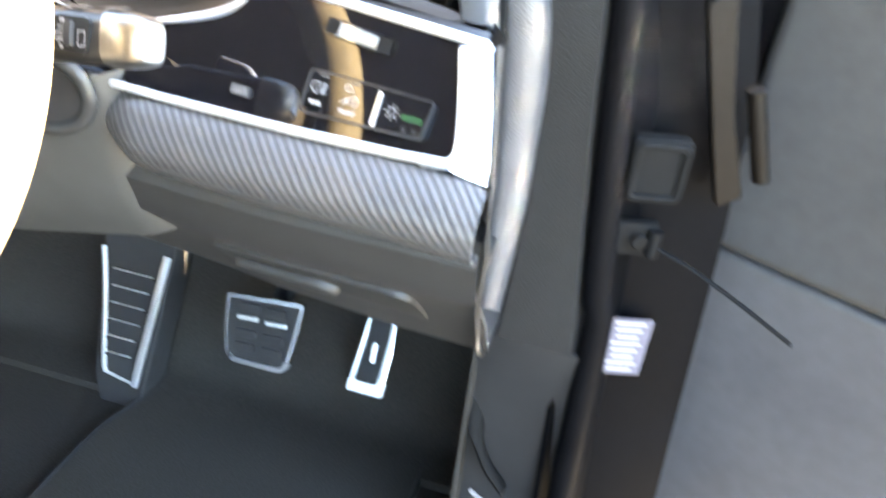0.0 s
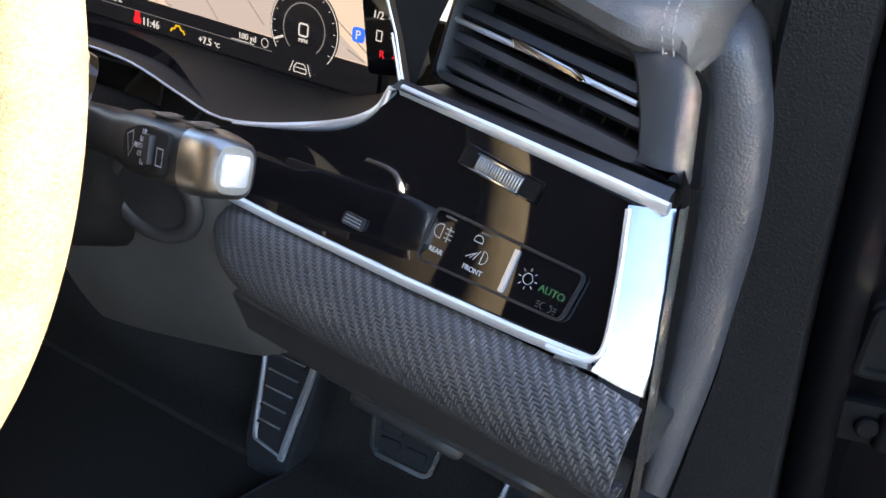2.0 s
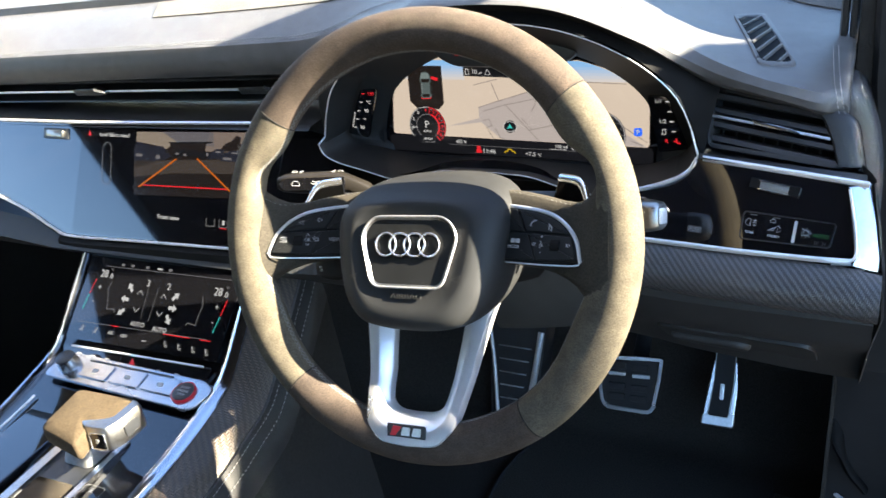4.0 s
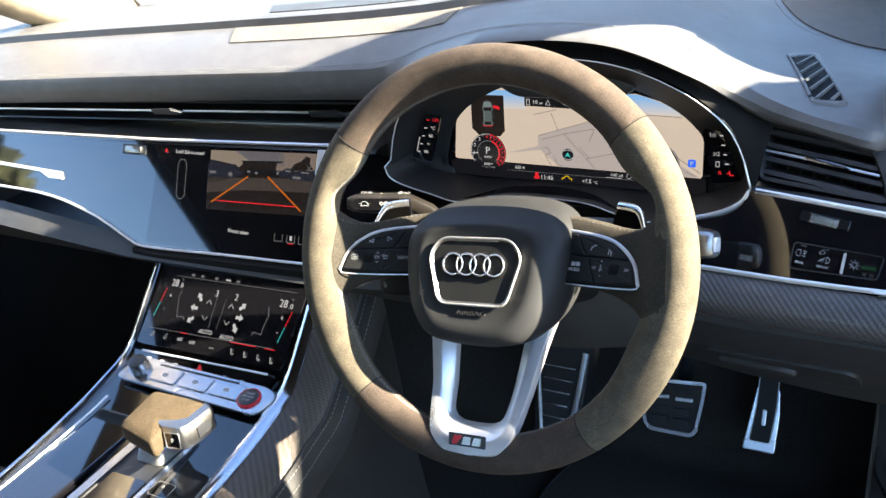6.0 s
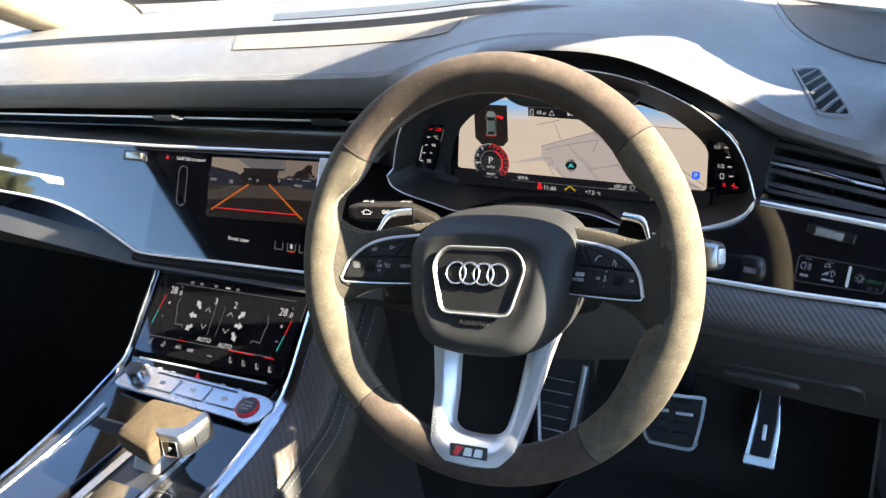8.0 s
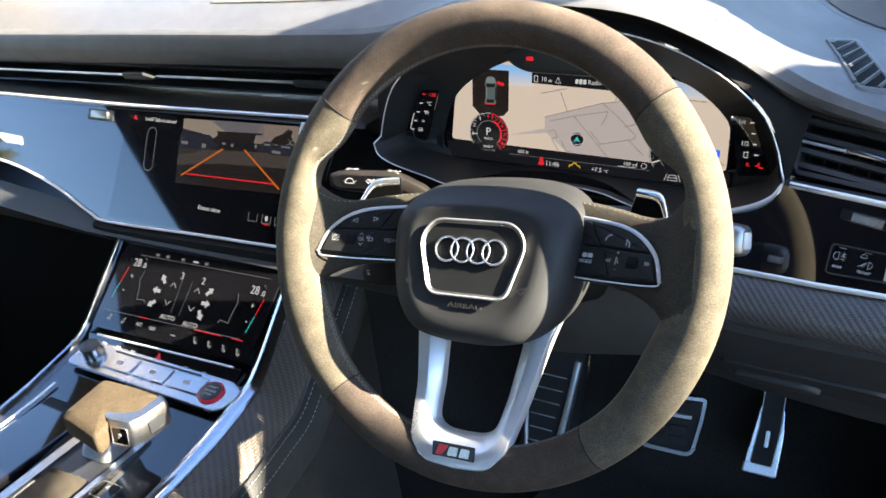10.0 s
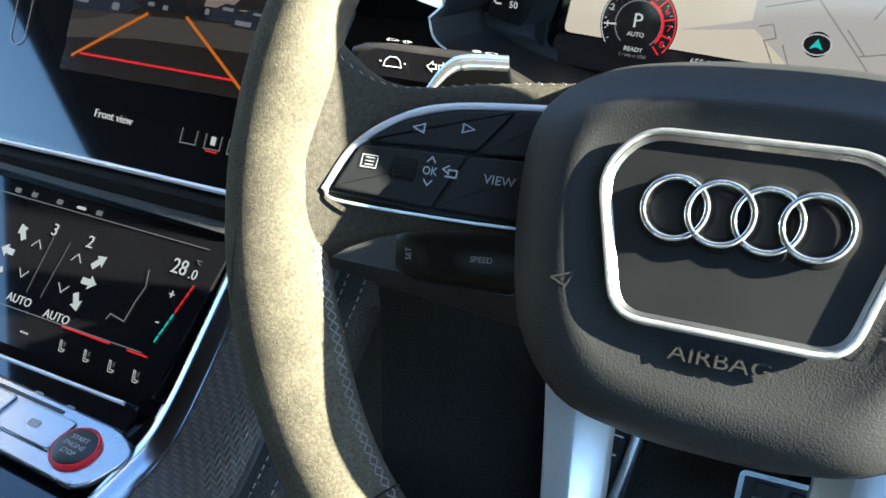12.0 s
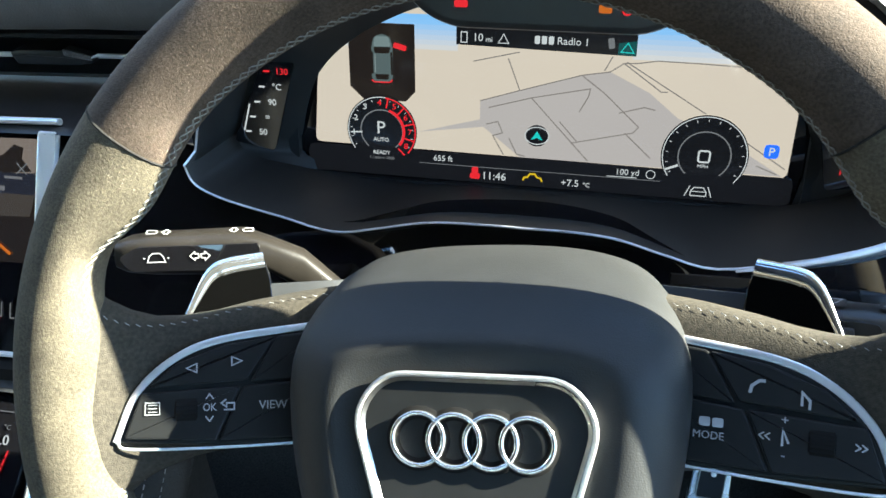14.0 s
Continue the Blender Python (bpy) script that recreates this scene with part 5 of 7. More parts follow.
bz3 = [Vector((p.x, bez_y(p.x), p.y)) for p in bz] + [Vector((x, 0.184, arch(x))) for x in [0.1985 - 0.397 * i / 60 for i in range(61)]]
inner3 = []
for p in bz3:
    x = p.x * 0.775
    z = 1.026 if p.z < 1.06 and abs(p.x) < 0.19 else 1.026 + (p.z - 1.03) * 0.78
    inner3.append(Vector((x, 0.240, max(1.0255, min(1.144, z)))))
mid3 = []
for p, q in zip(bz3, inner3):
    k = max(0.0, min(1.0, (abs(p.x) - 0.12) / 0.06))
    m_ = p.lerp(q, 0.55) + Vector((0, 0, -0.003 if p.z < 1.06 else 0.002))
    mid3.append(m_.lerp(Vector((p.x * 0.945, 0.224, p.z + (1.05 - p.z) * 0.10)), k))
b = loft([bz3, [p.lerp(q, 0.06) for p, q in zip(bz3, inner3)], mid3, inner3], closed=True)
b.transform(CI)
part("surround", b, HUB_SKIN, cl, "soft black sloping surround")
b = sweep([p + Vector((0, -0.001, 0)) for p in bz3], 0.0007, 0.0007, 8, closed=True)
b.transform(CI)
part("chrome_line", b, ALU, cl, "thin chrome line")
cc = [q + Vector((0, -0.0035, 0)) for q in bz3 if (q.x > 0.105 and q.z < 1.066) or (q.x > 0.180 and q.z < 1.10)]
rows = []
for k, q in enumerate(cc):
    d = (cc[min(k + 1, len(cc) - 1)] - cc[max(k - 1, 0)]).normalized()
    n = d.cross(Vector((0, 1, 0))).normalized()
    r = 0.0006 + 0.0027 * math.sin(math.pi * k / (len(cc) - 1)) ** 1.3
    rows.append([q + n * r * math.cos(a) + Vector((0, -1, 0)) * min(r, 0.002) * math.sin(a) for a in [2 * math.pi * t_ / 10 for t_ in range(10)]])
b = loft(rows, closed=True, cap=True)
b.transform(CI)
part("chrome_corner", b, ALU, cl, "broad bright corner of the bezel")
part("glass", prism(rounded(scr([(-0.158, 1.0262), (0.152, 1.0262), (0.150, 1.145), (-0.156, 1.145)]), 0.006), -0.006, -0.001), GLASS_BLACK, cl)
go_ = rounded(scr([(-0.167, 1.0180), (0.161, 1.0160), (0.157, 1.1530), (-0.163, 1.1530)]), 0.014, 6)
gi_ = rounded(scr([(-0.1565, 1.0270), (0.1505, 1.0262), (0.1480, 1.1440), (-0.1540, 1.1440)]), 0.008, 6)
part("screen_frame", ring2(go_, gi_, -0.004, 0.0045), HUB_SKIN, cl, "soft black raised frame round the screen")
MAP_BG = glow("map_beige", (0.585, 0.485, 0.395), 0.75)
MAP_GREY = glow("map_grey", (0.44, 0.385, 0.365), 0.7)
MAP_ROAD = glow("map_road", (0.22, 0.19, 0.17), 0.7)
DARK = glow("display_black", (0.010, 0.010, 0.012), 0.5)
UI_WHITE = glow("display_white", (0.85, 0.85, 0.85), 0.44)
UI_GREY = glow("display_grey", (0.30, 0.30, 0.31), 0.360)
UI_RED = glow("display_red", (0.80, 0.02, 0.03), 0.630)
UI_YELLOW = glow("display_yellow", (0.85, 0.55, 0.02), 0.5)
UI_ORANGE = glow("display_orange", (0.95, 0.22, 0.02), 0.36)
UI_BLUE = glow("display_blue", (0.02, 0.12, 0.75), 0.9)
UI_TEAL = glow("display_teal", (0.05, 0.60, 0.55), 0.560)
PIC_DARK = glow("picture_dark", (0.014, 0.010, 0.008), 0.7)
PIC_MID = glow("picture_mid", (0.07, 0.055, 0.045), 0.30)
PIC_SKY = glow("picture_sky", (0.42, 0.33, 0.28), 0.30)


def poly(name, pts, w, material, parent, label=""):
    bm = bmesh.new()
    bm.faces.new([bm.verts.new((p[0], p[1], w)) for p in ccw(list(pts))])
    return part(name, bm, material, parent, label, smooth=False)


def smooth_l(y):
    return -interp(y, [(0.045, 0.1340), (0.056, 0.1290), (0.062, 0.1170), (0.068, 0.1040), (0.074, 0.0800)])


def smooth_r(y):
    return interp(y, [(0.045, 0.1310), (0.0500, 0.1215), (0.056, 0.1100), (0.062, 0.0980), (0.067, 0.0830), (0.071, 0.0680)])


mp = poly("map", rounded(scr([(-0.146, 1.0475), (0.141, 1.0445), (0.141, 1.085), (0.132, 1.105), (0.100, 1.122), (0.068, 1.131), (0.05, 1.126), (-0.055, 1.126), (-0.078, 1.134), (-0.105, 1.128), (-0.130, 1.116), (-0.142, 1.09)]), 0.004, 3), 0.0, MAP_BG, cl, "beige moving map")
# sky over the map, paler towards its horizon
for k in range(7):
    f0, f1 = k / 7, (k + 1) / 7
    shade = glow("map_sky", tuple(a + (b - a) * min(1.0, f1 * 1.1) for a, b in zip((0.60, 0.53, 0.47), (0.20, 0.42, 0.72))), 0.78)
    for edge, stop in ((smooth_l, -0.054), (smooth_r, 0.047)):
        y0, y1 = 0.0495 + 0.0205 * f0, 0.0495 + 0.0205 * f1
        poly("map_sky", [(stop, y0), (edge(y0), y0), (edge(y1), y1), (stop, y1)], 0.0003, shade, mp)
poly("map_district", [(-0.0790, -0.0020), (-0.0401, 0.0085), (-0.0401, 0.0203), (-0.0165, 0.0279), (0.0192, 0.0385), (0.0351, 0.0418), (0.0584, 0.0306), (0.0759, 0.0165), (0.1000, 0.0080), (0.1300, -0.0100), (0.1380, -0.0146), (-0.0150, -0.0140), (-0.0380, 0.0040)], 0.0003, MAP_GREY, mp)
for ln in ([(-0.0446, 0.0440), (-0.0174, 0.0507)], [(-0.0239, 0.0467), (-0.0165, 0.0279)], [(-0.0401, 0.0203), (-0.0165, 0.0279), (0.0192, 0.0390), (0.0351, 0.0418), (0.0425, 0.0471), (0.0504, 0.0475), (0.0612, 0.0494), (0.0850, 0.0490), (0.1180, 0.0480)],
           [(0.0318, 0.0423), (0.0359, 0.0507)], [(0.0425, 0.0471), (0.0647, 0.0316), (0.0684, 0.0318)], [(0.0441, 0.0478), (0.0912, 0.0202)], [(0.0192, 0.0390), (0.0329, 0.0291), (0.0541, 0.0099), (0.0512, 0.0062), (0.0154, -0.0026)],
           [(-0.0349, 0.0164), (-0.0096, 0.0238), (0.0246, 0.0313), (0.0240, 0.0268), (0.0191, 0.0170)], [(-0.0097, 0.0242), (0.0263, -0.0134)], [(0.0079, 0.0103), (0.0187, -0.0013)],
           [(0.0420, 0.0177), (0.0561, 0.0220), (0.0627, 0.0207)], [(0.0463, 0.0059), (0.0626, -0.0088)], [(-0.0360, 0.0060), (-0.0290, 0.0080), (-0.0260, 0.0010), (-0.0320, -0.0010), (-0.0250, -0.0130)],
           [(-0.0220, -0.0020), (-0.0170, -0.0120), (-0.0120, -0.0130)], [(0.1150, 0.0050), (0.1390, -0.0100)], [(0.1230, -0.0090), (0.1350, -0.0135)]):
    line_mark("map_road", MAP_ROAD, mp, ln, 0.0005, 0.0007)
bar("status_strip", DARK, cl, -0.003, -0.0235, 0.0004, 0.296, 0.0180, -0.3)
poly("top_bar", [(-0.0549, 0.0535), (0.0488, 0.0513), (0.0488, 0.0690), (-0.0549, 0.0690)], 0.0006, DARK, cl)
text("fuel_text", "10", 0.0062, UI_WHITE, cl, at(-0.042, 0.0580, 0.0010))
text("fuel_text", "mi", 0.0042, UI_WHITE, cl, at(-0.0355, 0.0572, 0.0010))
line_mark("pump_mark", UI_WHITE, cl, [(-0.0520, 0.0550), (-0.0520, 0.0610), (-0.0485, 0.0610), (-0.0485, 0.0550), (-0.0520, 0.0550)], 0.0010, 0.0006)
line_mark("warning_mark", UI_WHITE, cl, [(-0.0300, 0.0555), (-0.0240, 0.0555), (-0.0270, 0.0608), (-0.0300, 0.0555)], 0.0010, 0.0005)
for k in range(3):
    bar("station_mark", UI_WHITE, cl, -0.0075 + 0.0040 * k, 0.0583, 0.0010, 0.0030, 0.0046)
text("station_text", "Radio 1", 0.0060, UI_WHITE, cl, at(0.0130, 0.0580, 0.0010))
bar("no_phone_mark", UI_GREY, cl, 0.0345, 0.0582, 0.0010, 0.0035, 0.006, 10)
poly("teal_field", [(0.0385, 0.0519), (0.0486, 0.0517), (0.0486, 0.0600), (0.0385, 0.0585)], 0.0008, glow("teal_shade", (0.010, 0.09, 0.09), 0.5), cl)
line_mark("teal_mark", UI_TEAL, cl, [(0.0400, 0.0535), (0.0472, 0.0533), (0.0437, 0.0588), (0.0400, 0.0535)], 0.0010, 0.0006)
text("height_text", "655 ft", 0.0052, UI_WHITE, cl, at(-0.0628, -0.0182, 0.0012))
text("clock_text", "11:46", 0.0070, UI_WHITE, cl, at(-0.0305, -0.0276, 0.0012))
text("temperature_text", "+7.5", 0.0062, UI_WHITE, cl, at(0.0165, -0.0283, 0.0012))
text("temperature_text", "\u00b0C", 0.0040, UI_WHITE, cl, at(0.0265, -0.0288, 0.0012))
text("scale_text", "100 yd", 0.0052, UI_WHITE, cl, at(0.0503, -0.0186, 0.0012))
line_mark("scale_line", UI_WHITE, cl, [(0.0380, -0.0216), (0.0560, -0.0216)], 0.0010, 0.0005)
line_mark("status_line", UI_GREY, cl, [(-0.078, -0.0218), (0.070, -0.0226)], 0.0010, 0.0004)
line_mark("compass_mark", UI_WHITE, cl, arc(0.0640, -0.0188, 0.0026, 0, 360, 16), 0.0010, 0.0005)
bar("belt_mark", UI_RED, cl, -0.0425, -0.0258, 0.0012, 0.0040, 0.0075)
bar("belt_mark", UI_RED, cl, -0.0425, -0.0280, 0.0012, 0.0062, 0.0036)
line_mark("car_warning", UI_YELLOW, cl, [(-0.0125, -0.0285), (-0.0115, -0.0265), (-0.0095, -0.0262), (-0.0080, -0.0240), (-0.0050, -0.0240), (-0.0035, -0.0262), (-0.0015, -0.0265), (-0.0005, -0.0285)], 0.0012, 0.0012)
bar("parking_mark", UI_BLUE, cl, 0.1300, 0.0005, 0.0012, 0.0082, 0.0082)
text("parking_mark", "P", 0.0070, UI_WHITE, cl, at(0.1300, 0.0003, 0.0018))
poly("position_mark", arc(-0.0050, 0.0008, 0.0068, 0, 360, 20)[:-1], 0.0012, DARK, cl)
line_mark("position_mark", UI_WHITE, cl, [(x, 0.0008 + (y - 0.0008) * 0.75) for x, y in arc(-0.0050, 0.0008, 0.0072, 0, 360, 20)], 0.0012, 0.0006)
poly("position_arrow", [(-0.0085, -0.0018), (-0.0050, -0.0005), (-0.0015, -0.0018), (-0.0050, 0.0040)], 0.0018, UI_TEAL, cl)
# car picture
poly("car_window", [(-0.1210, 0.0640), (-0.0800, 0.0640), (-0.0800, 0.0235), (-0.0860, 0.0170), (-0.1120, 0.0165), (-0.1210, 0.0250)], 0.0008, PIC_DARK, cl)
CAR_GREY = glow("car_grey", (0.10, 0.13, 0.13), 0.6)
poly("car_picture", rounded([(-0.1070, 0.0300), (-0.1040, 0.0282), (-0.0970, 0.0284), (-0.0938, 0.0302), (-0.0935, 0.0500), (-0.0950, 0.0560), (-0.1000, 0.0578), (-0.1050, 0.0560), (-0.1067, 0.0500)], 0.002, 3), 0.0010, CAR_GREY, cl, "grey car seen from above")
poly("car_bonnet", rounded([(-0.1055, 0.0500), (-0.0945, 0.0503), (-0.0960, 0.0562), (-0.1042, 0.0562)], 0.0015, 3), 0.0012, glow("car_pale", (0.19, 0.24, 0.24), 0.6), cl)
poly("car_glass", rounded([(-0.1045, 0.0460), (-0.0957, 0.0462), (-0.0947, 0.0500), (-0.1053, 0.0497)], 0.0008, 2), 0.0014, PIC_DARK, cl)
poly("car_glass", rounded([(-0.1040, 0.0300), (-0.0966, 0.0302), (-0.0958, 0.0335), (-0.1048, 0.0333)], 0.0008, 2), 0.0014, PIC_DARK, cl)
for sx in (-0.1062, -0.0942):
    line_mark("car_glass", PIC_DARK, cl, [(sx, 0.0335), (sx, 0.0470)], 0.0014, 0.0012)
line_mark("car_roof_line", glow("car_line", (0.30, 0.34, 0.34), 0.6), cl, [(-0.1044, 0.0345), (-0.1044, 0.0455)], 0.0015, 0.0004)
line_mark("car_roof_line", CAR_GREY, cl, [(-0.0960, 0.0345), (-0.0960, 0.0455)], 0.0015, 0.0004)
bar("door_open_mark", UI_RED, cl, -0.0890, 0.0505, 0.0014, 0.0080, 0.0032, -15)
line_mark("tail_mark", UI_RED, cl, [(-0.1068, 0.0300), (-0.1052, 0.0285), (-0.0955, 0.0287), (-0.0938, 0.0302)], 0.0016, 0.0008)
for cx, cy, R in ((-0.1015, -0.0022, 0.0224), (0.0932, -0.0046, 0.0248)):
    poly("dial", arc(cx, cy, R, 0, 360, 40)[:-1], 0.0020, DARK, cl, "black round dial")
    line_mark("dial_ring", UI_WHITE, cl, arc(cx, cy, R * 0.96, -40, 215, 40), 0.0022, 0.0006)
    line_mark("dial_ring", UI_GREY, cl, arc(cx, cy, R * 0.60, -50, 230, 40), 0.0022, 0.0008)
    for k in range(15):
        a = radians(-30 + 240 * k / 14)
        line_mark("dial_tick", UI_WHITE if R > 0.022 else UI_GREY, cl, [(cx + R * 0.90 * math.cos(a), cy + R * 0.90 * math.sin(a)), (cx + R * 0.84 * math.cos(a), cy + R * 0.84 * math.sin(a))], 0.0022, 0.0004)
line_mark("red_zone", UI_RED, cl, arc(-0.1015, -0.0022, 0.0214, -40, 82, 24), 0.0023, 0.0009)
line_mark("red_zone", UI_RED, cl, arc(-0.1015, -0.0022, 0.0142, -38, 70, 24), 0.0023, 0.0018)
for k in range(8):
    a = radians(186 - 31 * k)
    text("dial_figure", str(k + 1), 0.0052, UI_WHITE if k < 3 else UI_RED, cl, at(-0.1015 + 0.0180 * math.cos(a), -0.0022 + 0.0180 * math.sin(a), 0.0026), squash=1.15)
    if k > 2:
        a -= 0.27
        line_mark("red_zone", UI_RED, cl, [(-0.1015 + r * math.cos(a), -0.0022 + r * math.sin(a)) for r in (0.0150, 0.0210)], 0.0023, 0.0010)
line_mark("dial_needle", UI_WHITE, cl, [(-0.1215, -0.0040), (-0.1140, -0.0035)], 0.0026, 0.0010)
text("dial_letter", "P", 0.0115, UI_WHITE, cl, at(-0.1020, -0.0005, 0.0024))
text("dial_letter", "AUTO", 0.0036, UI_WHITE, cl, at(-0.1020, -0.0080, 0.0024))
text("dial_letter", "READY", 0.0036, UI_WHITE, cl, at(-0.1020, -0.0165, 0.0024))
text("dial_letter", "1 / min x 1000", 0.0028, UI_GREY, cl, at(-0.1020, -0.0200, 0.0024))
line_mark("dial_letter", UI_WHITE, cl, rounded([(0.0899, -0.0082), (0.0962, -0.0082), (0.0962, -0.0013), (0.0899, -0.0013)], 0.0014, 3) + [(0.0899, -0.0068)], 0.0024, 0.0011)
text("dial_letter", "MPH", 0.0032, UI_WHITE, cl, at(0.0930, -0.0110, 0.0024))
line_mark("dial_needle", UI_WHITE, cl, [(0.0720, -0.0140), (0.0790, -0.0110)], 0.0026, 0.0014)
for sx in (-1, 1):
    line_mark("lane_mark", UI_WHITE, cl, [(0.0925 + 0.0078 * sx, -0.0300), (0.0925 + 0.0052 * sx, -0.0235)], 0.0026, 0.0006)
line_mark("lane_mark", UI_WHITE, cl, [(0.0880, -0.0295), (0.0880, -0.0268), (0.0898, -0.0242), (0.0952, -0.0242), (0.0970, -0.0268), (0.0970, -0.0295), (0.0880, -0.0295)], 0.0026, 0.0006)
line_mark("lane_mark", UI_WHITE, cl, [(0.0880, -0.0268), (0.0970, -0.0268)], 0.0026, 0.0005)
# visor block above the map with warning lamps
part("visor", prism(rounded([(-0.078, 0.082), (-0.066, 0.0725), (-0.052, 0.0675), (0.050, 0.0675), (0.062, 0.0715), (0.076, 0.080), (0.076, 0.12), (-0.078, 0.12)], 0.006, 3), 0.002, 0.024, 0.004), SATIN, cl, "black visor with warning lamps")
bar("warning_lamp", UI_RED, cl, -0.048, 0.0815, 0.0243, 0.0075, 0.0040)
bar("warning_lamp", UI_ORANGE, cl, 0.030, 0.0815, 0.0243, 0.0070, 0.0045)
line_mark("warning_lamp", UI_RED, cl, arc(0.0415, 0.0815, 0.0026, 0, 360, 16), 0.0243, 0.0010)


# side gauges
for sgn, figs in ((-1, ("130", "\u00b0C", "90", "=", "50")), (1, ("1/1", "", "1/2", "", "R"))):
    sm = axes((0, 0.2195, 1.080), (1, 0, 0), (0, 0.1, 1))
    if sgn < 0:
        ol = [(-0.1467, 0.0265), (-0.1668, 0.0255), (-0.1890, -0.024), (-0.1630, -0.0285)]
    else:
        ol = [(0.1440, 0.0265), (0.1620, 0.0255), (0.1835, -0.024), (0.1560, -0.0285)]
    pl = part("side_gauge", prism(rounded(ol, 0.003, 3), -0.001, 0.0015), GLASS_BLACK, cl, "black side gauge", m=CI @ sm)
    for k, s in enumerate(figs):
        f = k / 4
        y = 0.021 - 0.038 * f
        xf = -0.1545 - 0.0150 * f if sgn < 0 else 0.1546 + 0.0085 * f
        red = (k == 0 and sgn < 0) or (k == 4 and sgn > 0)
        if s:
            text("gauge_figure", s, 0.0054, UI_RED if red else UI_WHITE, pl, at(xf, y, 0.0018))
        bar("gauge_tick", UI_RED if red else UI_WHITE, pl, xf - 0.0095 if sgn < 0 else xf + 0.0085, y, 0.0018, 0.0036, 0.0010)
    if sgn < 0:
        line_mark("gauge_line", UI_WHITE, pl, [(-0.1815, -0.0165), (-0.1765, 0.0005)], 0.0018, 0.0010)
    else:
        line_mark("pump_mark", UI_WHITE, pl, [(0.1590, -0.0105), (0.1590, -0.0055), (0.1622, -0.0055), (0.1622, -0.0105), (0.1590, -0.0105)], 0.0018, 0.0006)
        line_mark("gauge_line", UI_RED, pl, [(0.1720, -0.0140), (0.1730, -0.0185), (0.1765, -0.0185)], 0.0018, 0.0012)


# ---- light switches and thumbwheel in the gloss panel ----
def on_panel(x, z):
    return (x, panel_y(x, z) - 0.0015, z)


PU, PV = Vector((1, -0.16, 0)), Vector((0, 0.6, 1))
SWITCH_PRINT = mat("switch_print", (0.40, 0.40, 0.40), 0.5)
DIM_PRINT = mat("dim_print", (0.06, 0.06, 0.06), 0.5)
lsw = thing("light_switch_panel", axes(on_panel(0.2785, 1.0215), PU, PV), "glossy black light switch panel with white symbols and a silver bar", "switch panel")
sw_o = rounded([(-0.0365, -0.0125), (0.0365, -0.0090), (0.0385, 0.0125), (-0.0365, 0.0125)], 0.004, 4)
part("rim", ring2(ccw(sw_o), inset2(ccw(sw_o), 0.0011), -0.001, 0.0016), SATIN, lsw)
part("glass", prism(inset2(ccw(sw_o), 0.0012), -0.001, 0.0008), PIANO, lsw)
bar("divider", ALU, lsw, 0.0075, 0.0005, 0.0014, 0.0023, 0.0185, 0, "silver divider bar", dep=0.0006)
text("rear_text", "REAR", 0.0031, SWITCH_PRINT, lsw, at(-0.0285, -0.0055, 0.0011))
text("front_text", "FRONT", 0.0031, SWITCH_PRINT, lsw, at(-0.0085, -0.0060, 0.0011))
text("auto_text", "AUTO", 0.0043, GREEN_PRINT, lsw, at(0.0282, 0.0000, 0.0011))
for k in (-1, 1):
    line_mark("side_light_mark", DIM_PRINT, lsw, arc(0.0285 + 0.0012 * k, -0.0060, 0.0014, -90 * k, 180 - 90 * k, 8), 0.0011, 0.0003)
    for v in (-0.0011, 0.0, 0.0011):
        line_mark("side_light_mark", DIM_PRINT, lsw, [(0.0285 + 0.0032 * k, -0.0060 + v), (0.0285 + 0.0046 * k, -0.0060 + v)], 0.0011, 0.0003)
line_mark("fog_mark", SWITCH_PRINT, lsw, arc(-0.0300, 0.0030, 0.0030, 90, 270, 10) + [(-0.0290, 0.0000), (-0.0290, 0.0060), (-0.0300, 0.0060)], 0.0011, 0.0003)
for k in range(3):
    line_mark("fog_mark", SWITCH_PRINT, lsw, [(-0.0275, 0.0010 + 0.0020 * k), (-0.0235, 0.0010 + 0.0020 * k)], 0.0011, 0.0003)
line_mark("fog_mark", SWITCH_PRINT, lsw, [(-0.0255, -0.0005), (-0.0255, 0.0065)], 0.0011, 0.0003)
line_mark("rain_mark", SWITCH_PRINT, lsw, arc(-0.0065, 0.0005, 0.0028, -90, 90, 10) + [(-0.0065, 0.0033), (-0.0065, -0.0023)], 0.0011, 0.0003)
line_mark("rain_mark", SWITCH_PRINT, lsw, arc(-0.0110, 0.0062, 0.0022, 0, 180, 10) + [(-0.0132, 0.0055), (-0.0088, 0.0055), (-0.0088, 0.0062)], 0.0011, 0.0003)
for k in range(3):
    line_mark("rain_mark", SWITCH_PRINT, lsw, [(-0.0140 + 0.002 * k, -0.002), (-0.0100 + 0.001 * k, 0.001 + 0.0008 * k)], 0.0011, 0.0003)
line_mark("lamp_mark", SWITCH_PRINT, lsw, arc(0.0165, 0.0010, 0.0022, 0, 360, 16), 0.0011, 0.0003)
for k in range(8):
    a = radians(45 * k)
    line_mark("lamp_mark", SWITCH_PRINT, lsw, [(0.0165 + 0.0032 * math.cos(a), 0.0010 + 0.0032 * math.sin(a)), (0.0165 + 0.0045 * math.cos(a), 0.0010 + 0.0045 * math.sin(a))], 0.0011, 0.0003)
for u in (-0.0275, -0.0085):
    bar("pip", DIM_PRINT, lsw, u, 0.0098, 0.0010, 0.0055, 0.0009)

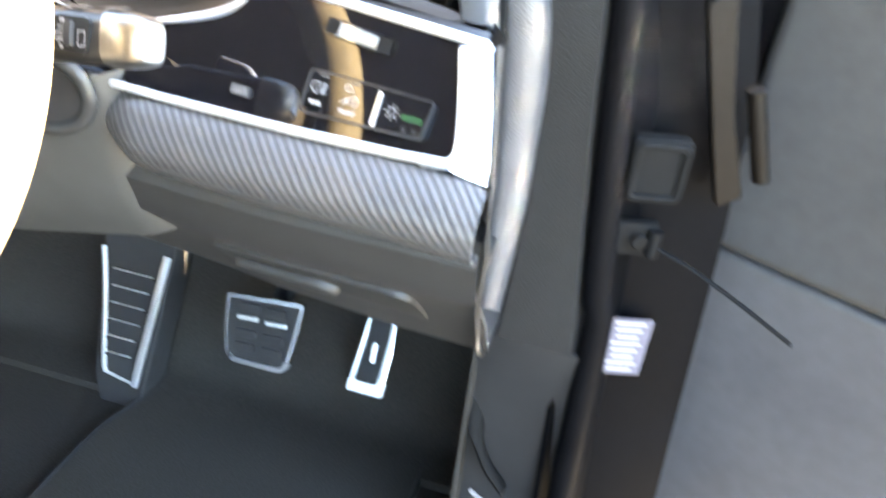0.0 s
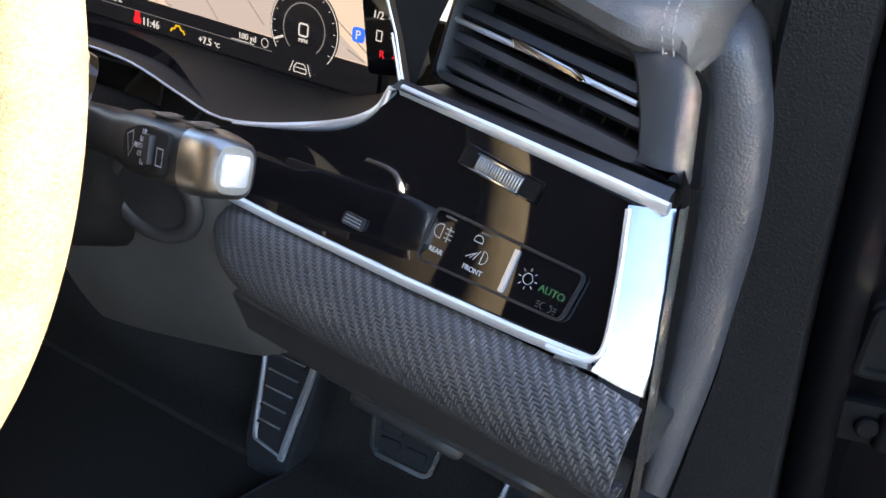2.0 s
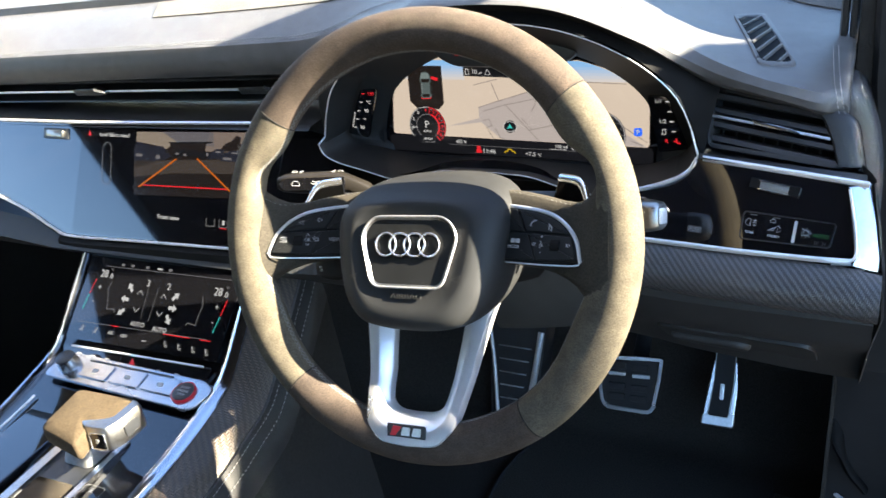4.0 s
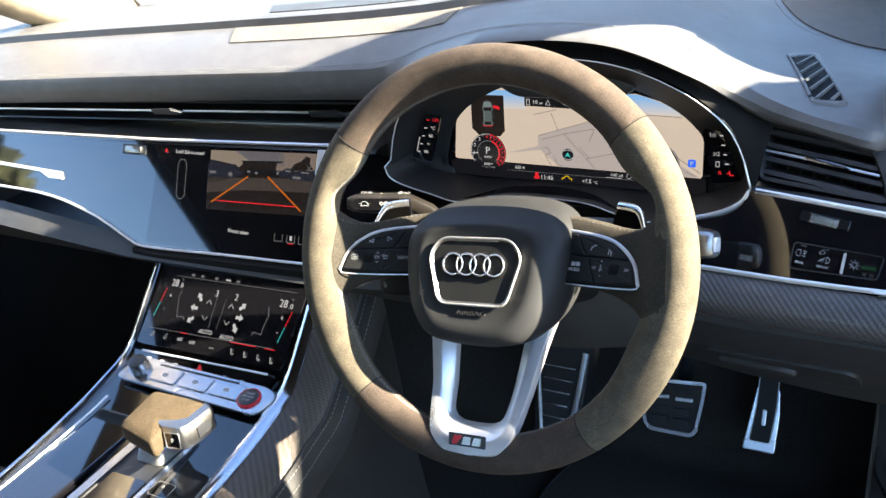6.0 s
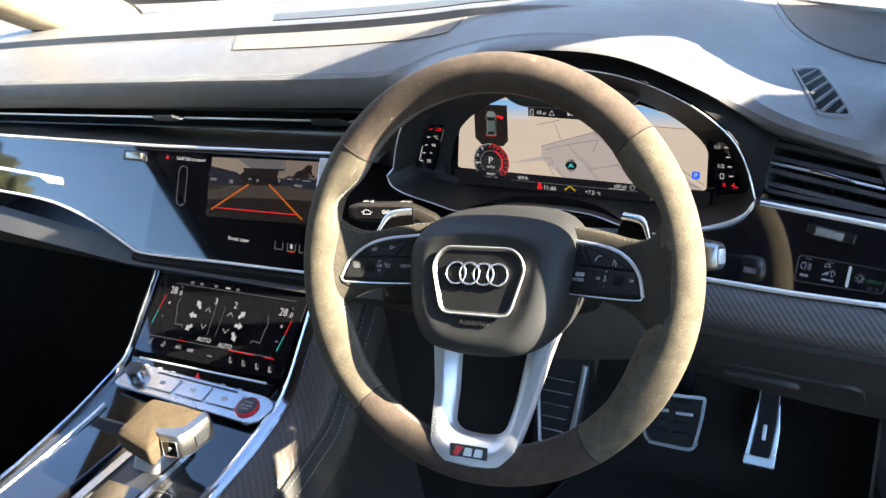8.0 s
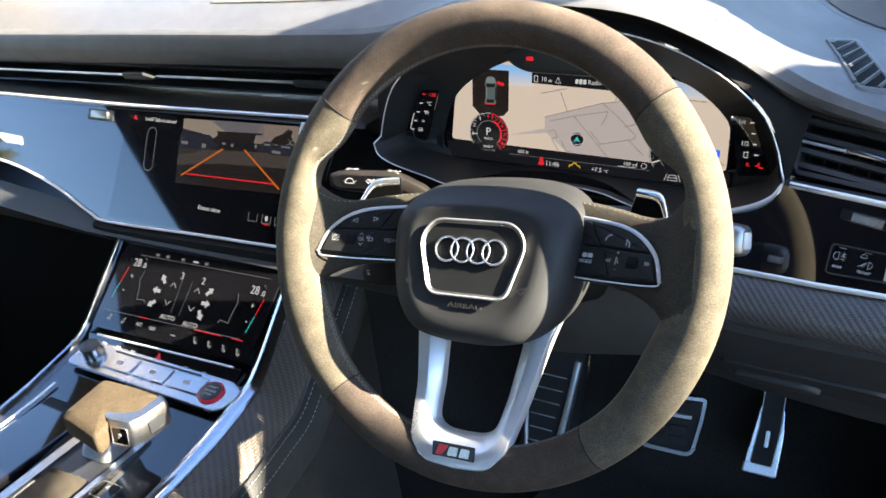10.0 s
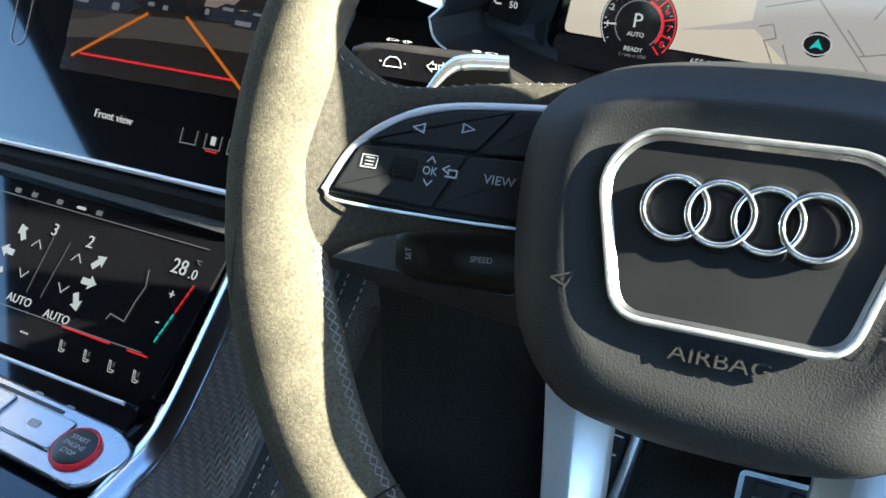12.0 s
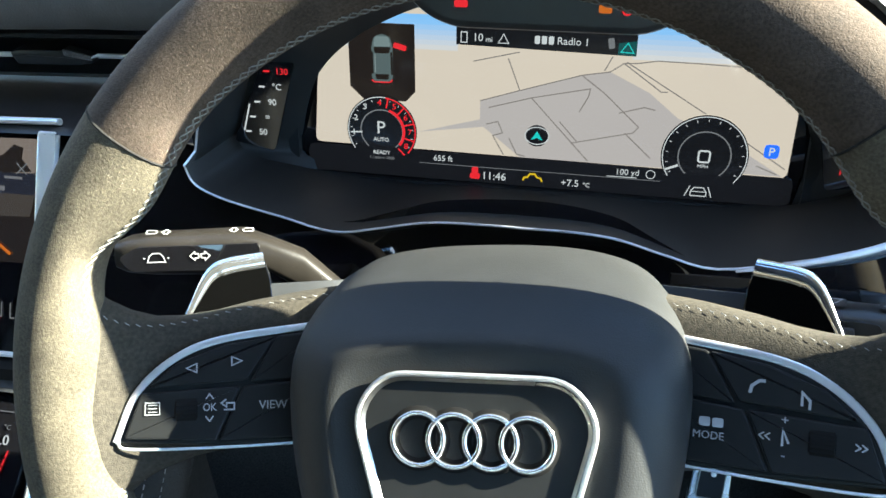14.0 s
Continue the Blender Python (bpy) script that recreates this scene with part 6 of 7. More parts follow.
tw = thing("vent_thumbwheel", axes(on_panel(0.2662, 1.0518), PU, PV) @ Matrix.Rotation(radians(-5), 4, "Z"), "ridged silver thumbwheel in a black slot", "thumbwheel")
so = rounded(box2(0.0415, 0.0088), 0.0012, 3)
part("slot", prism(so, -0.001, 0.0004, 0.0), LINING, tw)
part("slot_rim", sweep([(p[0], p[1], 0.0004) for p in so], 0.0005, 0.0005, 6, closed=True), PIANO, tw, "gloss black rim")
for i in range(17):
    x = -0.0115 + 0.0014 * i
    part("rib", block((x, x + 0.0009), (-0.0036, 0.0022), (0.0004, 0.0030 - abs(i - 8) * 0.00012), 0.0003, 1), GEAR_METAL, tw)
for yy in (0.0027, -0.0042):
    part("edge", sweep([(-0.0125, yy, 0.0018), (0.0, yy, 0.0030), (0.0125, yy, 0.0018)], 0.0006, 0.0006, 6), CHROME, tw)
sn = thing("cabin_sensor", axes(on_panel(0.203, 1.0125), PU, PV), "tiny dotted sensor grille in the gloss panel", "sensor")
part("plate", prism(rounded(box2(0.0125, 0.006), 0.0015, 3), -0.001, 0.0006), SATIN, sn)
for i in range(7):
    for j in range(3):
        bar("hole", GREY_PRINT, sn, -0.0045 + 0.0015 * i, -0.0015 + 0.0015 * j, 0.0007, 0.0006, 0.0006)

# ---- centre display and passenger trim ----
MX, MY = Vector((1, 0, 0)), Vector((0, 0.5, 1))
MM = axes((-0.406, 0.132, 0.969), MX, MY)
MS = math.sqrt(1.25)


def mm(x, z):
    return (x + 0.406, (z - 0.969) * MS)


pt = thing("passenger_trim", MM, "wide piano-black passenger trim with chrome edges", "trim panel")
lowc = curve([(-0.288, 0.9465, 0), (-0.43, 0.9425, 0), (-0.565, 0.9385, 0), (-0.60, 0.9450, 0), (-0.667, 0.9670, 0), (-0.763, 0.9850, 0), (-0.89, 0.9900, 0), (-1.13, 0.9950, 0)], 5)
topc = [(-1.13, 1.0580), (-0.90, 1.0625), (-0.56, 1.0665), (-0.284, 1.0745)]
part("gloss_panel", prism([mm(p.x, p.y) for p in lowc] + [mm(*p) for p in topc], -0.004, 0.0), PIANO, pt)
part("upper_strip", sweep([(*mm(x, z + 0.001), 0.001) for x, z in topc], 0.0022, 0.0030, 8, up=(0, 0, 1)), ALU, pt, "satin silver strip")
part("lower_strip", sweep([(*mm(p.x, p.y), 0.001) for p in lowc], 0.0020, 0.0022, 8, up=(0, 0, 1)), ALU, pt, "satin silver strip")
part("end_plate", prism(rounded([mm(-0.298, 1.020), mm(-0.288, 1.020), mm(-0.284, 1.070), mm(-0.297, 1.070)], 0.002, 2), 0.0, 0.004, 0.001), ALU, pt, "bright upright end plate")
part("lower_lip", loft([[(*mm(p.x, p.y - dz), w) for p in lowc[:14]] for dz, w in ((0.002, -0.001), (0.008, 0.004), (0.015, 0.001), (0.020, -0.012))]), LINING, pt, "dark lower lip")
hd = thing("trim_handle", MM @ at(*mm(-0.80, 1.018), 0.0), "flat silver bar on the gloss passenger trim", "trim bar")
part("bar", prism(rounded([(-0.30, 0.014), (0.058, -0.001), (0.062, -0.012), (0.032, -0.012), (0.012, -0.004), (-0.30, 0.008)], 0.002, 3), 0.0, 0.003, 0.001), ALU, hd)
tg = thing("vent_toggle", MM @ at(*mm(-0.602, 1.0535), 0.0), "small chrome vent toggle in a black slot", "toggle")
part("slot", prism(rounded(box2(0.044, 0.014), 0.002, 3), -0.001, 0.0015, 0.0006), SATIN, tg)
part("roller", block((-0.013, 0.016), (-0.0045, 0.0045), (0.0, 0.006), 0.002, 2), GEAR_METAL, tg)

cd = thing("centre_display", MM @ at(0, 0, 0.0008), "black glass centre display showing a front camera view", "display")
part("glass", prism(rounded([mm(-0.567, 0.9435), mm(-0.290, 0.9470), mm(-0.2885, 1.0640), mm(-0.5545, 1.0605)], 0.004, 3), -0.002, 0.0008), GLASS_BLACK, cd)
D = 0.0012
poly("camera_view", [mm(-0.466, 0.992), mm(-0.297, 0.998), mm(-0.297, 1.0610), mm(-0.464, 1.0590)], D, PIC_DARK, cd, "dim camera picture of parked cars")
PIC_BLUE = glow("picture_blue", (0.22, 0.21, 0.23), 0.36)
PIC_WALL = glow("picture_wall", (0.46, 0.38, 0.30), 0.36)
PIC_GROUND = glow("picture_ground", (0.050, 0.040, 0.034), 0.7)
PIC_CAR = glow("picture_car", (0.016, 0.017, 0.026), 0.7)
PIC_GLINT = glow("picture_glint", (0.20, 0.19, 0.20), 0.5)
poly("camera_sky", [mm(-0.4241, 1.0619), mm(-0.3472, 1.0642), mm(-0.3451, 1.0494), mm(-0.4192, 1.0490)], D + 0.0002, PIC_BLUE, cd)
poly("camera_glow", [mm(-0.3529, 1.0640), mm(-0.2956, 1.0656), mm(-0.2939, 1.0453), mm(-0.3587, 1.0437)], D + 0.0002, PIC_SKY, cd)
poly("camera_building", [mm(-0.4644, 1.0605), mm(-0.4234, 1.0615), mm(-0.4014, 1.0523), mm(-0.4169, 1.0436), mm(-0.4312, 1.0469), mm(-0.4645, 1.0499)], D + 0.0003, PIC_WALL, cd)
poly("camera_shed", [mm(-0.4107, 1.0496), mm(-0.3564, 1.0520), mm(-0.3584, 1.0416), mm(-0.4127, 1.0420)], D + 0.0005, PIC_DARK, cd)
poly("camera_shed", [mm(-0.4128, 1.0513), mm(-0.3469, 1.0543), mm(-0.3495, 1.0524), mm(-0.4113, 1.0495)], D + 0.0006, DARK, cd)
poly("camera_tree", [mm(-0.3380, 1.0441), mm(-0.3298, 1.0525), mm(-0.3204, 1.0560), mm(-0.3134, 1.0618), mm(-0.3070, 1.0602), mm(-0.3079, 1.0544), mm(-0.3011, 1.0478)], D + 0.0005, PIC_DARK, cd)
poly("camera_ground", [mm(-0.4662, 1.0288), mm(-0.2979, 1.0385), mm(-0.3018, 1.0233), mm(-0.4027, 1.0187), mm(-0.4663, 1.0114)], D + 0.0004, PIC_GROUND, cd)
poly("camera_ground", [mm(-0.4656, 1.0284), mm(-0.4289, 1.0307), mm(-0.4467, 1.0251), mm(-0.4653, 1.0224)], D + 0.0005, PIC_MID, cd)
poly("camera_car", [mm(-0.4663, 1.0293), mm(-0.4675, 1.0418), mm(-0.4640, 1.0486), mm(-0.4571, 1.0495), mm(-0.4370, 1.0444), mm(-0.4181, 1.0414), mm(-0.4071, 1.0371), mm(-0.4168, 1.0325), mm(-0.4350, 1.0303)], D + 0.0007, PIC_CAR, cd)
poly("camera_car", [mm(-0.4430, 1.0426), mm(-0.4373, 1.0465), mm(-0.4218, 1.0463), mm(-0.4144, 1.0416)], D + 0.0006, PIC_CAR, cd)
poly("camera_car", [mm(-0.4064, 1.0363), mm(-0.4052, 1.0410), mm(-0.3996, 1.0440), mm(-0.3871, 1.0444), mm(-0.3825, 1.0376)], D + 0.0007, DARK, cd)
poly("camera_car", [mm(-0.3849, 1.0374), mm(-0.3840, 1.0438), mm(-0.3704, 1.0439), mm(-0.3667, 1.0379)], D + 0.0007, DARK, cd)
poly("camera_car", [mm(-0.3683, 1.0374), mm(-0.3672, 1.0420), mm(-0.3588, 1.0443), mm(-0.3504, 1.0420), mm(-0.3520, 1.0369)], D + 0.0007, DARK, cd)
poly("camera_car", [mm(-0.3542, 1.0363), mm(-0.3510, 1.0424), mm(-0.3413, 1.0472), mm(-0.3298, 1.0468), mm(-0.3319, 1.0372)], D + 0.0007, PIC_CAR, cd)
poly("camera_car", [mm(-0.3350, 1.0349), mm(-0.3319, 1.0413), mm(-0.3218, 1.0461), mm(-0.2963, 1.0471), mm(-0.2985, 1.0352)], D + 0.0008, PIC_CAR, cd)
bar("camera_glint", PIC_GLINT, cd, *mm(-0.4583, 1.0355), D + 0.0009, 0.0100, 0.0035)
bar("camera_glint", PIC_GLINT, cd, *mm(-0.4288, 1.0348), D + 0.0009, 0.0060, 0.0050)
bar("camera_glint", PIC_GLINT, cd, *mm(-0.3875, 1.0389), D + 0.0009, 0.0040, 0.0030)
bar("camera_glint", PIC_GLINT, cd, *mm(-0.3996, 1.0397), D + 0.0009, 0.0050, 0.0025)
bar("camera_glint", PIC_GLINT, cd, *mm(-0.3540, 1.0409), D + 0.0009, 0.0030, 0.0040)
bar("camera_glint", PIC_GLINT, cd, *mm(-0.3386, 1.0441), D + 0.0009, 0.0080, 0.0020)
bar("camera_glint", PIC_GLINT, cd, *mm(-0.3249, 1.0377), D + 0.0009, 0.0120, 0.0030)
bar("camera_glint", PIC_GLINT, cd, *mm(-0.3131, 1.0439), D + 0.0009, 0.0120, 0.0016)
line_mark("guide_line", UI_ORANGE, cd, [mm(-0.457, 1.0010), mm(-0.400, 1.0340)], D + 0.0010, 0.0021)
line_mark("guide_line", UI_ORANGE, cd, [mm(-0.314, 1.0020), mm(-0.369, 1.0360)], D + 0.0010, 0.0021)
line_mark("guide_line", UI_RED, cd, [mm(-0.450, 1.0035), mm(-0.320, 1.0065)], D + 0.0009, 0.0014)
text("warning_text", "Look! Safe to move?", 0.0068, UI_WHITE, cd, at(*mm(-0.5005, 1.0555), D + 0.0002), squash=0.88)
poly("warning_mark", [mm(-0.5450, 1.0535), mm(-0.5385, 1.0535), mm(-0.5418, 1.0590)], D + 0.0002, UI_RED, cd)
text("view_text", "Front view", 0.0076, UI_WHITE, cd, at(*mm(-0.409, 0.9710), D + 0.0002))
line_mark("car_outline", UI_GREY, cd, [mm(x, z) for x, z in [(-0.5115 + 0.0075 * math.cos(radians(a)), (1.0395 if math.sin(radians(a)) > 0 else 1.0080) + 0.0075 * math.sin(radians(a))) for a in range(0, 361, 20)]], D + 0.0002, 0.0009)
for u in (-0.345, -0.326, -0.308):
    line_mark("view_button", UI_GREY, cd, [mm(u - 0.006, 0.975), mm(u - 0.006, 0.9665), mm(u + 0.006, 0.9670), mm(u + 0.006, 0.975)], D + 0.0002, 0.0008)
bar("view_button", UI_WHITE, cd, *mm(-0.326, 0.9715), D + 0.0003, 0.0032, 0.0055)
bar("view_button", UI_RED, cd, *mm(-0.326, 0.9655), D + 0.0003, 0.0090, 0.0010)
line_mark("close_mark", UI_GREY, cd, [mm(-0.311, 1.046), mm(-0.304, 1.052)], D + 0.0010, 0.0007)
line_mark("close_mark", UI_GREY, cd, [mm(-0.304, 1.046), mm(-0.311, 1.052)], D + 0.0010, 0.0007)

# ---- centre console ----
con = thing("centre_console", pose(-0.41, 0.0, 0.42), "gloss black centre console with silver rails", "centre console")
C0 = con.matrix_basis.inverted()
PROF = curve([(0.138, 0.945, 0), (0.112, 0.917, 0), (0.075, 0.876, 0), (0.042, 0.840, 0), (0.020, 0.8235, 0), (-0.015, 0.814, 0), (-0.10, 0.8035, 0), (-0.30, 0.796, 0), (-0.75, 0.79, 0)], 5)
XL, XR = -0.552, -0.292


def cpart(name, bm, material, label=""):
    bm.transform(C0)
    return part(name, bm, material, con, label)


def rail_x(y, side):
    if side < 0:
        return XL + 0.004 - 0.010 * max(0, min(1, (0.11 - y) / 0.12)) + 0.016 * max(0, min(1, (0.02 - y) / 0.2))
    return XR + 0.008 * max(0, min(1, (y - 0.0) / 0.12)) + 0.008 * max(0, min(1, (-y) / 0.2))


cpart("deck", loft([[(rail_x(p.x, -1) + (rail_x(p.x, 1) - rail_x(p.x, -1)) * i / 6, p.x, p.y - 0.003) for i in range(7)] for p in PROF]), PIANO, "piano-black deck")
for side in (-1, 1):
    nm = "rail"
    prof = [(-0.006, -0.004), (0.006, -0.004), (0.0065, 0.001), (0.004, 0.0045), (0.0, 0.0055), (-0.004, 0.0045), (-0.0065, 0.001)]
    k = 1.6 if side > 0 else 0.42
    cpart(nm, sweep([(rail_x(p.x, side), p.x, p.y) for p in PROF], 1, profile=[(a * k, c) for a, c in prof], up=(0, 0.3, 1)), RAIL_METAL, "satin silver rail")
cpart("inner_rail", sweep([(XL + 0.026, p.x, p.y + 0.001) for p in PROF if p.x < -0.035], 0.0016, 0.0014, 8), ALU)
cpart("carbon_side", loft([[(rail_x(p.x, 1) + dx, p.x, p.y + dz) for p in PROF] for dx, dz in ((0.007, 0.0), (0.018, -0.001), (0.032, -0.006), (0.044, -0.014), (0.050, -0.022))]), CARBON_FINE, "carbon-fibre side strip")
cpart("leather_edge", sweep([(rail_x(p.x, 1) + 0.052, p.x, p.y - 0.0265) for p in PROF], 0.0040, 0.0040, 10), LEATHER, "stitched leather edge")
cpart("leather_band", loft([[(rail_x(p.x, 1) + dx, p.x, p.y + dz) for p in PROF] for dx, dz in ((0.054, -0.021), (0.066, -0.030), (0.074, -0.045), (0.076, -0.06))]), GRAIN_DARK, "stitched leather band")
for off in (0.0595, 0.0685):
    ob = stitches("stitching", [(rail_x(p.x, 1) + off, p.x, p.y - 0.0225 - (off - 0.0595) * 0.9) for p in PROF], con, gap=0.0055, up=(0.4, 0, 1), mtx=C0)
cpart("suede_side", loft([[(rail_x(p.x, 1) + dx, p.x, z if z else p.y - 0.058) for p in PROF] for dx, z in ((0.075, 0), (0.084, 0.70), (0.10, 0.55), (0.10, 0.40))]), SUEDE_DARK, "dark suede console side")
cpart("left_side", loft([[(rail_x(p.x, -1) + dx, p.x, z if z else p.y - 0.003) for p in PROF] for dx, z in ((-0.004, 0), (-0.014, 0.76), (-0.03, 0.55), (-0.03, 0.40))]), TRIM)
# left storage lid, gear gate
cpart("storage_lid", prism(rounded([(-0.520, -0.045), (-0.448, -0.050), (-0.445, -0.40), (-0.515, -0.40)], 0.010, 4), 0.8005, 0.8045, 0.002), PIANO, "gloss black sliding lid")
go = ccw(rounded([(-0.432, -0.070), (-0.352, -0.066), (-0.350, -0.26), (-0.428, -0.26)], 0.005, 3))
gi = ccw(rounded([(-0.420, -0.077), (-0.359, -0.074), (-0.357, -0.25), (-0.417, -0.25)], 0.004, 3))
cpart("gate_frame", ring2(go, gi, 0.800, 0.8060), STRIP_METAL, "brushed silver gate frame")
cpart("gate_well", prism(inset2(gi, -0.001), 0.7985, 0.8022), SATIN, "black gate insert")
cpart("gate_window", prism(rounded([(-0.413, -0.140), (-0.363, -0.139), (-0.361, -0.245), (-0.411, -0.245)], 0.003, 3), 0.8015, 0.8052), PIANO, "gloss black gate window")
text("reverse_letter", "R", 0.0062, WHITE_PRINT, con, C0 @ Matrix.Translation((-0.3368, -0.1400, 0.8065)))
rf = [(p[0] + 0.0732, p[1] - 0.1430) for p in rounded(box2(0.026, 0.020), 0.004, 3)]
line_mark("reverse_frame", GREY_PRINT, con, rf + rf[:1], 0.3855, 0.0004)

# gear selector
gs = thing("gear_selector", Matrix.Translation((-0.372, -0.094, 0.803)), "suede-topped gear selector with brushed silver side", "gear selector")
part("neck", loft([[(p[0] * s - 0.005 + dx, p[1] * s + dy, z) for p in rounded(box2(0.036, 0.034), 0.008, 4)] for s, dx, dy, z in ((1.15, -0.01, 0.0, 0.0), (1.0, -0.008, 0.0, 0.012), (0.95, 0.0, 0.0, 0.035), (1.2, 0.008, 0.0, 0.046))], closed=True, cap=True), STEEL, gs, "brushed metal neck")
so_ = ccw([(0.006, 0.011), (0.072, 0.0150), (0.0790, 0.0100), (0.0770, -0.0180), (0.0710, -0.0320), (0.0480, -0.0350), (0.020, -0.020)])
part("silver_body", loft([[(p[0] * s + dx, p[1] * s, z) for p in rounded(so_, 0.004, 4)] for s, dx, z in ((0.84, 0.008, 0.0500), (0.97, 0.001, 0.0520), (1.0, 0.0, 0.0555), (1.0, 0.0, 0.0740), (0.96, 0.001, 0.0790), (0.93, 0.002, 0.0795))], closed=True, cap=True), GEAR_METAL, gs, "brushed silver body")
su = ccw([(-0.007, 0.0130), (0.0690, 0.0165), (0.0670, -0.0180), (0.0460, -0.0290), (0.0500, -0.0540), (-0.0060, -0.0440)])


def top_z(y):
    return 0.0815 + (0.16 * y if y < -0.012 else -0.00192) - (2.5 * (y + 0.03) ** 2 if y < -0.03 else 0)


part("suede_top", loft([[(p[0] * s + 0.026 * (1 - s), p[1] * s - 0.02 * (1 - s), (top_z(p[1] * s) + dz if dz > -0.02 else 0.056 + 0.1 * p[1])) for p in rounded(su, 0.006, 5)]
                        for s, dz in ((0.90, -0.03), (0.99, -0.016), (1.0, -0.006), (0.985, -0.0015), (0.95, 0.0), (0.7, 0.001), (0.35, 0.0015), (0.02, 0.0015))], closed=True, cap=True), GEAR_SUEDE, gs, "grey-tan suede top")
pbm = axes((0.0592, -0.0340, 0.0640), (1, 0.13, 0), (0, 0.12, 1))
pb = part("park_button", prism(rounded(box2(0.0165, 0.0165), 0.002, 3), -0.004, 0.0012, 0.0006), PIANO, gs, "black square button", m=pbm)
text("button_letter", "P", 0.0072, WHITE_PRINT, pb, at(0, 0, 0.0014))
part("button_frame", sweep([(p[0], p[1], 0.001) for p in rounded(box2(0.0178, 0.0178), 0.002, 3)], 0.0006, 0.0006, 6, closed=True), CHROME, pb, "bright button frame")
part("side_trigger", block((0.0765, 0.0785), (-0.016, 0.008), (0.0580, 0.0720), 0.002, 2), SATIN, gs)

# button strip with knob and start button
SM = axes((-0.415, 0.006, 0.8235), (1, 0, 0.0), (0, 1, 0.20))
bs = thing("button_strip", SM, "brushed silver button strip below the climate screen", "button strip")
part("plate", prism(rounded([(-0.122, -0.020), (0.110, -0.026), (0.122, 0.006), (0.104, 0.017), (-0.112, 0.020)], 0.012, 5), -0.002, 0.002, 0.001), STRIP_METAL, bs)
for i in range(3):
    part("key", prism(rounded([(-0.072 + 0.050 * i, -0.013), (-0.026 + 0.050 * i, -0.0135), (-0.025 + 0.050 * i, 0.010), (-0.070 + 0.050 * i, 0.010)], 0.003, 3), 0.001, 0.0042, 0.001), STRIP_METAL, bs)
    bar("key_mark", GREY_PRINT, bs, -0.048 + 0.050 * i, -0.002, 0.0044, 0.008, 0.005)
part("slot", prism(rounded([(-0.070, 0.0115), (0.060, 0.0115), (0.060, 0.0140), (-0.070, 0.0140)], 0.001, 2), 0.001, 0.0024), SATIN, bs)
kn = thing("volume_knob", SM @ at(-0.093, 0.000, 0.002), "round black volume knob with a chrome edge", "knob")
part("skirt", lathe([(0.0135, 0.0), (0.0135, 0.004), (0.012, 0.010), (0.0118, 0.0135)]), STRIP_METAL, kn)
part("cap", lathe([(0.0118, 0.0132), (0.0112, 0.0150), (0.009, 0.0156), (0.001, 0.0158)]), SATIN, kn)
st = thing("start_button", SM @ at(0.088, -0.005, 0.002), "round black start button with a red ring", "button")
part("ring", lathe([(0.0150, 0.0), (0.0150, 0.002), (0.0138, 0.0030), (0.0130, 0.0028), (0.0130, 0.0)]), RED, st, "red anodised ring")
part("cap", lathe([(0.0128, 0.0), (0.0128, 0.0030), (0.0118, 0.0036), (0.001, 0.0034)]), SATIN, st)
for k, s in enumerate(("START", "ENGINE", "STOP")):
    text("button_text", s, 0.0044, GREY_PRINT, st, at(0, 0.0050 - 0.0050 * k, 0.0038))

# climate screen
AX, AY = Vector((1, 0, 0.02)), Vector((0, 0.9, 1))
AM = axes((-0.421, 0.072, 0.8765), AX, AY)
AS = math.sqrt(1.81)
ca = thing("climate_display", AM, "black glass climate screen showing 28.0 on both sides", "display")


def ac(x, z):
    return (x + 0.421, (z - 0.8765 - 0.02 * (x + 0.421)) * AS)


g4 = [ac(-0.545, 0.838), ac(-0.306, 0.843), ac(-0.293, 0.921), ac(-0.531, 0.916)]
part("glass", prism(rounded(g4, 0.004, 3), -0.003, 0.001), GLASS_BLACK, ca)
part("lower_line", sweep([(*ac(-0.530, 0.8315), 0.0015), (*ac(-0.322, 0.8370), 0.0015)], 0.0014, 0.0014, 8, up=(0, 0, 1)), ALU, ca, "thin silver line")
part("hazard_panel", prism([ac(-0.545, 0.831), ac(-0.310, 0.836), ac(-0.318, 0.819), ac(-0.538, 0.8140)], -0.004, 0.0008), PIANO, ca, "gloss strip with hazard switch")
poly("hazard_mark", [ac(-0.4360, 0.8220), ac(-0.4205, 0.8224), ac(-0.4285, 0.8318)], 0.0013, glow("hazard_red", (0.55, 0.03, 0.05), 0.6), ca, "red warning triangle")
for u in (-0.515, -0.492, -0.468, -0.385, -0.358):
    bar("strip_mark", GREY_PRINT, ca, *ac(u, 0.8255), 0.0013, 0.006, 0.004, label="small grey symbol")
AD = 0.0014
for u in (-0.505, -0.324):
    text("temperature_text", "28", 0.0138, UI_WHITE, ca, at(*ac(u, 0.9015), AD), squash=0.9)
    text("temperature_text", ".0", 0.0090, UI_WHITE, ca, at(ac(u, 0.9)[0] + 0.0115, ac(u, 0.9000)[1], AD))
    text("temperature_text", "\u00b0C", 0.0042, UI_GREY, ca, at(ac(u, 0.9)[0] + 0.0120, ac(u, 0.9060)[1], AD))
text("fan_text", "3", 0.0118, UI_WHITE, ca, at(*ac(-0.4310, 0.8990), AD))
text("fan_text", "2", 0.0118, UI_WHITE, ca, at(*ac(-0.3985, 0.8990), AD))
text("auto_text", "AUTO", 0.0080, UI_WHITE, ca, at(*ac(-0.4340, 0.8615), AD))
text("auto_text", "AUTO", 0.0080, UI_WHITE, ca, at(*ac(-0.3985, 0.8605), AD))
text("ac_text", "A/C", 0.0060, UI_WHITE, ca, at(*ac(-0.4720, 0.8495), AD))
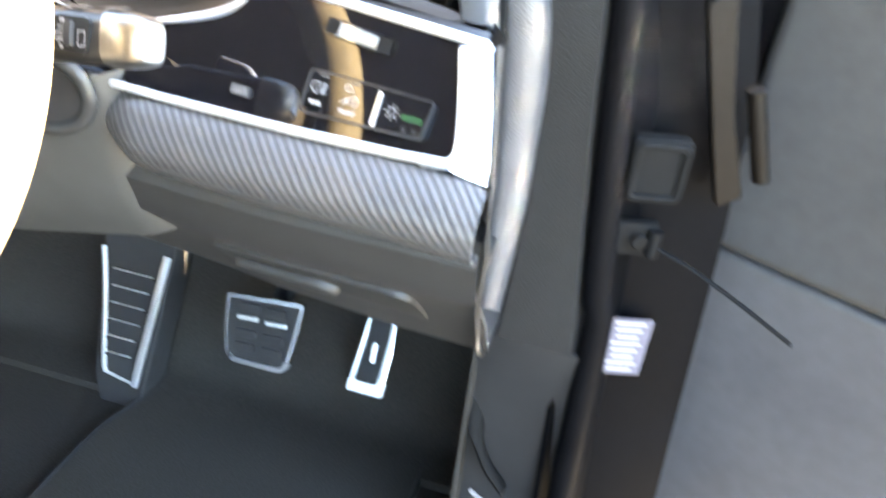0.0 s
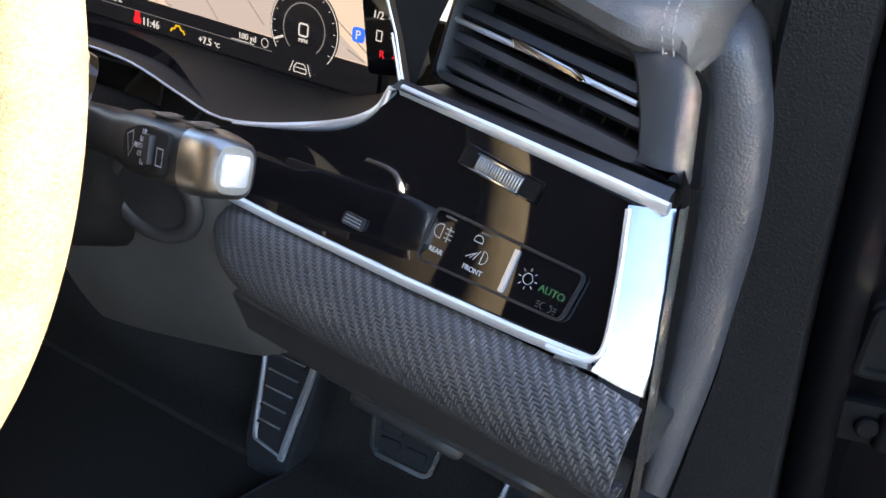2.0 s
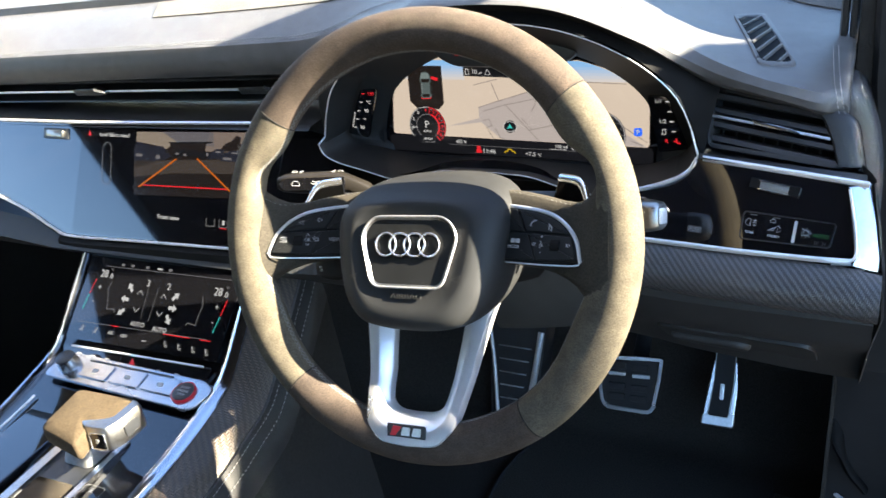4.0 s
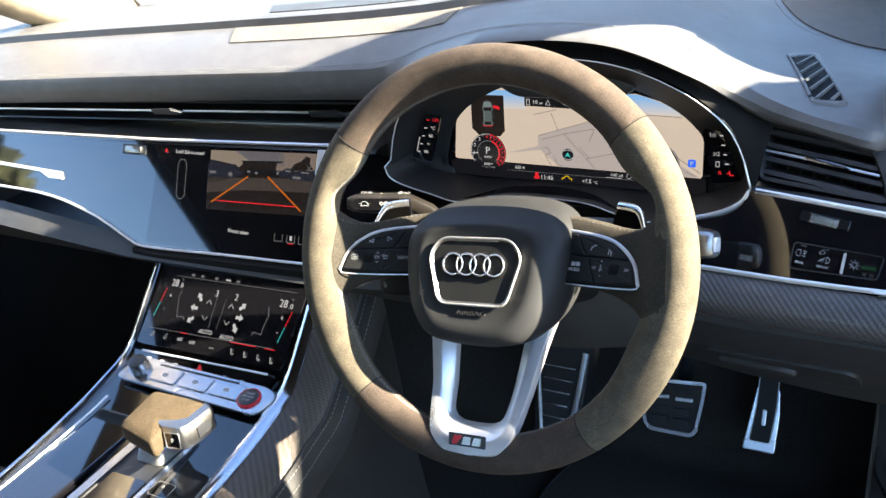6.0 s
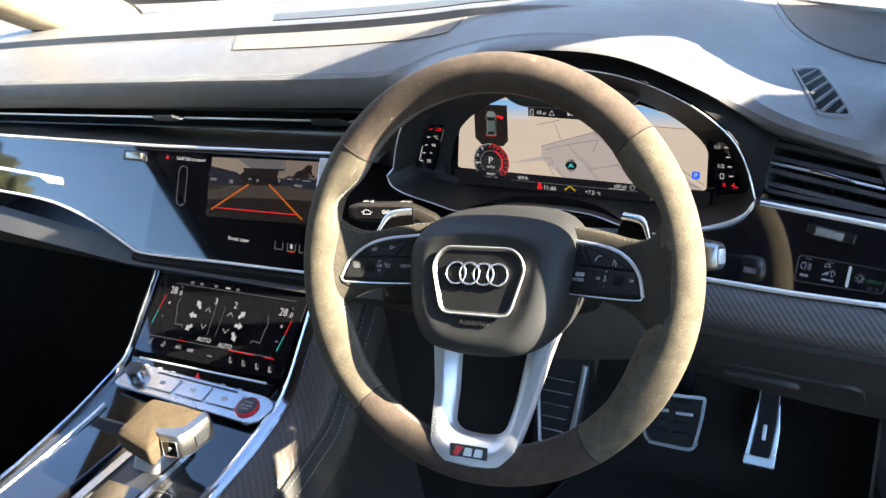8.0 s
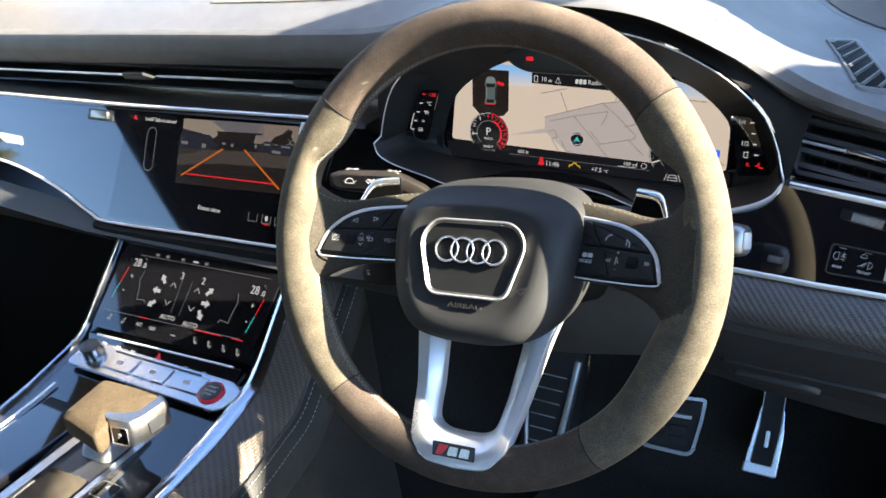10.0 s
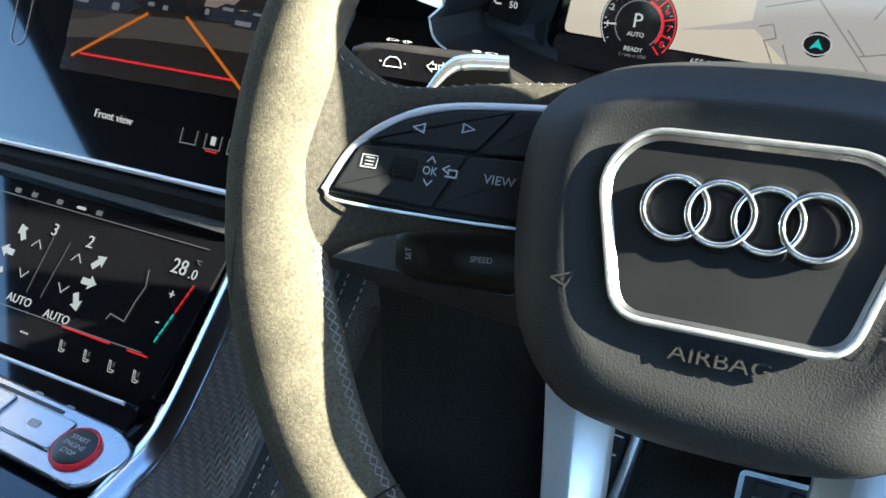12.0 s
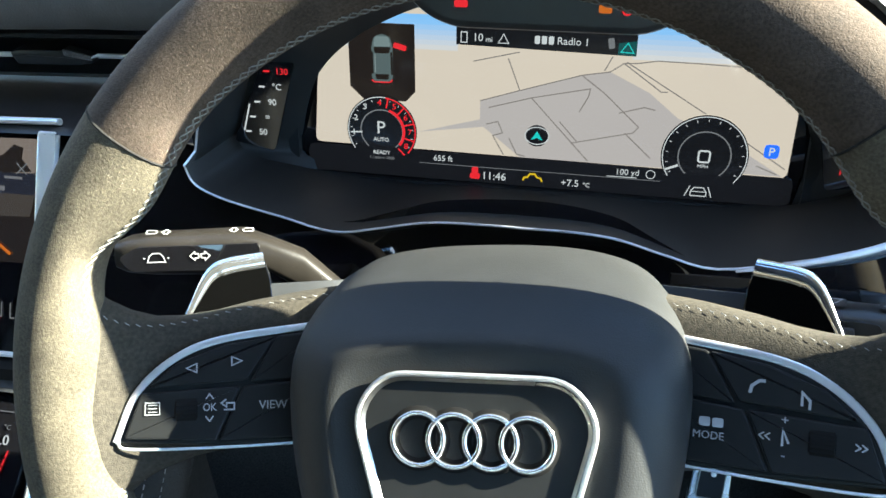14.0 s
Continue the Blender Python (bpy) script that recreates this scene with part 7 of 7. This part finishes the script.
text("off_text", "OFF", 0.0060, UI_WHITE, ca, at(*ac(-0.4510, 0.8490), AD))
text("dots_text", "...", 0.0120, UI_WHITE, ca, at(*ac(-0.4180, 0.8505), AD))
line_mark("frame_line", UI_GREY, ca, [ac(-0.505, 0.9090), ac(-0.308, 0.9135)], AD, 0.0007)
line_mark("frame_line", UI_GREY, ca, [ac(-0.530, 0.8545), ac(-0.325, 0.8600)], AD, 0.0007)
for a, b_ in ((-0.474, -0.462), (-0.391, -0.350), (-0.336, -0.320)):
    line_mark("active_line", UI_RED, ca, [ac(a, 0.8560 + 0.02 * (a + 0.474)), ac(b_, 0.8560 + 0.02 * (b_ + 0.474))], AD + 0.0002, 0.0012)
for u in (-0.521, -0.498, -0.384, -0.363, -0.342, -0.322):
    su_, sv_ = ac(u, 0.8492)
    d_ = 1 if u > -0.42 else -1
    line_mark("seat_mark", UI_WHITE, ca, [(su_ - 0.0030 * d_, sv_ + 0.0036), (su_ - 0.0022 * d_, sv_ + 0.0002), (su_ - 0.0012 * d_, sv_ - 0.0030), (su_ + 0.0020 * d_, sv_ - 0.0030), (su_ + 0.0028 * d_, sv_ - 0.0016), (su_ - 0.0004 * d_, sv_ - 0.0014), (su_ - 0.0014 * d_, sv_ + 0.0032), (su_ - 0.0030 * d_, sv_ + 0.0036)], AD, 0.0005)
    line_mark("seat_mark", UI_GREY, ca, [(su_ + 0.0010 * d_, sv_ + 0.0004), (su_ + 0.0016 * d_, sv_ + 0.0014), (su_ + 0.0010 * d_, sv_ + 0.0024), (su_ + 0.0016 * d_, sv_ + 0.0034)], AD, 0.0005)
for xa, s in ((-0.5165, 1), (-0.3085, -1)):
    for k in range(8):
        f = k / 7
        line_mark("heat_scale", UI_RED if k < 4 else UI_TEAL, ca, [ac(xa - 0.010 * f, 0.8960 - 0.0265 * f), ac(xa - 0.010 * (f + 0.12), 0.8960 - 0.0265 * (f + 0.12))], AD, 0.0013)
    text("plus_text", "+", 0.009, UI_WHITE, ca, at(*ac(xa + 0.011 * s - 0.002, 0.8885), AD))
    text("minus_text", "-", 0.009, UI_WHITE, ca, at(*ac(xa + 0.009 * s - 0.006, 0.8755), AD))


def arrow(u, z, turn):
    pts = [(-0.006, -0.0022), (0.0005, -0.0022), (0.0005, -0.0048), (0.0066, 0.0), (0.0005, 0.0048), (0.0005, 0.0022), (-0.006, 0.0022)]
    ob = poly("air_arrow", pts, 0, UI_WHITE, ca)
    ob.matrix_basis = at(*ac(u, z), AD, turn)


for u, z, tn in ((-0.4570, 0.8930, 125), (-0.4625, 0.8820, 175), (-0.4640, 0.8700, 215), (-0.3850, 0.8915, 45), (-0.3860, 0.8810, 0), (-0.3890, 0.8705, -60)):
    arrow(u, z, tn)
for u, s in ((-0.4400, -1), (-0.4030, 1)):
    line_mark("chevron", UI_WHITE, ca, [ac(u - 0.0045, 0.8880), ac(u, 0.8920), ac(u + 0.0045, 0.8880)], AD, 0.0007)
    line_mark("chevron", UI_WHITE, ca, [ac(u - 0.0055, 0.8760), ac(u - 0.001, 0.8720), ac(u + 0.0035, 0.8760)], AD, 0.0007)
    line_mark("fan_frame", UI_GREY, ca, [ac(u + 0.018 * -s * 0.6, 0.8960), ac(u + 0.012 * -s - 0.003, 0.8660)], AD, 0.0006)
for s, u in ((1, -0.490), (-1, -0.345)):
    line_mark("seat_outline", UI_GREY, ca, [ac(u, 0.8960), ac(u - 0.003 * s, 0.8880), ac(u, 0.8800), ac(u + 0.002 * s, 0.8700), ac(u + 0.014 * s, 0.8710), ac(u + 0.016 * s, 0.8680)], AD, 0.0009)

for k, u in enumerate((-0.478, -0.462, -0.438, -0.418, -0.402)):
    bar("mode_mark", UI_WHITE if k == 3 else UI_GREY, ca, *ac(u, 0.9135 + 0.02 * (u + 0.42)), AD, 0.0075 if k == 3 else 0.0050, 0.0020 if k == 3 else 0.0034)

# ---- pedals and footrest ----
bp = thing("brake_pedal", axes((0.0535, 0.467, 0.572), (1, 0, 0.02), (0, 0.4, 1)), "brake pedal with steel frame and black rubber pads", "pedal")
bo = rounded(ccw([(-0.0450, 0.034), (0.0515, 0.041), (0.0495, 0.010), (0.0420, -0.040), (0.0330, -0.0470), (-0.0290, -0.0470), (-0.0385, -0.038), (-0.0440, -0.004)]), 0.007, 3)
part("frame", ring2(bo, inset2(bo, 0.0052), -0.006, 0.004), STRIP_METAL, bp, "polished steel frame")
part("pad", prism(inset2(bo, 0.0038), -0.008, 0.001), RUBBER, bp)
for i in (-1, 1):
    part("steel_bar", prism(rounded(box2(0.026, 0.0055), 0.001, 2), 0.0, 0.0045, 0.001), STEEL, bp, m=at(0.018 * i + 0.002, 0.009, 0, 3))
    for yy in (-0.010, -0.026, 0.022):
        part("rubber_stud", prism(rounded(box2(0.026, 0.010), 0.003, 3), 0.0, 0.004, 0.0015), RUBBER, bp, m=at(0.0165 * i + 0.001, yy, 0, 3))
part("arm", sweep(curve([(0.01, 0.01, -0.008), (0.012, 0.07, -0.05), (0.014, 0.22, -0.06)], 5), 0.012, 0.006, 10), SATIN, bp)
ap = thing("accelerator_pedal", axes((0.184, 0.495, 0.540), (1, 0, 0), (0, 0.5, 1)), "accelerator pedal with steel edge and rubber insert", "pedal")
ao = rounded(ccw([(-0.0150, 0.060), (0.0185, 0.060), (0.0225, 0.02), (0.0205, -0.040), (-0.0265, -0.040), (-0.0195, 0.02)]), 0.005, 3)
part("plate", prism(ao, -0.008, 0.0, 0.002), STRIP_METAL, ap, "steel plate")
ai = rounded(ccw([(-0.0115, 0.0962), (0.0155, 0.0962), (0.0165, 0.03), (0.0125, -0.024), (-0.0165, -0.024), (-0.0115, 0.03)]), 0.004, 3)
part("insert", prism(ai, -0.010, 0.0035, 0.001), RUBBER, ap)
part("insert_edge", sweep([(p[0], p[1], 0.003) for p in ai], 0.0009, 0.0010, 6, closed=True), GEAR_METAL, ap)
part("centre_bar", prism(rounded(box2(0.0060, 0.024), 0.002, 3), 0.003, 0.0062, 0.001), STEEL, ap, m=at(0.001, 0.014, 0))
fr = thing("footrest", axes((-0.146, 0.493, 0.509), (1, 0, 0.0), (0, 0.4, 1)), "black footrest with steel side bars and ridges", "footrest")
part("base", prism(rounded(ccw([(-0.048, 0.11), (0.055, 0.11), (0.040, -0.090), (0.028, -0.125), (-0.020, -0.125), (-0.034, -0.085)]), 0.008, 3), -0.05, -0.001, 0.004), RUBBER, fr)
part("side_bar", sweep(curve([(-0.0425, 0.085, 0.001), (-0.032, 0.03, 0.002), (-0.0215, -0.060, 0.001), (-0.018, -0.078, -0.001)], 6), 0.0035, 0.003, 8), STEEL, fr, "polished steel bar")
part("side_bar", sweep(curve([(0.0455, 0.090, 0.001), (0.040, 0.03, 0.003), (0.0300, -0.050, 0.002), (0.0245, -0.088, -0.002)], 6), 0.0055, 0.004, 8), STEEL, fr, "polished steel bar")
part("cross_bar", sweep([(-0.018, -0.078, -0.001), (0.0245, -0.086, -0.002)], 0.0025, 0.002, 8), STEEL, fr)
for i in range(6):
    part("ridge", block((-0.020 - 0.0016 * i, 0.016 + 0.0032 * i), (-0.055 + 0.022 * i, -0.051 + 0.022 * i), (-0.001, 0.0035), 0.001), RUBBER, fr)
    part("ridge_strip", block((-0.018 - 0.0016 * i, 0.014 + 0.0032 * i), (-0.0515 + 0.022 * i, -0.0495 + 0.022 * i), (-0.0005, 0.0025), 0.0004), STEEL, fr)
fm = thing("floor_mat", pose(0.02, 0.30, 0.404), "black carpet floor mat in the footwell", "mat")
part("carpet", prism(rounded([(-0.16, -0.5), (0.26, -0.5), (0.245, 0.20), (0.20, 0.235), (-0.10, 0.235), (-0.15, 0.10)], 0.04, 5), 0.0, 0.010, 0.004), CARPET, fm)
part("binding", sweep([(p[0], p[1], 0.006) for p in rounded([(-0.16, -0.5), (0.26, -0.5), (0.245, 0.20), (0.20, 0.235), (-0.10, 0.235), (-0.15, 0.10)], 0.04, 5)], 0.004, 0.005, 8, closed=True), RUBBER, fm)

# bonnet release, grommet, hinge and label in the door opening
br = thing("bonnet_release", Matrix.Identity(4), "black bonnet release lever on the kick panel", "lever")
part("handle", sweep(curve([(0.336, 0.335, 0.675), (0.343, 0.325, 0.640), (0.356, 0.325, 0.605), (0.376, 0.328, 0.575)], 6), 0.009, 0.005, 10), LINING, br)
bar_m = axes((0.352, 0.338, 0.545), (1, -0.1, 0), (0, -0.1, 1))
part("release_mark", prism(rounded(box2(0.018, 0.006), 0.002, 2), 0, 0.0012), WHITE_PRINT, br, "small white bonnet symbol", m=bar_m @ at(0, 0, 0, -35))
JX = axes((0.441, 0.385, 0.912), (0.95, 0.30, 0.0), (0.05, 0, 1))
gm = thing("jamb_grommet", JX, "black rectangular rubber grommet in the door jamb", "grommet")
go = rounded(box2(0.050, 0.058), 0.008, 4)
part("flange", prism(go, -0.002, 0.010, 0.004), LINING, gm)
part("lip", sweep([(p[0] * 0.80, p[1] * 0.80, 0.010) for p in go], 0.004, 0.004, 8, closed=True), LINING, gm)
lb = thing("jamb_label", axes((0.457, 0.395, 0.727), (0.95, 0.30, 0.0), (0.16, 0, 1)), "pale lilac information sticker with unreadable print", "sticker")
part("paper", prism(rounded(box2(0.037, 0.066), 0.002, 2), 0.001, 0.0022), LABEL, lb)
for k in range(8):
    bar("print_line", GREY_PRINT, lb, -0.002, 0.028 - 0.0078 * k, 0.0024, 0.028 - 0.004 * (k % 3), 0.0028)
hg = thing("door_hinge", axes((0.440, 0.385, 0.848), (0.95, 0.3, 0.0), (0, 0, 1)), "black steel door check strap and hinge", "hinge")
part("bracket", block((-0.026, 0.016), (-0.016, 0.016), (-0.004, 0.009), 0.004, 2), LINING, hg)
part("bolt", lathe([(0.0075, 0.008), (0.0075, 0.013), (0.006, 0.0145), (0.001, 0.0145)], 16), LINING, hg)
part("knuckle", sweep([(0.012, -0.012, 0.012), (0.012, 0.012, 0.012)], 0.006, 0.006, 12, up=(1, 0, 0)), LINING, hg)
HINGE = mat("hinge_steel", (0.0045, 0.0035, 0.0028), 0.45, spec=0.12, vary=0.2, scale=80)
# plate shaped and coloured as the brown reflection in the black jamb
plate_ = [(0.009, 0.200), (0.029, 0.214), (0.052, 0.120), (0.080, 0.048), (0.060, 0.037), (0.040, 0.100)]
part("jamb_reflection", prism(rounded(plate_, 0.006, 3), 0.0, 0.008, 0.002), HINGE, hg, "brown-grey plate standing in for a reflection in the jamb", m=at(-0.005, 0.0, 0.004))
part("hinge_pin", sweep([(0.058, 0.140, 0.012), (0.084, 0.066, 0.012)], 0.0075, 0.0075, 12, up=(0, 0, 1)), HINGE, hg, "round hinge pin")
part("strap", sweep(curve([(0.005, 0.0, 0.010), (0.04, -0.012, 0.025), (0.075, -0.026, 0.045), (0.12, -0.045, 0.08)], 4), 0.0018, 0.0035, 8), LINING, hg)

# ---- the open driver's door ----
HX = Vector((0.906, -0.423, 0))
DM = axes((0.48, 0.51, 0.0), HX, (0, 0, 1))
DOOR_CARD = mat("door_card", (0.030, 0.031, 0.032), 0.55, bump=0.28, bscale=800, kind="leather", vary=0.14, bdist=0.0006)
door = thing("door_1", DM, "black car door standing wide open", "car door", kind="structure")
# local x out along the door, y up, z towards the cabin side
part("outer_skin", prism(rounded([(0.0, 0.36), (1.20, 0.36), (1.25, 0.60), (1.23, 1.06), (0.0, 1.06)], 0.03, 4), -0.14, -0.02, 0.01), PAINT, door, "black painted shell")
part("upper_card", prism(rounded([(0.035, 0.805), (1.19, 0.805), (1.20, 1.07), (0.04, 1.07)], 0.02, 4), -0.03, 0.015, 0.010, 3), DOOR_CARD, door, "grey-black padded door card")
part("lower_card", prism(rounded([(0.035, 0.40), (1.17, 0.40), (1.19, 0.80), (0.035, 0.80)], 0.02, 4), -0.03, 0.004, 0.008, 3), GRAIN, door, "grained grey lower door card")
fo_ = [(0.02, 1.06), (0.10, 1.16), (0.515, 1.60), (0.60, 1.635), (1.17, 1.625), (1.24, 1.55), (1.25, 1.06)]
fi_ = [(0.22, 1.075), (0.22, 1.195), (0.55, 1.545), (0.62, 1.585), (1.15, 1.58), (1.195, 1.53), (1.20, 1.075)]
part("window_frame", ring2(fo_, fi_, -0.07, -0.03), PAINT, door, "black window frame")
part("window_pane", prism([(0.23, 1.07), (0.23, 1.20), (0.55, 1.55), (0.62, 1.59), (1.15, 1.585), (1.198, 1.53), (1.202, 1.07)], -0.052, -0.048), glass, door, "clear side glass")
part("sail_panel", prism([(0.03, 1.06), (0.22, 1.06), (0.22, 1.19), (0.11, 1.155)], -0.06, -0.02, 0.004), SATIN, door, "black mirror base panel")
mirror = part("mirror_shell", block((0.06, 0.26), (1.09, 1.22), (-0.30, -0.12), 0.04, 3), PAINT, door, "black door mirror shell")

# ---- passenger seat, only its cushion corner comes into view ----
seat = thing("passenger_seat", pose(-0.80, -0.50, 0.42), "black leather passenger seat with pale green stitching", "car seat")
part("cushion", block((-0.24, 0.22), (-0.28, 0.30), (0.12, 0.30), 0.05, 4), TRIM, seat)
part("bolster", sweep(curve([(0.19, -0.28, 0.28), (0.20, 0.10, 0.315), (0.185, 0.30, 0.29), (0.12, 0.345, 0.27)], 6), 0.045, 0.05, 12), LEATHER, seat, "padded side bolster")
part("seat_base", block((-0.22, 0.20), (-0.26, 0.24), (0.0, 0.13), 0.02), SATIN, seat)
part("backrest", block((-0.23, 0.22), (-0.46, -0.30), (0.22, 0.86), 0.05, 4), TRIM, seat)
part("headrest", block((-0.12, 0.12), (-0.46, -0.35), (0.86, 1.05), 0.045, 4), TRIM, seat)
stitches("stitching", [(0.215, -0.2 + 0.02 * i, 0.352) for i in range(24)], seat, gap=0.006)
